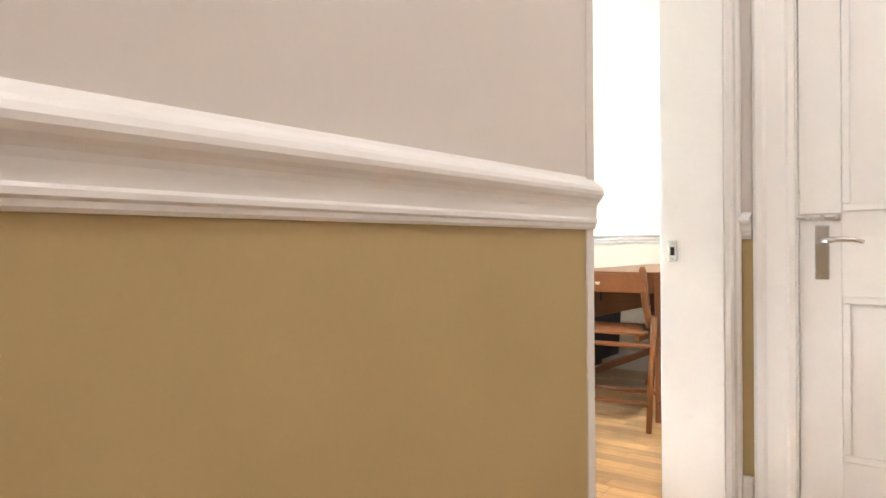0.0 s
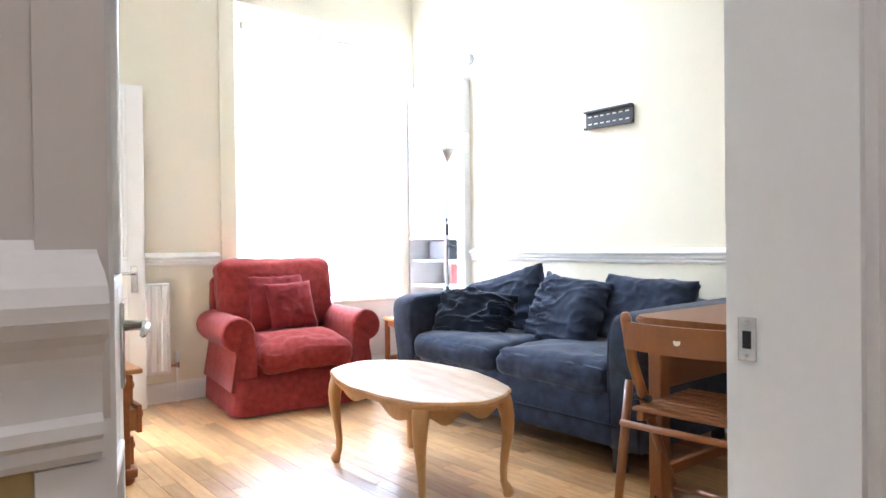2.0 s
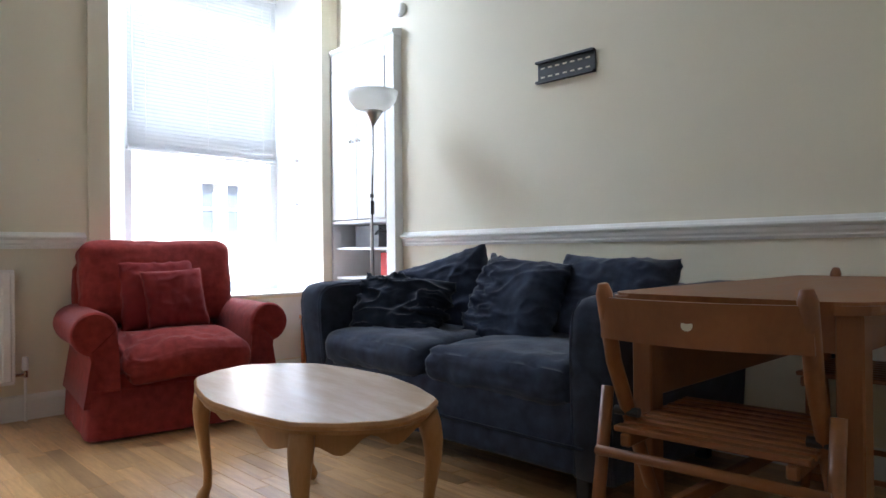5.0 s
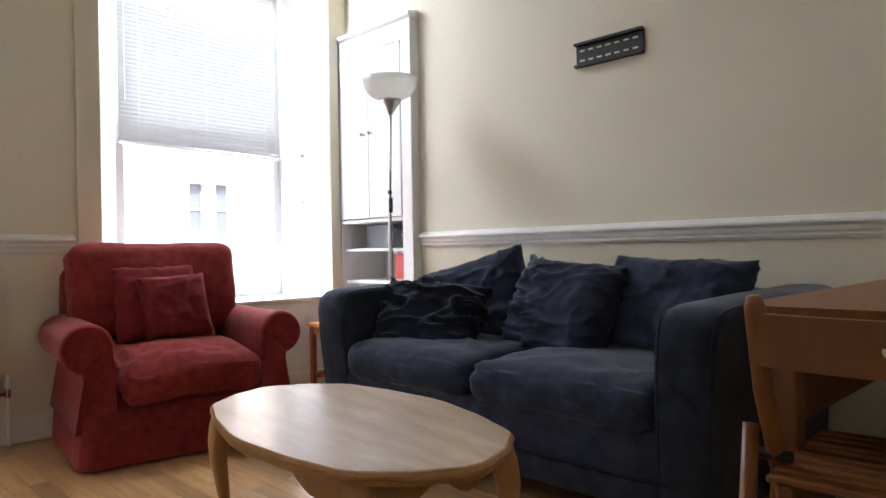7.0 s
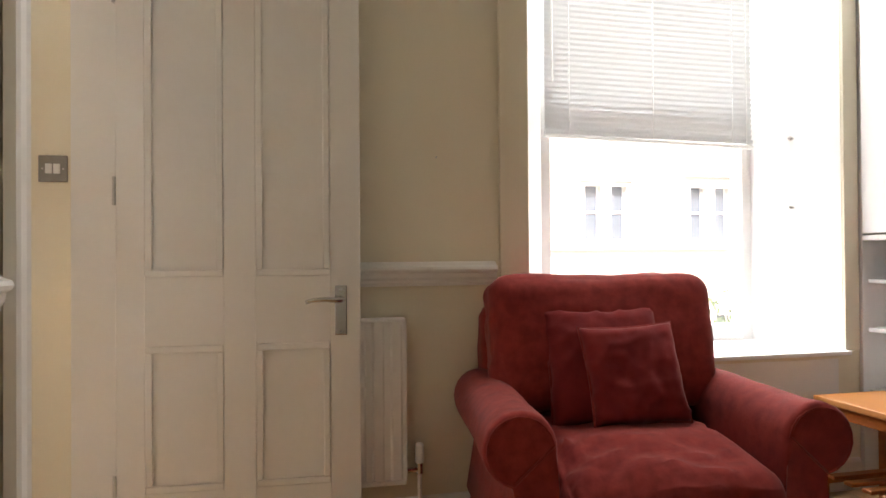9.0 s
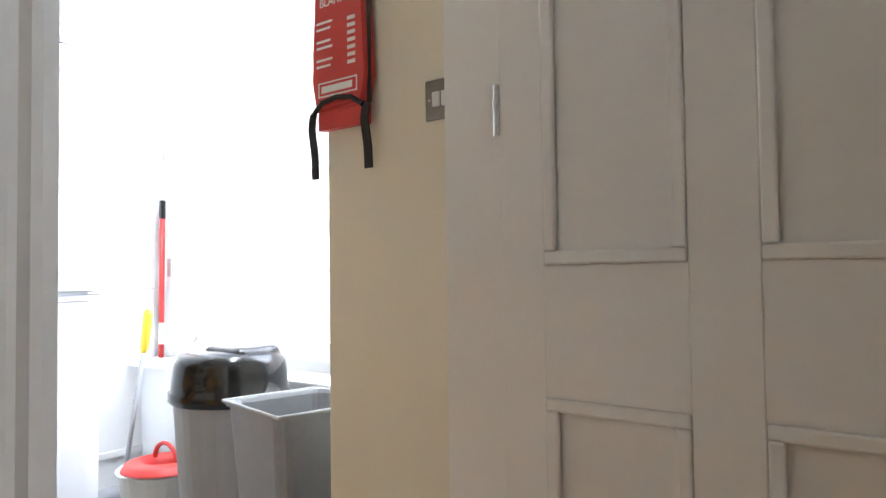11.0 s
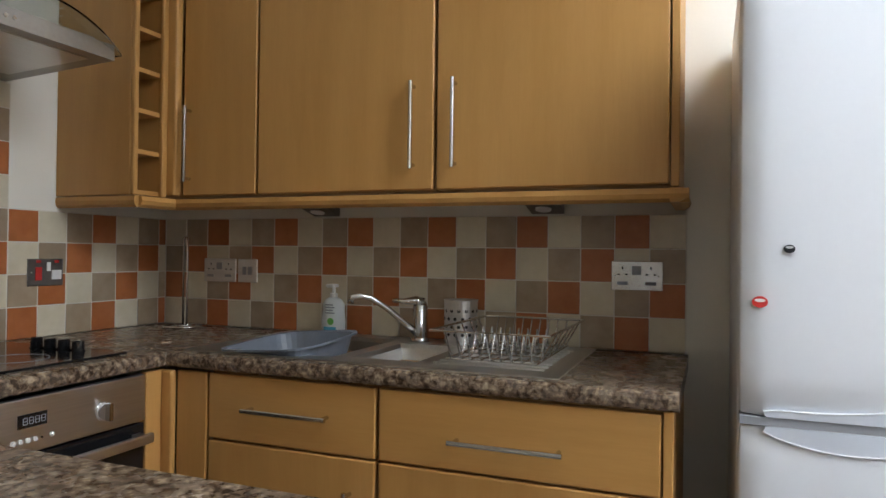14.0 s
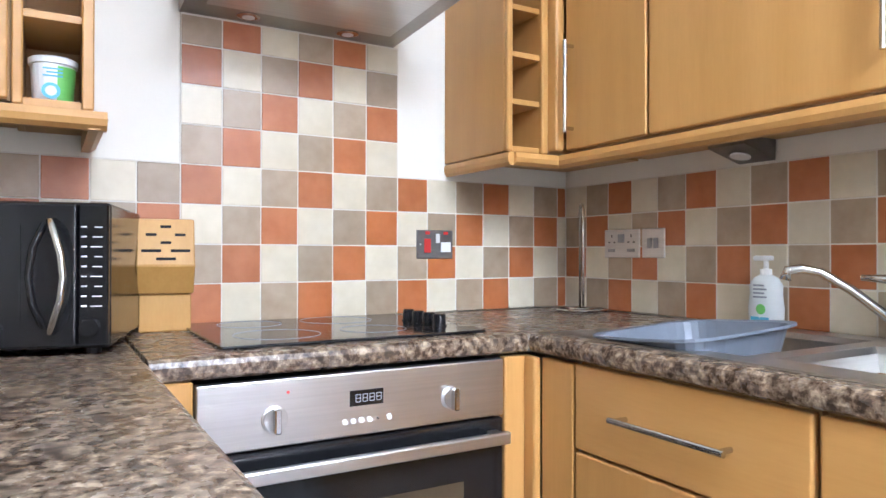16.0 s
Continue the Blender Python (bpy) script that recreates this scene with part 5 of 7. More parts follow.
part("panel", bxs((KX + 0.01, UX + 0.022, 2.437, 2.457, 0, WZ - WT - 0.001), bev=0.002), M_KIT, t)
t = thing("corner_post", "beech corner post between oven and sink units", "kitchen panel", (UX, 1.2, 0))
part("post", shaker(BM(), UX, UX + 0.02, 1.165, 1.268, 0.15, 0.852), M_KIT, t)
part("post_return", bxs((-2.158, -2.085, 1.105, 1.128, 0.15, 0.852), bev=0.004, seg=2), M_KIT, t)
part("post_corner", bxs((-2.155, -2.135, 1.128, 1.166, 0.15, 0.852), bev=0.006, seg=2), M_KIT, t)
part("plinth", bxs((KX + 0.05, UX - 0.05, 1.13, 1.27, 0, 0.149)), M_KIT, t)

# peninsula carcass
t = thing("peninsula_unit", "beech panelled peninsula base under the worktop", "kitchen unit", (-1.05, 1.4, 0))
part("body", bxs((PX0 + 0.045, PX1 - 0.04, KY + 0.01, PY1 - 0.04, 0, WZ - WT - 0.001)), M_KITIN, t)
part("end_panel", bxs((PX0 + 0.022, PX1 - 0.02, PY1 - 0.039, PY1 - 0.018, 0, WZ - WT - 0.001), bev=0.002), M_KIT, t, "plain beech end panel")
dd = part("unit_door", shaker(BM(), PX0 + 0.022, PX0 + 0.043, 1.60, PY1 - 0.042, 0.155, 0.852), M_KIT, t, "beech unit door")
bar_handle(dd, (PX0 + 0.022, PY1 - 0.10, 0.55), (PX0 + 0.022, PY1 - 0.10, 0.80), (-0.032, 0, 0))
part("unit_door", shaker(BM(), PX0 + 0.022, PX0 + 0.043, 1.18, 1.595, 0.155, 0.852), M_KIT, t, "beech unit door")

# wall units along the sink wall
WX = KX + 0.295
for ya, yb, hy, z0 in ((0.915, 1.205, 0.946, 1.40), (1.209, 1.803, 1.742, 1.415), (1.809, 2.43, 1.867, 1.415)):
    u = thing("wall_unit", "beech wall unit door with a long steel bar handle", "wall unit", (KX, (ya + yb) / 2, 1.355), group="kitchen wall units")
    part("carcass", bxs((KX + 0.001, WX - 0.002, ya + 0.001, yb - 0.001, 1.356, 2.07)), M_KITIN, u)
    dd = part("unit_door", shaker(BM(), WX, WX + 0.02, ya + 0.002, yb - 0.002, 1.358, 2.068), M_KIT, u)
    bar_handle(dd, (WX + 0.02, hy, z0), (WX + 0.02, hy, z0 + 0.245), (0.028, 0, 0))
t = thing("wall_unit_end", "beech end panel of the wall units", "kitchen panel", (KX, 2.445, 1.355))
part("panel", bxs((KX + 0.001, WX + 0.021, 2.432, 2.452, 1.35, 2.07), bev=0.002), M_KIT, t)
PEL = ((0, 0), (0.018, 0), (0.03, 0.008), (0.034, 0.02), (0.03, 0.034), (0, 0.036))
b = BM()
prism(b, [(WX - 0.005 + d, 1.312 + z) for d, z in PEL], "y", 0.872, 2.475)
prism(b, [(2.43 + d * 1.25, 1.312 + z) for d, z in PEL], "x", KX + 0.002, WX + 0.026)
prism(b, [(0.865 + d, 1.312 + z) for d, z in PEL], "x", -2.285, WX - 0.004)
prism(b, [(-2.287 + d * 0.6, 1.312 + z) for d, z in PEL], "y", KY + 0.001, 0.885)
solid("trim_pelmet", b, M_KIT, "rounded beech light rail under the wall units", "light rail")

# open rack units beside the hood (fronts face +y)


def rack_unit(x0, x1, deep, cells_z, side_face):
    u = thing("rack_unit", "beech wall unit end with a column of open cells", "wall unit", ((x0 + x1) / 2, KY, 1.35), group="open rack units")
    fy = KY + deep
    part("side_panel", bxs((x1 - 0.016, x1, KY + 0.001, fy - 0.001, 1.35, 2.07), bev=0.002), M_KIT, u)
    part("side_panel", bxs((x0, x0 + 0.016, KY + 0.001, fy - 0.001, 1.35, 2.07), bev=0.002), M_KIT, u)
    part("back_panel", bxs((x0 + 0.016, x1 - 0.016, KY + 0.001, KY + 0.08, 1.35, 2.07)), M_KITIN, u)
    for z in cells_z:
        part("cell_shelf", bxs((x0 + 0.0165, x1 - 0.0165, KY + 0.08, fy - 0.002, z, z + 0.015), bev=0.001), M_KIT, u)
    part("face_frame", bxs((x0, x0 + 0.021, fy, fy + 0.016, 1.35, 2.07), (x1 - 0.018, x1, fy, fy + 0.016, 1.35, 2.07), bev=0.003), M_KIT, u)
    return u


rack_unit(-2.405, -2.268, 0.315, [1.352 + 0.128 * i for i in range(6)], 1)
t = thing("corner_wall_unit", "beech corner filler of the wall units", "wall unit", (KX, KY, 1.355))
part("filler", bxs((KX + 0.001, -2.407, KY + 0.001, 0.88, 1.356, 2.07)), M_KITIN, t)
part("corner_strip", bxs((-2.437, -2.406, 0.868, 0.912, 1.356, 2.07), bev=0.008, seg=2), M_KIT, t)
rack_unit(-1.297, -1.162, 0.315, [1.352 + 0.165 * i for i in range(5)], 1)
u = thing("wall_unit", "beech wall unit door with a long steel bar handle", "wall unit", (-0.95, KY, 1.355), group="kitchen wall units")
part("carcass", bxs((-1.160, -0.60, KY + 0.001, KY + 0.313, 1.356, 2.07)), M_KITIN, u)
dd = part("unit_door", shaker(BM(), -1.157, -0.602, KY + 0.315, KY + 0.335, 1.358, 2.068), M_KIT, u)
bar_handle(dd, (-1.132, KY + 0.335, 1.42), (-1.132, KY + 0.335, 1.665), (0, 0.032, 0))
b = BM()
prism(b, [(0.868 + d, 1.312 + z) for d, z in PEL], "x", -1.319, -0.60)
prism(b, [(-1.287 - d, 1.312 + z) for d, z in PEL], "y", KY + 0.001, 0.89)
solid("trim_pelmet_short", b, M_KIT, "rounded beech light rail under the rack unit", "light rail")
TUX, TUY = -1.229, 0.80
t = thing("plastic_tub", "white plastic tub with a blue ring and green print", "tub", (TUX, TUY, 1.367))
part("tub", lathe(BM(), ((0, 1.367), (0.035, 1.367), (0.040, 1.442), (0.0, 1.442)), TUX, TUY, 28), M_WPLAST, t, smooth=False)
part("lid", lathe(BM(), ((0, 1.443), (0.043, 1.443), (0.0435, 1.454), (0.039, 1.457), (0, 1.457)), TUX, TUY, 28), M_WPLAST, t, "frosted white lid")
b = BM()
band = [[b.verts.new((TUX + r * math.cos(radians(a)), TUY + r * math.sin(radians(a)), z)) for r, z in ((0.0354, 1.370), (0.0403, 1.438))] for a in range(100, 171, 10)]
for p, q in zip(band, band[1:]):
    b.faces.new((p[0], q[0], q[1], p[1]))
part("label_green", b, M_GREENP, t, "green printed panel")
part("label_blue", turned(((0.010, 0), (0.016, 0), (0.016, 0.002), (0.010, 0.002), (0.010, 0)), pose(TUX + 0.004, TUY + 0.0365, 1.389, -86, 0, 0), 24), M_BLUEP, t, "blue ring print")
part("label_text", bxs(*[(TUX - 0.016, TUX + 0.018 - 0.006 * (i % 2), TUY + 0.0385, TUY + 0.0396, 1.416 + 0.007 * i, 1.419 + 0.007 * i) for i in range(3)]), M_BLUEP, t, "rows of small blue print")

# under-cupboard lights
for y in (1.28, 2.06):
    t = thing("cabinet_light", "steel wedge spotlight under the wall unit, off", "cabinet light", (KX + 0.1, y, 1.31), group="under-cabinet lights")
    b = BM()
    prism(b, [(KX + 0.01, 1.355), (KX + 0.012, 1.305), (KX + 0.13, 1.335), (KX + 0.13, 1.355)], "y", y - 0.05, y + 0.05)
    w = part("wedge", b, M_PEWTER, t)
    part("lens", turned(((0, 0), (0.024, 0), (0.024, 0.004), (0, 0.004)), pose(KX + 0.075, y, 1.3165, 0, 180 - 14, 0), 18), M_WPLAST, w, "small round lens")

# ---- sink, tap and washing-up things ----
s = thing("sink", "stainless steel inset sink with drainer and half bowl", "sink", (-2.45, 1.68, WZ))
RZ = WZ + 0.004
b = BM()
bowls = ((KX + 0.10, FX - 0.105, 1.235, 1.60), (KX + 0.18, FX - 0.125, 1.645, 1.835))
xs = sorted({SK[0] - 0.012, SK[1] + 0.012, *[v for q in bowls for v in q[:2]]})
ys = sorted({SK[2] - 0.012, SK[3] + 0.012, *[v for q in bowls for v in q[2:]]})
vg = {}
for i in range(len(xs) - 1):
    for j in range(len(ys) - 1):
        cx, cy = (xs[i] + xs[i + 1]) / 2, (ys[j] + ys[j + 1]) / 2
        if any(q[0] < cx < q[1] and q[2] < cy < q[3] for q in bowls):
            continue
        quad = []
        for x, y in ((xs[i], ys[j]), (xs[i + 1], ys[j]), (xs[i + 1], ys[j + 1]), (xs[i], ys[j + 1])):
            if (x, y) not in vg:
                vg[x, y] = b.verts.new((x, y, RZ))
            quad.append(vg[x, y])
        b.faces.new(quad)
ext = bmesh.ops.extrude_face_region(b, geom=list(b.faces))
bmesh.ops.translate(b, verts=[v for v in ext["geom"] if isinstance(v, bmesh.types.BMVert)], vec=(0, 0, -0.0035))
part("rim", b, M_STEELH, s)
for q in bowls:
    d = 0.15 if q[3] < 1.62 else 0.09
    b = BM()
    for k in range(1):
        lay = []
        for ins, z in ((0, RZ - 0.001), (0.008, RZ - 0.012), (0.02, RZ - d + 0.02), (0.04, RZ - d)):
            lay.append([b.verts.new(p) for p in ((q[0] + ins, q[2] + ins, z), (q[1] - ins, q[2] + ins, z), (q[1] - ins, q[3] - ins, z), (q[0] + ins, q[3] - ins, z))])
        for a0, a1 in zip(lay, lay[1:]):
            for k2 in range(4):
                b.faces.new((a0[k2], a0[(k2 + 1) % 4], a1[(k2 + 1) % 4], a1[k2]))
        b.faces.new(lay[-1])
    bo = part("bowl", b, M_STEELH, s, smooth=False)
    part("drain", lathe(BM(), ((0, RZ - d + 0.002), (0.03, RZ - d + 0.002), (0.036, RZ - d + 0.001)), (q[0] + q[1]) / 2, (q[2] + q[3]) / 2, 18), M_CHROME, bo)
for i in range(9):
    x = KX + 0.12 + i * 0.045
    part("drainer_ridge", tube(BM(), [(x, 1.88, RZ + 0.0005), (x, 2.16, RZ + 0.0005)], 0.0045, 6), M_STEELH, s)
tp = thing("mixer_tap", "chrome lever mixer tap with a long swivel spout", "tap", (-2.64, 1.665, RZ))
part("tap_body", tube(BM(), [(-2.64, 1.68, RZ), (-2.64, 1.68, RZ + 0.012), (-2.64, 1.68, RZ + 0.014), (-2.64, 1.68, RZ + 0.11), (-2.64, 1.68, RZ + 0.125)], [0.030, 0.030, 0.024, 0.023, 0.018], 16), M_CHROME, tp, smooth=True)
part("lever", tube(BM(), [(-2.64, 1.685, RZ + 0.118), (-2.63, 1.668, RZ + 0.128), (-2.61, 1.64, RZ + 0.126), (-2.595, 1.605, RZ + 0.128)], [0.021, 0.015, 0.009, 0.006], 10), M_CHROME, tp, smooth=True)
part("spout", tube(BM(), [(-2.635, 1.675, RZ + 0.025), (-2.61, 1.645, RZ + 0.055), (-2.57, 1.60, RZ + 0.105), (-2.535, 1.56, RZ + 0.138), (-2.515, 1.535, RZ + 0.145), (-2.50, 1.515, RZ + 0.141), (-2.498, 1.511, RZ + 0.122)], [0.011, 0.010, 0.0095, 0.0095, 0.0095, 0.0095, 0.011], 12), M_CHROME, tp, smooth=True)
# washing-up bowl
wb = thing("washing_up_bowl", "blue-grey plastic washing-up bowl tilted in the sink", "washing-up bowl", m=pose(-2.36, 1.41, WZ - 0.085, 4, 3, 0) @ Matrix.Diagonal((0.98, 0.80, 0.95, 1)))
b = BM()
lay = []
for w2, l2, z in ((0.0, 0.0, 0.0), (0.12, 0.125, 0.0), (0.135, 0.14, 0.012), (0.165, 0.175, 0.115), (0.178, 0.19, 0.118), (0.178, 0.19, 0.112), (0.168, 0.18, 0.110), (0.162, 0.172, 0.112), (0.132, 0.137, 0.016), (0.12, 0.125, 0.006), (0, 0, 0.006)):
    if w2 == 0:
        lay.append([b.verts.new((0, 0, z))])
        continue
    ringp = []
    for k in range(32):
        a = 2 * math.pi * k / 32
        ringp.append(b.verts.new((w2 * math.copysign(abs(math.cos(a)) ** 0.45, math.cos(a)), l2 * math.copysign(abs(math.sin(a)) ** 0.45, math.sin(a)), z)))
    lay.append(ringp)
for a0, a1 in zip(lay, lay[1:]):
    for k in range(32):
        k2 = (k + 1) % 32
        if len(a0) == 1:
            b.faces.new((a0[0], a1[k], a1[k2]))
        elif len(a1) == 1:
            b.faces.new((a0[k], a0[k2], a1[0]))
        else:
            b.faces.new((a0[k], a0[k2], a1[k2], a1[k]))
part("bowl", b, M_BOWL, wb, smooth=False)
# soap bottle
sb = thing("soap_bottle", "clear pump bottle of hand soap with a pale label", "soap bottle", (-2.69, 1.335, WZ))
b = BM()
lay = []
for w2, d2, z in ((0.036, 0.022, WZ + 0.0), (0.042, 0.024, WZ + 0.006), (0.044, 0.025, WZ + 0.05), (0.040, 0.023, WZ + 0.085), (0.041, 0.023, WZ + 0.105), (0.030, 0.018, WZ + 0.122), (0.013, 0.011, WZ + 0.13)):
    lay.append([b.verts.new((-2.69 + d2 * math.cos(2 * math.pi * k / 24), 1.335 + w2 * math.sin(2 * math.pi * k / 24), z)) for k in range(24)])
for a0, a1 in zip(lay, lay[1:]):
    for k in range(24):
        b.faces.new((a0[k], a0[(k + 1) % 24], a1[(k + 1) % 24], a1[k]))
b.faces.new(lay[0][::-1])
b.faces.new(lay[-1])
part("bottle", b, M_SOAP, sb, smooth=True)
pu = part("pump", tube(BM(), [(-2.69, 1.335, WZ + 0.128), (-2.69, 1.335, WZ + 0.142), (-2.69, 1.335, WZ + 0.144), (-2.69, 1.335, WZ + 0.162)], [0.013, 0.013, 0.006, 0.006], 12), M_WPLAST, sb, "white pump head")
part("nozzle", bxs((-2.70, -2.66, 1.32, 1.35, WZ + 0.162, WZ + 0.174), bev=0.004, seg=2), M_WPLAST, pu)
part("label_band", bxs((-2.6665, -2.6655, 1.312, 1.358, WZ + 0.006, WZ + 0.032)), M_BLUEP, sb, "turquoise print at the base")
part("label_leaf", turned(((0, 0), (0.012, 0), (0.012, 0.001), (0, 0.001)), pose(-2.6655, 1.338, WZ + 0.05, 0, 90, 0), 14), M_GREENP, sb, "green and blue round print")
part("label_text", bxs(*[(-2.667, -2.6655, 1.318, 1.352 - 0.006 * (i % 2), WZ + 0.076 + 0.009 * i, WZ + 0.080 + 0.009 * i) for i in range(4)]), M_INK, sb, "rows of small grey print")
sb.location = (-2.672, 1.35, WZ)
# dish rack
dr = thing("dish_rack", "chrome wire dish drainer standing on the drainer", "dish rack", (-2.45, 2.0, RZ))
x0, x1, y0, y1 = KX + 0.075, FX - 0.12, 1.90, 2.15
zt, zb = RZ + 0.085, RZ + 0.012
part("rim_wire", tube(BM(), [(x0 - 0.02, y0 - 0.02, zt), (x1 + 0.02, y0 - 0.02, zt), (x1 + 0.02, y1 + 0.03, zt), (x0 - 0.02, y1 + 0.03, zt), (x0 - 0.02, y0 - 0.02, zt)], 0.0035, 8), M_CHROME, dr)
part("base_wire", tube(BM(), [(x0 + 0.02, y0 + 0.01, zb), (x1 - 0.02, y0 + 0.01, zb), (x1 - 0.02, y1 - 0.01, zb), (x0 + 0.02, y1 - 0.01, zb), (x0 + 0.02, y0 + 0.01, zb)], 0.003, 8), M_CHROME, dr)
for i in range(9):
    y = y0 + 0.02 + i * (y1 - y0 - 0.04) / 8
    part("rack_wire", tube(BM(), [(x0 - 0.02, y, zt), (x0 + 0.02, y, zb), (x0 + 0.11, y, zb), (x0 + 0.135, y, zb + 0.055), (x0 + 0.16, y, zb), (x1 - 0.16, y, zb), (x1 - 0.135, y, zb + 0.055), (x1 - 0.11, y, zb), (x1 - 0.02, y, zb), (x1 + 0.02, y, zt)], 0.0024, 6), M_CHROME, dr)
for i in range(5):
    x = x0 + 0.06 + i * (x1 - x0 - 0.12) / 4
    part("rack_wire", tube(BM(), [(x, y0 - 0.02, zt), (x, y0 + 0.01, zb), (x, y1 - 0.01, zb), (x, y1 + 0.03, zt)], 0.0024, 6), M_CHROME, dr)
cu = thing("cutlery_holder", "perforated steel cutlery pot behind the tap", "cutlery pot", (-2.66, 1.805, RZ))
part("pot", lathe(BM(), ((0, RZ + 0.001), (0.05, RZ + 0.001), (0.052, RZ + 0.13), (0.054, RZ + 0.135), (0.05, RZ + 0.132), (0.048, RZ + 0.006), (0, RZ + 0.006)), -2.655, 1.81, 28), M_STEEL, cu, smooth=False)
b = BM()
for r in range(4):
    for k in range(14):
        a = 2 * math.pi * (k + 0.5 * (r % 2)) / 14
        m = Matrix.Translation((-2.655 + 0.0515 * math.cos(a), 1.81 + 0.0515 * math.sin(a), RZ + 0.03 + r * 0.024)) @ Matrix.Rotation(a, 4, "Z") @ Matrix.Rotation(radians(90), 4, "Y")
        bmesh.ops.create_circle(b, cap_ends=True, radius=0.0055, segments=8, matrix=m)
part("perforation", b, M_DARK, cu, "rows of dark round holes")
kr = thing("kitchen_roll_holder", "chrome wire kitchen roll stand, empty", "kitchen roll holder", (-2.66, 0.74, WZ))
part("base_ring", tube(BM(), [(-2.655 + 0.075 * math.cos(2 * math.pi * k / 24), 0.735 + 0.075 * math.sin(2 * math.pi * k / 24), WZ + 0.005) for k in range(25)], 0.004, 8), M_CHROME, kr)
part("base_ring", tube(BM(), [(-2.655 + 0.035 * math.cos(2 * math.pi * k / 18), 0.735 + 0.035 * math.sin(2 * math.pi * k / 18), WZ + 0.008) for k in range(19)], 0.004, 8), M_CHROME, kr)
part("cross_wire", tube(BM(), [(-2.73, 0.735, WZ + 0.005), (-2.58, 0.735, WZ + 0.005)], 0.003, 6), M_CHROME, kr)
part("hoop", tube(BM(), [(-2.66, 0.722, WZ + 0.008), (-2.66, 0.722, WZ + 0.315), (-2.657, 0.728, WZ + 0.328), (-2.655, 0.735, WZ + 0.331), (-2.653, 0.742, WZ + 0.328), (-2.65, 0.748, WZ + 0.315), (-2.65, 0.748, WZ + 0.008)], 0.004, 8), M_CHROME, kr, smooth=True)

# ---- oven, hob and hood ----
ov = thing("oven", "built-in steel electric oven with black glass door", "oven", (-1.77, FY, 0))
OX0, OX1, OY = -2.078, -1.44, FY - 0.03
part("oven_body", bxs((OX0 + 0.01, OX1 - 0.01, KY + 0.05, OY - 0.001, 0.16, 0.845)), M_BLACKM, ov)
cpn = part("control_panel", bxs((OX0, OX1, OY, OY + 0.022, 0.728, 0.85), bev=0.003, seg=2), M_STEELH, ov, "brushed steel control panel")
part("display", bxs((-1.79, -1.72, OY + 0.022, OY + 0.0235, 0.785, 0.815)), M_BLACKP, cpn, "dark clock display")
for i, ch4 in enumerate("8888"):
    x = -1.733 - i * 0.0145
    o = 0.0242
    part("digit", bxs((x - 0.008, x, OY + 0.0235, OY + o, 0.792, 0.7935), (x - 0.008, x, OY + 0.0235, OY + o, 0.799, 0.8005), (x - 0.008, x, OY + 0.0235, OY + o, 0.806, 0.8075), (x - 0.0095, x - 0.008, OY + 0.0235, OY + o, 0.793, 0.807), (x, x + 0.0015, OY + 0.0235, OY + o, 0.793, 0.807)), M_GREYP, cpn, "unlit seven-segment digit")
for i in range(6):
    x = -1.71 - i * 0.017 - (0.008 if i == 5 else 0)
    part("button", tube(BM(), [(x, OY + 0.022, 0.757), (x, OY + 0.0255, 0.757)], 0.0055 if i != 4 else 0.002, 12), M_WPLAST if i != 4 else M_DARK, cpn)
part("indicator", tube(BM(), [(-1.60, OY + 0.022, 0.825), (-1.60, OY + 0.024, 0.825)], 0.003, 8), M_REDP, cpn, "small indicator lamp, off")
for x in (-1.575, -1.945):
    kn = part("oven_knob", tube(BM(), [(x, OY + 0.022, 0.779), (x, OY + 0.026, 0.779), (x, OY + 0.027, 0.779), (x, OY + 0.032, 0.779)], [0.024, 0.024, 0.021, 0.021], 24), M_STEEL, cpn, "round steel oven knob")
    part("knob_grip", bxs((x - 0.006, x + 0.006, OY + 0.032, OY + 0.05, 0.757, 0.801), bev=0.002), M_CHROME, kn)
od = part("oven_door", bxs((OX0, OX1, OY, OY + 0.02, 0.16, 0.722), bev=0.003), M_OVENGL, ov, "black glass oven door")
part("inner_window", bxs((OX0 + 0.1, OX1 - 0.1, OY + 0.02, OY + 0.0206, 0.28, 0.60)), M_OVENBR, od, "brown tinted oven window")
part("door_handle", bxs((OX0 + 0.01, OX1 - 0.01, OY + 0.05, OY + 0.066, 0.676, 0.702), bev=0.004, seg=2), M_STEELH, od, "flat steel oven handle")
for x in (OX0 + 0.03, OX1 - 0.03):
    part("handle_post", bxs((x - 0.012, x + 0.012, OY + 0.02, OY + 0.05, 0.68, 0.698)), M_STEELH, od)
part("plinth", bxs((OX0, OX1, KY + 0.05, OY - 0.04, 0, 0.155)), M_KIT, ov)
t = thing("oven_filler", "beech filler beside the oven", "kitchen panel", (-1.4, OY, 0))
part("filler", bxs((OX1 + 0.004, PX0 + 0.022, OY, OY + 0.02, 0.15, WZ - WT - 0.002), bev=0.003), M_KIT, t)
hb = thing("ceramic_hob", "black ceramic hob with four black knobs", "hob", (-1.78, 0.83, WZ))
part("hob_glass", bxs((-2.07, -1.495, KY + 0.055, FY - 0.065, WZ + 0.001, WZ + 0.007), bev=0.002, seg=2), M_HOB, hb)
for x, y, r in ((-1.64, 0.70, 0.075), (-1.64, 0.93, 0.09), (-1.86, 0.70, 0.09), (-1.86, 0.93, 0.075)):
    part("cooking_ring", tube(BM(), [(x + r * math.cos(2 * math.pi * k / 36), y + r * math.sin(2 * math.pi * k / 36), WZ + 0.0066) for k in range(37)], 0.0012, 4), M_GREYP, hb, "thin grey printed ring")
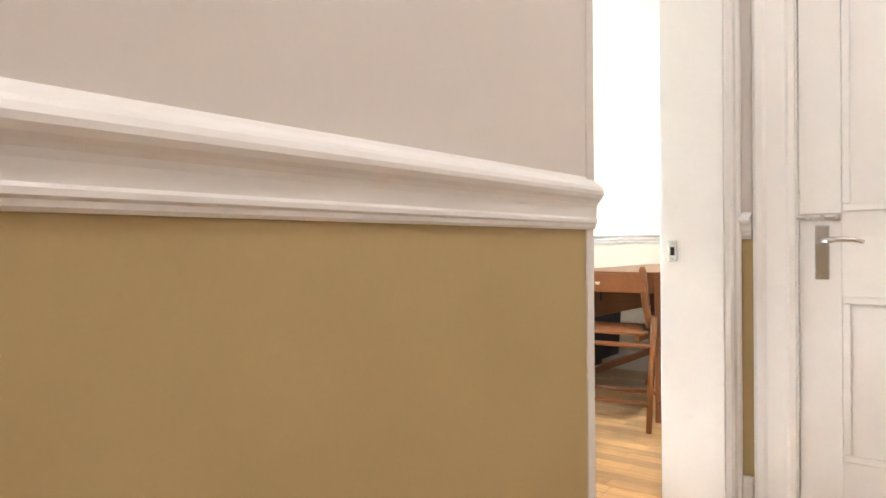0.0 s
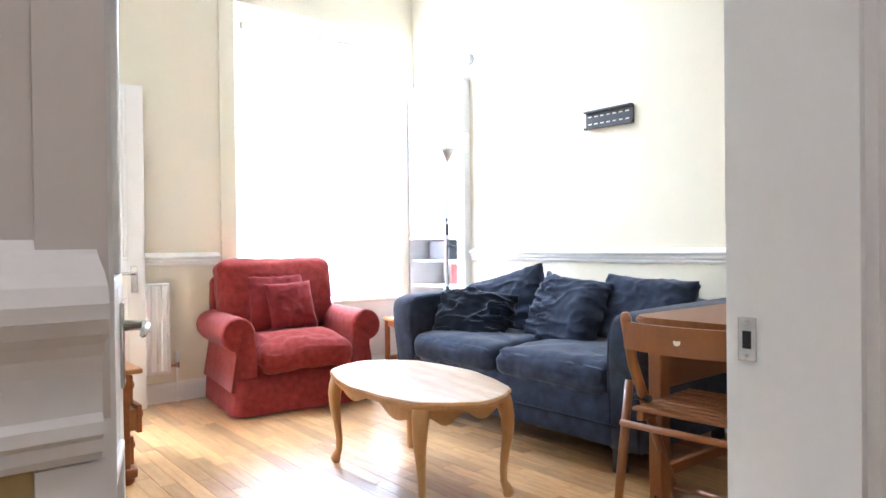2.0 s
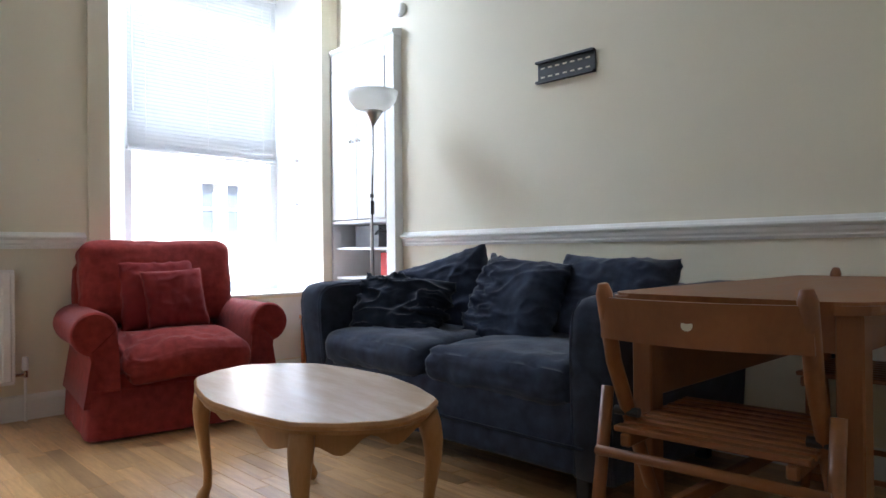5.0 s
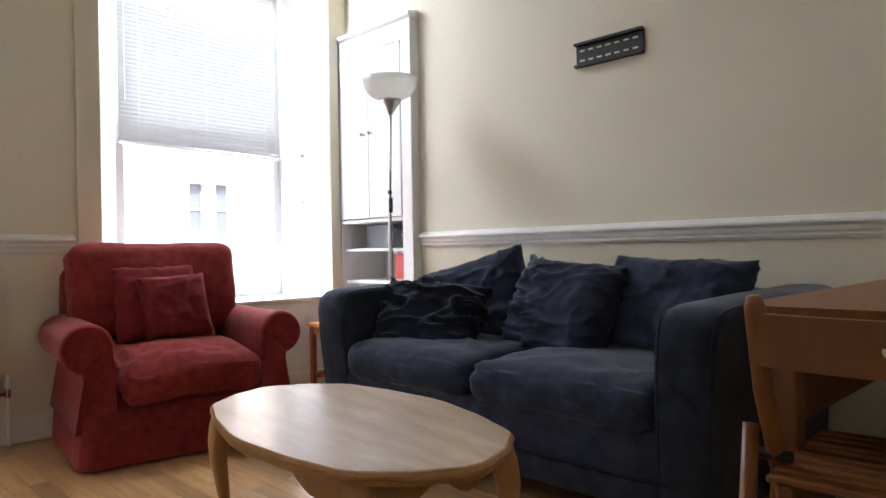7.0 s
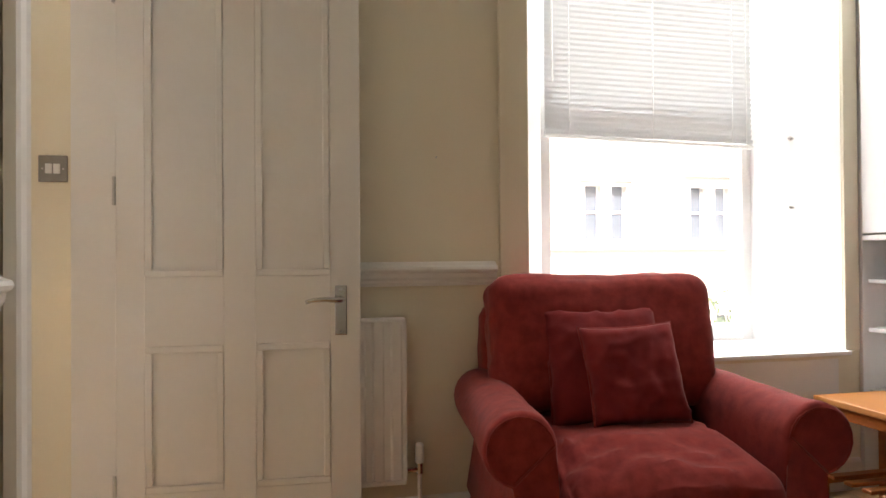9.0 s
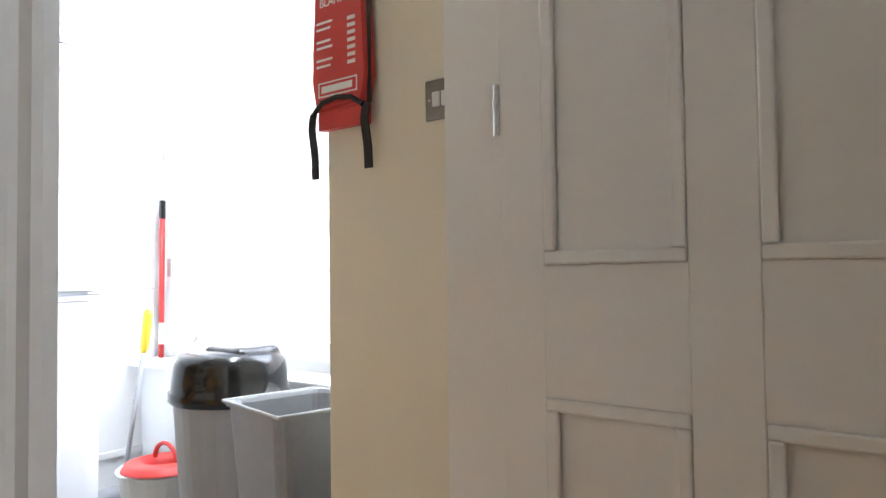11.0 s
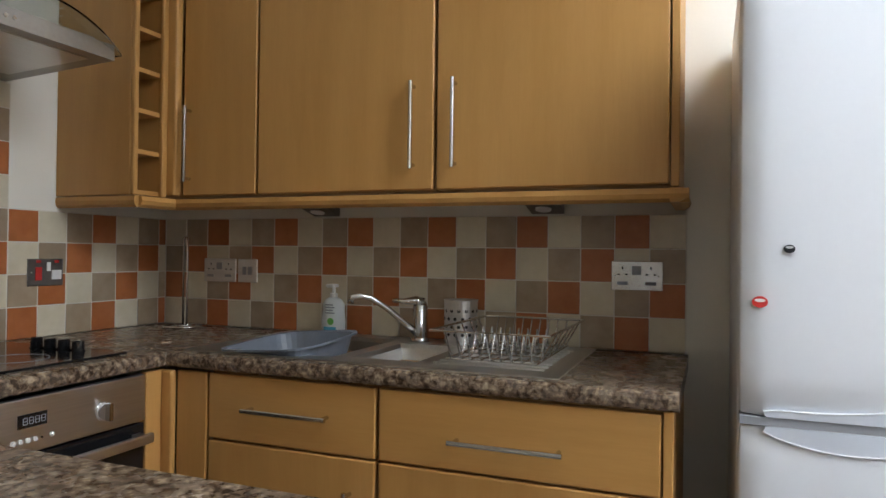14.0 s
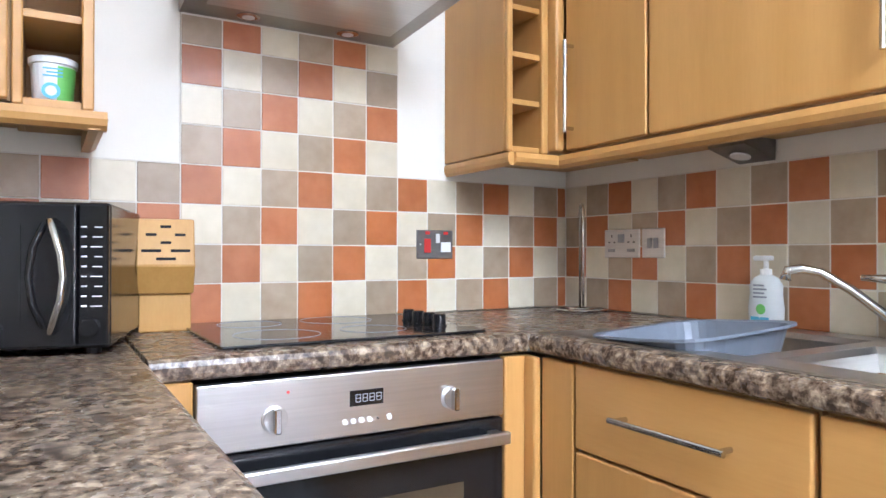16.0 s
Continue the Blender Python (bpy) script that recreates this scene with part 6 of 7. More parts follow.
for i in range(4):
    y = 0.80 + i * 0.052
    part("hob_knob", lathe(BM(), ((0, WZ + 0.007), (0.018, WZ + 0.007), (0.018, WZ + 0.010), (0.0155, WZ + 0.011), (0.0150, WZ + 0.033), (0.012, WZ + 0.036), (0, WZ + 0.036)), -2.018, y, 18), M_BLACKP, hb, "black hob knob")
hh = thing("cooker_hood", "steel chimney cooker hood with a curved glass canopy", "cooker hood", (-1.805, 0.75, 1.67))
HX0, HX1 = -2.09, -1.50
b = BM()
prism(b, [(KY + 0.002, 1.678), (KY + 0.44, 1.70), (KY + 0.44, 1.745), (KY + 0.30, 1.76), (KY + 0.002, 1.76)], "x", HX0, HX1)
# darker metal than the chimney: the underside's shade is put into its colour
part("hood_body", b, M_HOODSHADE, hh)
part("filter", prism(BM(), [(KY + 0.09, 1.6795), (KY + 0.40, 1.695), (KY + 0.40, 1.698), (KY + 0.09, 1.6825)], "x", HX0 + 0.05, HX1 - 0.05), M_STEELH, hh, "steel mesh grease filter")
for x in (-1.93, -1.66):
    li = part("hood_light", lathe(BM(), ((0, 1.6775), (0.022, 1.6775), (0.03, 1.6795), (0.03, 1.683)), x, KY + 0.05, 20), M_CHROME, hh, "round hood spotlight, off")
    part("lens", lathe(BM(), ((0, 1.676), (0.016, 1.6765), (0.016, 1.678)), x, KY + 0.05, 16), M_WPLAST, li)
b = BM()
rows = []
for i in range(21):
    u = i / 20 * 2 - 1
    x = -1.795 + u * 0.31
    z = 1.775 - 0.06 * u * u
    yf = KY + 0.52 - 0.07 * u * u
    rows.append([b.verts.new(p) for p in ((x, KY + 0.004, z), (x, yf, z), (x, yf, z + 0.006), (x, KY + 0.004, z + 0.006))])
for r0, r1 in zip(rows, rows[1:]):
    for k in range(4):
        b.faces.new((r0[k], r0[(k + 1) % 4], r1[(k + 1) % 4], r1[k]))
b.faces.new(rows[0])
b.faces.new(rows[-1][::-1])
part("glass_canopy", b, M_HOODGL, hh, "curved clear glass canopy", smooth=False)
for i in range(5):
    part("button", tube(BM(), [(-1.80 + i * 0.022, KY + 0.44, 1.723), (-1.80 + i * 0.022, KY + 0.443, 1.723)], 0.005, 10), M_CHROME, hh)
part("chimney", bxs((-1.92, -1.68, KY + 0.002, KY + 0.25, 1.79, 2.9), bev=0.002), M_STEEL, hh, "steel chimney duct")

# ---- worktop things by the cooker ----
mw = thing("microwave", "black microwave oven with a bar handle", "microwave", m=pose(-1.13, 0.80, WZ, 0, 0, -14))
part("casing", bxs((-0.235, 0.235, -0.17, 0.17, 0.012, 0.265), bev=0.006, seg=2), M_BLACKP, mw)
md = part("door", bxs((-0.184, 0.233, 0.171, 0.186, 0.016, 0.262), bev=0.004, seg=2), M_OVENGL, mw, "black glass door")
part("door_window", bxs((-0.10, 0.215, 0.1865, 0.1875, 0.05, 0.225)), M_BLACKP, md, "dark mesh window")
part("door_handle", tube(BM(), [(-0.150, 0.186, 0.045), (-0.150, 0.212, 0.047), (-0.157, 0.224, 0.06), (-0.170, 0.230, 0.10), (-0.174, 0.231, 0.138), (-0.170, 0.230, 0.176), (-0.157, 0.224, 0.216), (-0.150, 0.212, 0.229), (-0.150, 0.186, 0.231)], 0.0062, 12), M_CHROME, md, "bowed bar handle", smooth=True)
part("handle_recess", tube(BM(), [(-0.135, 0.187, 0.05), (-0.118, 0.188, 0.09), (-0.112, 0.188, 0.138), (-0.118, 0.188, 0.186), (-0.135, 0.187, 0.226)], 0.006, 8), M_BLACKP, md, "bowed black trim beside the handle", smooth=True)
cpn = part("control_panel", bxs((-0.234, -0.186, 0.171, 0.184, 0.016, 0.262), bev=0.003), M_BLACKP, mw)
b = BM()
for i in range(9):
    box(b, -0.224, -0.206 - 0.003 * (i % 3), 0.1842, 0.185, 0.085 + i * 0.017, 0.0868 + i * 0.017)
    box(b, -0.2, -0.191, 0.1842, 0.185, 0.085 + i * 0.017, 0.0875 + i * 0.017)
part("printed_marks", b, M_WINK, cpn, "rows of small white print")
part("dial", tube(BM(), [(-0.205, 0.184, 0.05), (-0.205, 0.198, 0.05)], [0.017, 0.015], 18), M_BLACKP, cpn)
for x in (-0.2, 0.2):
    for y in (-0.13, 0.13):
        part("foot", tube(BM(), [(x, y, 0.0), (x, y, 0.012)], 0.014, 10), M_BLACKM, mw)
kb = thing("knife_block", "light wood knife block, empty slots, on the worktop", "knife block", m=pose(-1.455, 0.66, WZ, 0, 0, -6))
part("base_block", bxs((-0.055, 0.055, -0.045, 0.045, 0, 0.085), bev=0.003), M_KNIFEB, kb)
b = BM()
prism(b, [(-0.055, 0.086), (0.055, 0.086), (0.095, 0.15), (0.055, 0.255), (-0.075, 0.205), (-0.05, 0.12)], "x", -0.06, 0.06)
bmesh.ops.bevel(b, geom=list(b.edges), offset=0.003, segments=1, affect="EDGES")
bb = part("slot_block", b, M_KNIFEB, kb)
nrm = Vector((0, 0.105, 0.04)).normalized()
for i in range(5):
    u = 0.14 + i * 0.17
    p = Vector((0, 0.095, 0.15)).lerp(Vector((0, 0.055, 0.255)), u)
    w = 0.022 if i > 1 else 0.04
    for xo in ((-0.03, 0.03) if i % 2 else (0.0,)):
        part("slot", bxs((xo - w / 2, xo + w / 2, p.y - 0.003, p.y + 0.0015, p.z - 0.003, p.z + 0.003)), M_DARK, bb, "dark knife slot")

# ---- sockets and switches ----


def plate(name, label, cx, cz, w, h, face, mat, rockers, category="socket", sockets=()):
    """face: 'W' stands on the sink wall facing +x, 'S' on the cooker wall facing +y, 'N' on the window wall facing -y."""
    def pt(u, d, z):
        return {"W": (KX + 0.006 + d, cx + u, z), "S": (cx - u, KY + 0.006 + d, z), "N": (cx + u, YK - d, z)}[face]
    t = thing(name, label, category, pt(0, 0, cz))

    def slab(nm, u0, u1, d0, d1, z0, z1, m2, par, lab="", bev=0.001):
        p, q = pt(u0, d0, z0), pt(u1, d1, z1)
        lo, hi = [min(a, b_) for a, b_ in zip(p, q)], [max(a, b_) for a, b_ in zip(p, q)]
        return part(nm, bxs((lo[0], hi[0], lo[1], hi[1], lo[2], hi[2]), bev=bev), m2, par, lab)
    pl = slab("plate", -w / 2, w / 2, 0, 0.007, cz - h / 2, cz + h / 2, mat, t, bev=0.002)
    for u, dz, ww, hh2, m2 in rockers:
        slab("rocker", u - ww / 2, u + ww / 2, 0.007, 0.011, cz + dz - hh2 / 2, cz + dz + hh2 / 2, m2, pl)
    for u, dz in sockets:
        for du, ddz, a, c in ((0, 0.011, 0.004, 0.008), (-0.011, -0.008, 0.007, 0.004), (0.011, -0.008, 0.007, 0.004)):
            slab("pin_hole", u + du - a / 2, u + du + a / 2, 0.007, 0.0078, cz + dz + ddz - c / 2, cz + dz + ddz + c / 2, M_DARK, pl, bev=0)
    for s_ in (-1, 1):
        slab("screw", s_ * (w / 2 - 0.012) - 0.0025, s_ * (w / 2 - 0.012) + 0.0025, 0.007, 0.0078, cz - 0.0025, cz + 0.0025, M_STEEL, pl, bev=0)
    return t


plate("double_socket", "steel double wall socket with white inserts on the tiles", 2.324, 1.121, 0.146, 0.086, "W", M_CHROME, ((0, 0.016, 0.026, 0.026, M_GREYP), (-0.04, -0.022, 0.03, 0.010, M_GREYP), (0.04, -0.022, 0.03, 0.010, M_GREYP)), sockets=((-0.04, 0.012), (0.04, 0.012)))
plate("triple_switch", "steel socket plate by the corner", 0.822, 1.109, 0.146, 0.086, "W", M_STEEL, ((0, 0.016, 0.026, 0.026, M_GREYP), (-0.04, -0.02, 0.03, 0.010, M_GREYP), (0.04, -0.02, 0.03, 0.010, M_GREYP)), sockets=((-0.04, 0.012), (0.04, 0.012)))
plate("switch_plate", "steel double switch beside the socket", 0.947, 1.109, 0.086, 0.086, "W", M_STEEL, ((-0.012, 0, 0.016, 0.03, M_GREYP), (0.012, 0, 0.016, 0.03, M_GREYP)), "switch")
ck = plate("cooker_switch", "steel cooker switch plate, red rocker and white socket", -2.229, 1.105, 0.124, 0.086, "S", M_PEWTER, ((-0.027, -0.004, 0.022, 0.042, M_REDP), (-0.027, 0.034, 0.015, 0.009, M_REDP), (0.008, 0.018, 0.013, 0.028, M_WPLAST), (0.036, -0.008, 0.034, 0.03, M_WPLAST), (0.036, 0.034, 0.015, 0.009, M_REDP)), sockets=((0.036, -0.006),))
plate("light_switch", "brushed steel double light switch with white rockers", -0.535, 1.285, 0.086, 0.086, "N", M_PEWTER, ((-0.012, 0, 0.02, 0.032, M_WPLAST), (0.012, 0, 0.02, 0.032, M_WPLAST)), "light switch")

# ---- fridge ----
fr = thing("fridge_freezer", "tall white fridge freezer with two doors", "fridge freezer", (-2.42, 2.85, 0))
FX0, FX1, FY0, FY1 = -2.73, -2.125, 2.575, 3.125
part("cabinet", bxs((FX0, FX1 - 0.05, FY0, FY1, 0.02, 1.765), bev=0.006, seg=2), M_FRIDGE, fr)
part("top_trim", bxs((FX1 - 0.05, FX1 - 0.008, FY0 + 0.002, FY1 - 0.002, 1.735, 1.772), bev=0.006, seg=2), M_FRIDGE, fr)
part("top_line", bxs((FX1 - 0.0085, FX1 - 0.006, FY0 + 0.003, FY1 - 0.003, 1.735, 1.738)), M_GREYP, fr)
part("maker_badge", bxs((FX1 - 0.0082, FX1 - 0.0065, 2.83, 2.89, 1.748, 1.756)), M_INK, fr, "tiny grey badge")
up = part("fridge_door", rbox(BM(), (FX1 - 0.024, 2.85, 1.303), (0.024, 0.274, 0.431), 0.016, 8), M_FRIDGE, fr, "white upper door", smooth=True)
lo = part("freezer_door", rbox(BM(), (FX1 - 0.024, 2.85, 0.455), (0.024, 0.274, 0.403), 0.016, 8), M_FRIDGE, fr, "white lower door", smooth=True)
part("door_gap", bxs((FX1 - 0.045, FX1 + 0.001, FY0 + 0.004, FY1 - 0.004, 0.857, 0.873)), M_GREYP, fr, "grey door seal")
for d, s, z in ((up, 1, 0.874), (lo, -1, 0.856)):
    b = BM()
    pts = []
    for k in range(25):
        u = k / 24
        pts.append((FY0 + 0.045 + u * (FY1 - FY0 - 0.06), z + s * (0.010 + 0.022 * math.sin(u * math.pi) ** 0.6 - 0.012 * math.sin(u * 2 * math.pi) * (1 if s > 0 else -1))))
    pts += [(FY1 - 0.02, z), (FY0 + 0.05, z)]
    # greyer than the doors: the shade of the recess is put into its colour
    part("grip_scoop", prism(b, pts, "x", FX1 - 0.004, FX1 + 0.0035), M_GRIPSHADE, d, "wavy moulded grip, its recess shade in the colour")
    part("grip_edge", tube(BM(), [(FX1 + 0.003, p[0], p[1]) for p in pts[:25]], 0.002, 6), M_FRIDGE, d)
part("hinge", bxs((FX1 - 0.02, FX1 + 0.004, FY1 - 0.05, FY1 - 0.005, 0.861, 0.871), bev=0.002), M_STEEL, fr, "steel middle hinge")
for x in (FX0 + 0.05, FX1 - 0.08):
    for y in (FY0 + 0.05, FY1 - 0.05):
        part("foot", tube(BM(), [(x, y, 0), (x, y, 0.02)], 0.016, 10), M_BLACKM, fr)
for lab, y, z, mats in (("green and white oval fridge magnet", 2.884, 1.345, (M_GREENP, M_WPLAST)), ("small dark figure-shaped fridge magnet", 2.663, 1.195, (M_BLACKM, M_WPLAST)), ("round red and white fridge magnet", 2.613, 1.093, (M_REDP, M_WPLAST))):
    t = thing("fridge_magnet", lab, "magnet", (FX1, y, z), group="fridge magnets")
    r = 0.010 if "small" in lab else 0.014
    part("disc", turned(((0, 0), (r, 0), (r, 0.003), (0, 0.003)), pose(FX1 + 0.0005, y, z, 0, 90, 0) @ Matrix.Diagonal((0.8, 1, 1, 1)), 18), mats[0], t)
    part("print", turned(((0, 0), (r * 0.7, 0), (r * 0.7, 0.001), (0, 0.001)), pose(FX1 + 0.0035, y, z + 0.003, 0, 90, 0) @ Matrix.Diagonal((0.35, 1, 1, 1)), 14), mats[1], t)

# ---- kitchen window ----
kw = thing("window_2", "white kitchen sash window with a bottom-hung light", "window", (-1.67, 3.66, 0.55), kind="structure")
part("window_sill", bxs((-2.60, -0.882, 3.47, 3.64, 0.532, 0.56), bev=0.005, seg=2), M_SHUT, kw, "white painted window sill")
part("apron", bxs((-2.60, -0.882, 3.535, 3.549, 0.02, 0.531), bev=0.001), M_SHUT, kw)
b = bxs((-2.60, -2.495, 3.63, 3.75, 0.56, 2.85), (-0.95, -0.882, 3.63, 3.75, 0.56, 2.85), (-2.495, -0.95, 3.63, 3.75, 2.79, 2.85), (-2.495, -0.95, 3.64, 3.75, 0.56, 0.60), bev=0.003)
part("window_frame", b, M_SHUT, kw)
b = bxs((-2.49, -2.425, 3.625, 3.675, 0.60, 1.83), (-1.02, -0.955, 3.625, 3.675, 0.60, 1.83), (-2.425, -1.02, 3.625, 3.675, 0.60, 0.675), (-2.425, -1.02, 3.625, 3.675, 1.765, 1.83), bev=0.004)
part("lower_sash_frame", b, M_SHUT, kw)
part("glazing_bar", bxs((-1.832, -1.80, 3.632, 3.668, 0.675, 1.765), bev=0.004), M_SHUT, kw)
b = bxs((-2.49, -2.425, 3.69, 3.735, 1.80, 2.79), (-1.02, -0.955, 3.69, 3.735, 1.80, 2.79), (-2.425, -1.02, 3.69, 3.735, 1.80, 1.86), (-2.425, -1.02, 3.69, 3.735, 2.73, 2.79), bev=0.004)
part("upper_sash_frame", b, M_SHUT, kw)
for x0, x1 in ((-2.425, -1.832), (-1.80, -0.93)):
    g = part("pane", bxs((x0, x1, 3.648, 3.652, 0.675, 1.765)), M_GLASSK, kw, "clear glass pane")
    g.visible_shadow = False
g = part("pane", bxs((-2.425, -1.02, 3.71, 3.714, 1.86, 2.73)), M_GLASSK, kw, "clear glass pane")
g.visible_shadow = False
for z in (0.92, 1.66):
    part("sash_hinge", bxs((-2.512, -2.478, 3.612, 3.626, z, z + 0.08), bev=0.002), M_STEEL, kw, "steel sash hinge")
part("catch", tube(BM(), [(-2.30, 3.62, 0.65), (-2.30, 3.60, 0.655)], [0.012, 0.02], 12), M_CHROME, kw, "round window catch")
rv = part("left_reveal", bxs((-2.599, -2.585, 3.175, 3.629, 0.02, 2.849)), M_SHUT, kw, "white panelled shutter beside the window")
b = BM()
panel_mould(b, "x", 3.24, 3.59, 1.0, 1.83, -2.585, 1, 0.03, 0.014)
panel_mould(b, "x", 3.24, 3.59, 0.15, 0.9, -2.585, 1, 0.03, 0.014)
panel_mould(b, "x", 3.24, 3.59, 1.93, 2.75, -2.585, 1, 0.03, 0.014)
part("panel_moulding", b, M_SHUT, rv)
part("reveal_casing", bxs((-2.584, -2.566, 3.612, 3.629, 0.57, 2.849), bev=0.004), M_SHUT, rv)

# ---- floor things under the kitchen window ----
mp = thing("mop_pole", "red mop pole with a black grip standing on the window sill", "mop", (-2.5200, 3.59, 0.56))
part("pole", tube(BM(), [(-2.5200, 3.59, 0.561), (-2.5260, 3.598, 1.18)], 0.012, 10), M_REDP, mp, smooth=True)
part("grip", tube(BM(), [(-2.5260, 3.598, 1.18), (-2.5270, 3.599, 1.262)], 0.0135, 10), M_BLACKP, mp, "black rubber grip")
part("white_band", tube(BM(), [(-2.5205, 3.5905, 0.62), (-2.5215, 3.592, 0.715)], 0.0128, 10), M_WPLAST, mp, "white sleeve")
br = thing("brush_handle", "grey long-handled brush with a yellow grip", "brush", (-2.3, 3.35, 0))
part("handle", tube(BM(), [(-2.36, 3.30, 0.03), (-2.30, 3.36, 0.62)], 0.009, 8), M_GREYP, br, smooth=True)
part("grip", tube(BM(), [(-2.30, 3.36, 0.62), (-2.297, 3.363, 0.64), (-2.287, 3.373, 0.77), (-2.285, 3.375, 0.79)], [0.01, 0.016, 0.019, 0.014], 10), M_YEL, br, "yellow plastic grip", smooth=True)
part("dustpan", rbox(BM(), (-2.37, 3.29, 0.05), (0.05, 0.11, 0.045), 0.02, 5), M_GREYP, br, "grey dustpan head", smooth=True)
br.location.x += 0.04
bk = thing("mop_bucket", "white mop bucket with a red wringer", "bucket", (-2.03, 3.33, 0))
part("bucket", lathe(BM(), ((0, 0), (0.115, 0), (0.15, 0.22), (0.158, 0.225), (0.152, 0.23), (0.142, 0.22), (0.108, 0.008), (0, 0.008)), -2.02, 3.30, 28), M_WPLAST, bk, smooth=False)
part("wringer", lathe(BM(), ((0.152, 0.232), (0.14, 0.25), (0.09, 0.262), (0.06, 0.235), (0.05, 0.14), (0.0, 0.13)), -2.0, 3.30, 24), M_REDP, bk, "red wringer cone", smooth=True)
part("wringer_handle", tube(BM(), [(-2.0 + 0.07 * math.cos(a / 10 * math.pi), 3.30, 0.255 + 0.06 * math.sin(a / 10 * math.pi)) for a in range(11)], 0.008, 8), M_REDP, bk, smooth=True)
BX, BY = -1.575, 3.272
bn = thing("kitchen_bin", "grey round bin with a glossy black swing lid", "bin", (BX, BY, 0))
part("bin_body", lathe(BM(), ((0, 0.0), (0.135, 0.0), (0.14, 0.02), (0.175, 0.535), (0, 0.535)), BX, BY, 36), M_SILVP, bn, smooth=False)
li = part("lid", lathe(BM(), ((0.18, 0.52), (0.19, 0.53), (0.19, 0.555), (0.183, 0.56), (0.181, 0.60), (0.174, 0.645), (0.158, 0.668), (0.12, 0.678), (0, 0.682)), BX, BY, 40), M_BLACKP, bn, "glossy black domed lid", smooth=True)
part("swing_flap", rbox(BM(), (BX + 0.02, BY + 0.03, 0.668), (0.10, 0.085, 0.024), 0.023, 9), M_BLACKP, li, "black swing flap", smooth=True)
gb = thing("waste_bin", "open square grey plastic waste bin", "waste bin", (-1.1, 3.1, 0))
m = pose(-1.09, 3.153, 0, 0, 0, -12) @ Matrix.Diagonal((1.09, 1.09, 0.945, 1))
b = BM()
lay = []
for hw, z in ((0.10, 0.0), (0.138, 0.605), (0.146, 0.607), (0.146, 0.617), (0.134, 0.617), (0.129, 0.605), (0.095, 0.01)):
    pts = []
    for k in range(4):
        cx, cy = ((1, 1), (-1, 1), (-1, -1), (1, -1))[k]
        for j in range(4):
            a = radians(k * 90 + j * 30)
            pts.append(b.verts.new(m @ Vector((cx * (hw - 0.03) + 0.03 * math.cos(a), cy * (hw - 0.03) + 0.03 * math.sin(a), z))))
    lay.append(pts)
for a0, a1 in zip(lay, lay[1:]):
    for k in range(16):
        b.faces.new((a0[k], a0[(k + 1) % 16], a1[(k + 1) % 16], a1[k]))
b.faces.new(lay[0])
b.faces.new(lay[-1])
part("bin_body", b, M_GREYP, gb)
edge = [m @ Vector((sx * 0.143, sy * 0.143, 0.617)) for sx, sy in ((1, 1), (0, 1), (-1, 1), (-1, 0), (-1, -1), (0, -1), (1, -1), (1, 0), (1, 1))]
part("rim", tube(BM(), edge, 0.005, 8), M_SILVP, gb, "pale rolled rim")

# ---- fire blanket ----
fb = thing("fire_blanket", "red fire blanket pouch with black straps on a hook", "fire blanket", (-0.77, YK - 0.02, 1.26))
b = BM()
prism(b, [(-0.845, 1.275), (-0.695, 1.275), (-0.69, 1.34), (-0.695, 1.60), (-0.845, 1.60), (-0.85, 1.34)], "y", YK - 0.042, YK - 0.004)
bmesh.ops.bevel(b, geom=list(b.edges), offset=0.008, segments=2, affect="EDGES")
po = part("pouch", b, M_REDCLOTH, fb)
part("bottom_flap", prism(BM(), [(-0.843, 1.235), (-0.697, 1.235), (-0.696, 1.277), (-0.844, 1.277)], "y", YK - 0.03, YK - 0.012), M_REDCLOTH, fb, "red lower flap")
b = BM()
for x in (-0.848, -0.692):
    tube(b, [(x, YK - 0.024, 1.28), (x, YK - 0.024, 1.60)], 0.006, 6)
tube(b, [(-0.846, YK - 0.043, 1.272), (-0.815, YK - 0.046, 1.292), (-0.77, YK - 0.047, 1.298), (-0.725, YK - 0.046, 1.292), (-0.694, YK - 0.043, 1.272)], 0.006, 6)
part("black_trim", b, M_BLKCLOTH, fb, "black fabric edging")
for x, z1 in ((-0.852, 1.125), (-0.688, 1.135)):
    b = BM()
    pts = [(x, 1.275), (x - 0.006, 1.24), (x + 0.004, 1.18), (x + 0.006, z1)]
    prev = None
    for k, (px, pz) in enumerate(pts):
        cur = [b.verts.new((px + dx, YK - 0.038 + dy, pz)) for dx, dy in ((-0.011, -0.002), (0.011, -0.002), (0.011, 0.002), (-0.011, 0.002))]
        if prev:
            for q in range(4):
                b.faces.new((prev[q], prev[(q + 1) % 4], cur[(q + 1) % 4], cur[q]))
        else:
            b.faces.new(cur)
        prev = cur
    b.faces.new(prev[::-1])
    part("pull_strap", b, M_BLKCLOTH, fb, "black hanging pull strap")


def words(name, body, size, loc, rot, mat, parent, label):
    cv = bpy.data.curves.new(name, "FONT")
    cv.body, cv.size, cv.extrude, cv.align_x = body, size, 0.0004, "CENTER"
    tmp = bpy.data.objects.new(name, cv)
    dg = bpy.context.evaluated_depsgraph_get()
    scene.collection.objects.link(tmp)
    dg.update()
    me = bpy.data.meshes.new_from_object(tmp.evaluated_get(dg))
    bpy.data.objects.remove(tmp)
    me.transform(pose(*loc, *rot))
    me.materials.clear()
    me.materials.append(mat)
    top = parent
    while top.parent:
        top = top.parent
    me.transform(Matrix.Translation(-BASE[top.name]))
    ob = new(name, me)
    ob.parent = parent
    return tagged(ob, label)


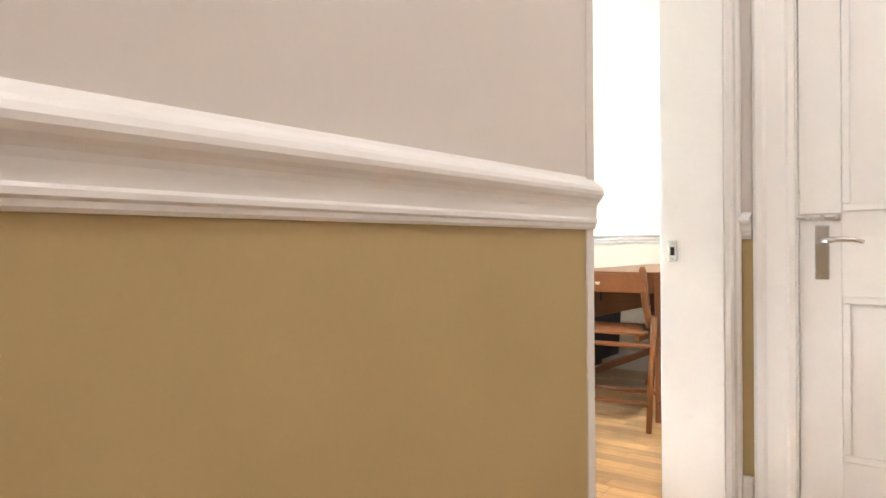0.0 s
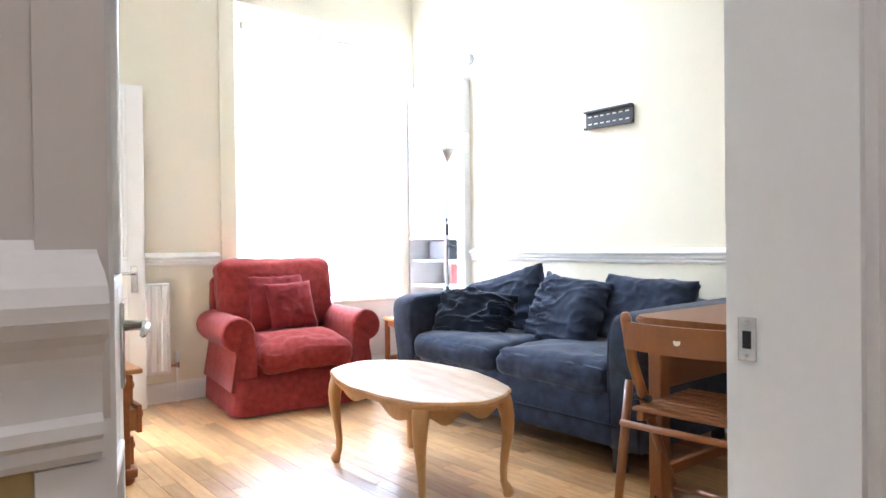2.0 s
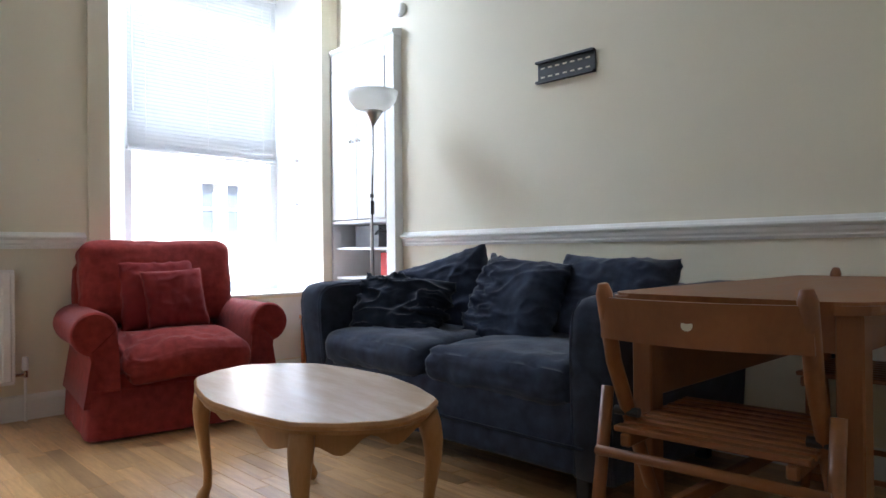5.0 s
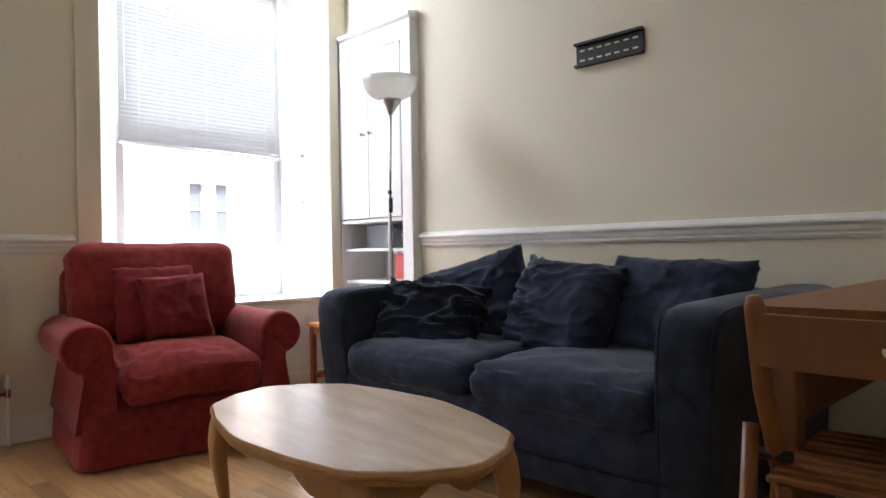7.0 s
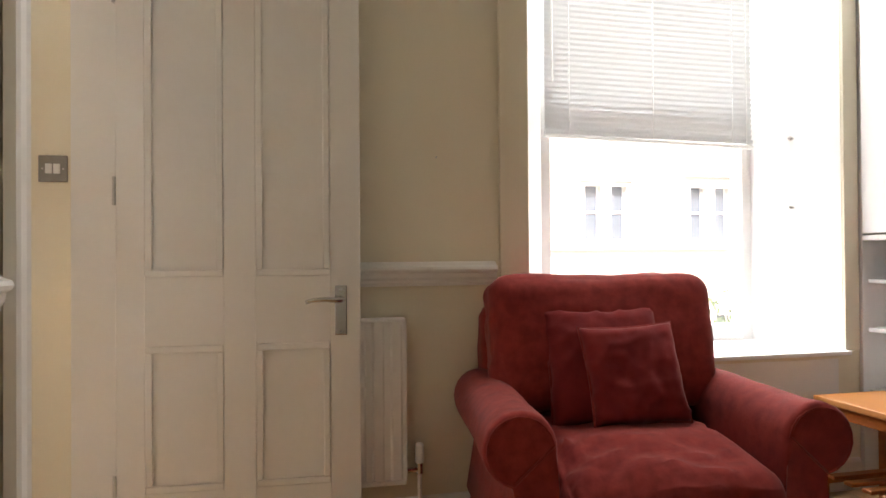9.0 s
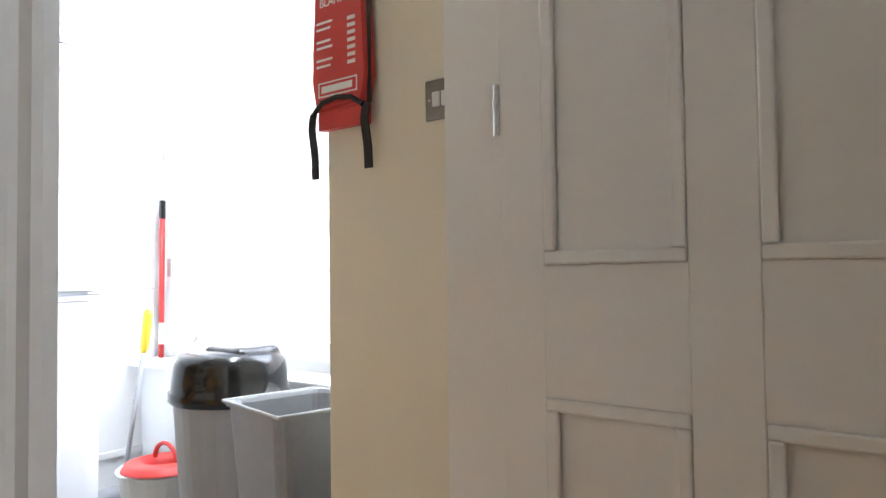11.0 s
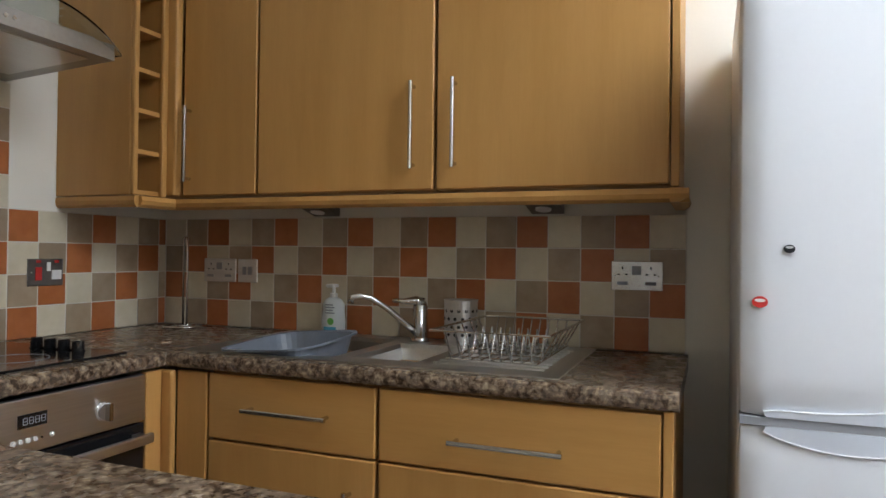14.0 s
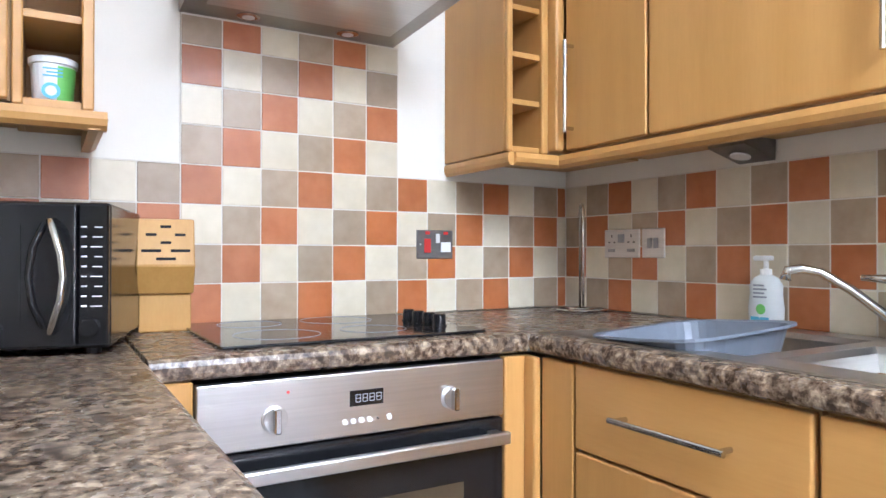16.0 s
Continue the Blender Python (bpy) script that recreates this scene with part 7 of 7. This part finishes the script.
words("lettering", "FIRE", 0.034, (-0.77, YK - 0.0428, 1.535), (90, 0, 0), M_WINK, po, "white lettering")
words("lettering", "BLANKET", 0.026, (-0.77, YK - 0.0428, 1.508), (90, 0, 0), M_WINK, po, "white lettering")
b = BM()
for i in range(9):
    z = 1.47 - i * 0.014
    if i % 3 != 2:
        box(b, -0.835, -0.785 - 0.006 * (i % 2), YK - 0.0432, YK - 0.0424, z, z + 0.005)
for i in range(7):
    box(b, -0.738, -0.715, YK - 0.0432, YK - 0.0424, 1.462 - i * 0.016, 1.470 - i * 0.016)
tagged(part("small_print", b, M_WINK, po, "small white print and pictograms"), kind="stuff")
b = bxs((-0.83, -0.71, YK - 0.0432, YK - 0.0424, 1.305, 1.308), (-0.83, -0.71, YK - 0.0432, YK - 0.0424, 1.335, 1.338), (-0.83, -0.827, YK - 0.0432, YK - 0.0424, 1.308, 1.335), (-0.713, -0.71, YK - 0.0432, YK - 0.0424, 1.308, 1.335), (-0.82, -0.725, YK - 0.0432, YK - 0.0424, 1.314, 1.329))
part("maker_mark", b, M_WINK, po, "plain white boxed mark")
part("hook", tube(BM(), [(-0.77, YK, 1.63), (-0.77, YK - 0.03, 1.63), (-0.77, YK - 0.03, 1.61), (-0.77, YK - 0.022, 1.595)], 0.003, 6), M_STEEL, fb)

fb.location, fb.scale = (-0.805, YK - 0.02, 1.285), (1.04, 1, 1.05)   # hung beside the doorway

# ---- outside: street, the terrace across it, trees ----
solid("ground", bxs((-300, 300, 3.9, 300, -6.05, -6.0)), M_ASPH, "asphalt street running past the house", "ground")
solid("pavement", bxs((-60, 60, 13.2, 16.0, -6.0, -5.87), (-60, 60, 3.9, 6.2, -6.0, -5.87)), M_STONE, "pale stone pavement with a kerb", "pavement")
th = thing("terrace_house", "pale sandstone tenement terrace across the street", "house", (6, 16, -6))
cols = [7.55 + i * 5.8 for i in range(-5, 4)]
wins = []
for c in cols:
    for z0 in (-4.6, -1.9, 1.36, 4.4):
        wins += [(c - 0.22, c + 0.22, z0, z0 + 1.32), (c + 0.48, c + 0.92, z0, z0 + 1.32)]
        wins += [(c + 2.68, c + 3.12, z0, z0 + 1.32), (c + 3.38, c + 3.82, z0, z0 + 1.32)]
xs = sorted({-30.0, 36.0, *[v for w in wins for v in w[:2]]})
zs = sorted({-6.0, 7.6, *[v for w in wins for v in w[2:]]})
b = BM()
holes = {(round(w[0], 3), round(w[2], 3)) for w in wins}
for i in range(len(xs) - 1):
    for j in range(len(zs) - 1):
        if (round(xs[i], 3), round(zs[j], 3)) not in holes:
            b.faces.new([b.verts.new(p) for p in ((xs[i], 16, zs[j]), (xs[i + 1], 16, zs[j]), (xs[i + 1], 16, zs[j + 1]), (xs[i], 16, zs[j + 1]))])
bmesh.ops.remove_doubles(b, verts=b.verts, dist=0.001)
ext = bmesh.ops.extrude_face_region(b, geom=list(b.faces))
bmesh.ops.translate(b, verts=[v for v in ext["geom"] if isinstance(v, bmesh.types.BMVert)], vec=(0, 0.35, 0))
part("wall", b, M_STONE, th)
part("roof", prism(BM(), [(15.7, 7.6), (15.7, 7.9), (20, 10.5), (24, 7.9), (24, 7.6)], "x", -30, 36), M_SLATE, th, "grey slate roof")
for z in (1.22, -2.05, 4.25):
    part("string_course", bxs((-30, 36, 15.86, 16.0, z - 0.12, z)), M_STONE, th, "moulded stone string course")
for k, (x0, x1, z0, z1) in enumerate(wins):
    wd = part("window", bxs((x0, x1, 16.22, 16.26, z0, z1)), M_OUTGL, th)
    part("frame", bxs((x0, x1, 16.18, 16.215, z0 + 0.64, z0 + 0.70), (x0, x0 + 0.04, 16.18, 16.215, z0, z1), (x1 - 0.04, x1, 16.18, 16.215, z0, z1)), M_SHUT, wd)
    part("sill", bxs((x0 - 0.06, x1 + 0.06, 15.9, 16.0, z0 - 0.1, z0)), M_STONE, wd)
for c in cols:
    part("hood_mould", bxs((c + 2.5, c + 4.0, 15.85, 16.0, 2.95, 3.1), (c - 0.35, c + 1.05, 15.92, 16.0, 2.8, 2.88)), M_STONE, th)


def tree(x, y, h, seed):
    rnd = random.Random(seed)
    t = thing("street_tree", "leafy street tree beside the pavement", "tree", (x, y, -6), group="street trees")
    part("trunk", tube(BM(), [(x, y, -6), (x + 0.05, y, -4), (x, y + 0.08, -6 + h * 0.6)], [0.16, 0.12, 0.06], 9), M_BARK, t, smooth=True)
    b = BM()
    limbs = []
    for k in range(8):
        a = rnd.uniform(0, 6.28)
        z0 = -6 + h * rnd.uniform(0.35, 0.55)
        e = Vector((x + math.cos(a) * h * 0.2, y + math.sin(a) * h * 0.2, z0 + h * rnd.uniform(0.15, 0.35)))
        tube(b, [(x, y, z0), tuple((Vector((x, y, z0)) + e) / 2 + Vector((0, 0, 0.2))), tuple(e)], [0.05, 0.035, 0.012], 6)
        limbs.append(e)
    part("limb", b, M_BARK, t)
    vs, fs = [], []
    for k in range(2600):
        c = rnd.choice(limbs) + Vector((rnd.gauss(0, h * 0.09), rnd.gauss(0, h * 0.09), rnd.gauss(0, h * 0.08)))
        q = Euler((rnd.uniform(0, 3), rnd.uniform(0, 3), rnd.uniform(0, 6))).to_matrix()
        i0 = len(vs)
        for p in ((-0.08, 0, 0), (0, -0.04, 0.01), (0.09, 0, 0), (0, 0.04, 0.01)):
            vs.append(tuple(c + q @ Vector(p)))
        fs.append((i0, i0 + 1, i0 + 2, i0 + 3))
    me = bpy.data.meshes.new("crown")
    me.from_pydata([tuple(Vector(v) - Vector((x, y, -6))) for v in vs], [], fs)
    me.materials.append(M_LEAF)
    ob = new("crown", me)
    ob.parent = t


tree(9.3, 12.0, 6.6, 1)
tree(-13.5, 13.0, 6.2, 2)
tree(-19.5, 12.8, 6.6, 3)

# ---- tiles: three colours set on the diagonal ----
P = 0.1


def tile_mesh(name, w, h, mat):
    b = box(BM(), -w / 2 + 0.0012, w / 2 - 0.0012, 0, 0.0062, -h / 2 + 0.0012, h / 2 - 0.0012, bev=0.0016, seg=1)
    return mesh_of(name, b, mat)


TM = {}
wall_w = solid("wall_tiles_sink", bxs((KX + 0.0005, KX + 0.0080, KY + 0.003, 2.462, WZ, 1.302)), M_GROUT, "pale grouted tile bed behind the sink", "tiling")
wall_s = solid("wall_tiles_cooker", bxs((KX + 0.003, -0.50, KY + 0.0005, KY + 0.0080, WZ, 1.302), (-2.106, -1.504, KY + 0.0005, KY + 0.0080, 1.302, 1.678)), M_GROUT, "pale grouted tile bed behind the hob", "tiling")


def lay(parent, kind, w, h, m):
    key = (kind, round(w, 4), round(h, 4))
    if key not in TM:
        TM[key] = tile_mesh("tile", w, h, {"T": M_TT, "C": M_TC, "G": M_TG}[kind])
    o = new("tile", TM[key])
    o.parent = parent
    o.matrix_basis = m @ pose(random.uniform(-1, 1) * 0.0003, 0, 0, random.uniform(-1, 1) * 0.25, 0, random.uniform(-1, 1) * 0.25)


for r in range(1, 5):
    z = 1.30 - (r - 0.5) * P
    for i in range(20):
        ya, yb = 2.46 - (i + 1) * P, 2.46 - i * P
        ya = max(ya, KY + 0.009)
        if yb - ya < 0.015:
            continue
        lay(wall_w, "TGC"[(i - r) % 3], yb - ya, P, pose(KX + 0.003, (ya + yb) / 2, z, 0, 0, -90))
X0 = -2.105
for r in range(0, 8):
    z0, z1 = 1.67 - 0.07 - r * P, 1.67 - 0.07 - (r - 1) * P
    if r == 0:
        z0, z1 = 1.60, 1.675
    for j in range(-7, 16):
        if r < 4 and not 0 <= j < 6:
            continue
        xa, xb = X0 + j * P, X0 + (j + 1) * P
        xa, xb = max(xa, KX + 0.009), min(xb, -0.50)
        if xb - xa < 0.012:
            continue
        lay(wall_s, "CTG"[(j - r) % 3], xb - xa, z1 - z0, pose((xa + xb) / 2, KY + 0.003, (z0 + z1) / 2, 0, 0, 0))

# ---- living room floor: oak strips running towards the window ----
fl = solid("floor_living", bxs((XL, XE + 0.3, -1.10, YN, -0.06, -0.013), (-0.72, 0.29, -1.10, -1.06, -0.06, -0.013), (-0.49, XL, 2.195, 2.95, -0.06, -0.013)), M_OAK, "golden oak strip floor with staggered boards", "floor")
rnd = random.Random(7)
PM = {}
far_v, far_f = [], []
count = 0
xw = 0.07
k = 0
x = XL + 0.001
while x < XE + 0.02:
    y = YS - 0.09 - rnd.uniform(0, 0.5)
    while y < YN:
        ln_ = rnd.choice((0.28, 0.36, 0.44, 0.52, 0.64))
        ya, yb = max(y, YS - 0.095), min(y + ln_, YN)
        y += ln_
        if yb - ya < 0.02:
            continue
        near = 0.2 < x < 1.75 and 0.0 < ya < 3.0 or x < 0.9 and ya > 0.6
        if near and count < 300 and abs((yb - ya) - ln_) < 1e-6:
            key = round(ln_, 3)
            if key not in PM:
                PM[key] = mesh_of("floor_board", box(BM(), 0.0004, xw - 0.0004, 0.0005, ln_ - 0.0005, -0.013, 0, bev=0.0012), M_OAK)
            o = new("floor_board", PM[key])
            o.parent = fl
            o.location = (x, ya, rnd.uniform(-0.0003, 0.0003))
            count += 1
        else:
            far_f.append((x, ya, yb))
    x += xw
b = BM()
for x, ya, yb in far_f:
    box(b, x + 0.0004, min(x + xw - 0.0004, XE + 0.02), ya + 0.0005, yb - 0.0005, -0.013, 0)
M_OAKF = M_OAK.copy()
M_OAKF.name = "golden_oak_joined"
nn, ll = M_OAKF.node_tree.nodes, M_OAKF.node_tree.links
geo = nn.new("ShaderNodeNewGeometry")
for link in list(ll):
    if link.from_node.type == "OBJECT_INFO":
        sock = link.to_socket
        ll.new(geo.outputs["Random Per Island"], sock)
o = new("floor_boards", mesh_of("floor_boards", b, M_OAKF))
o.parent = fl
tagged(o, kind="stuff")
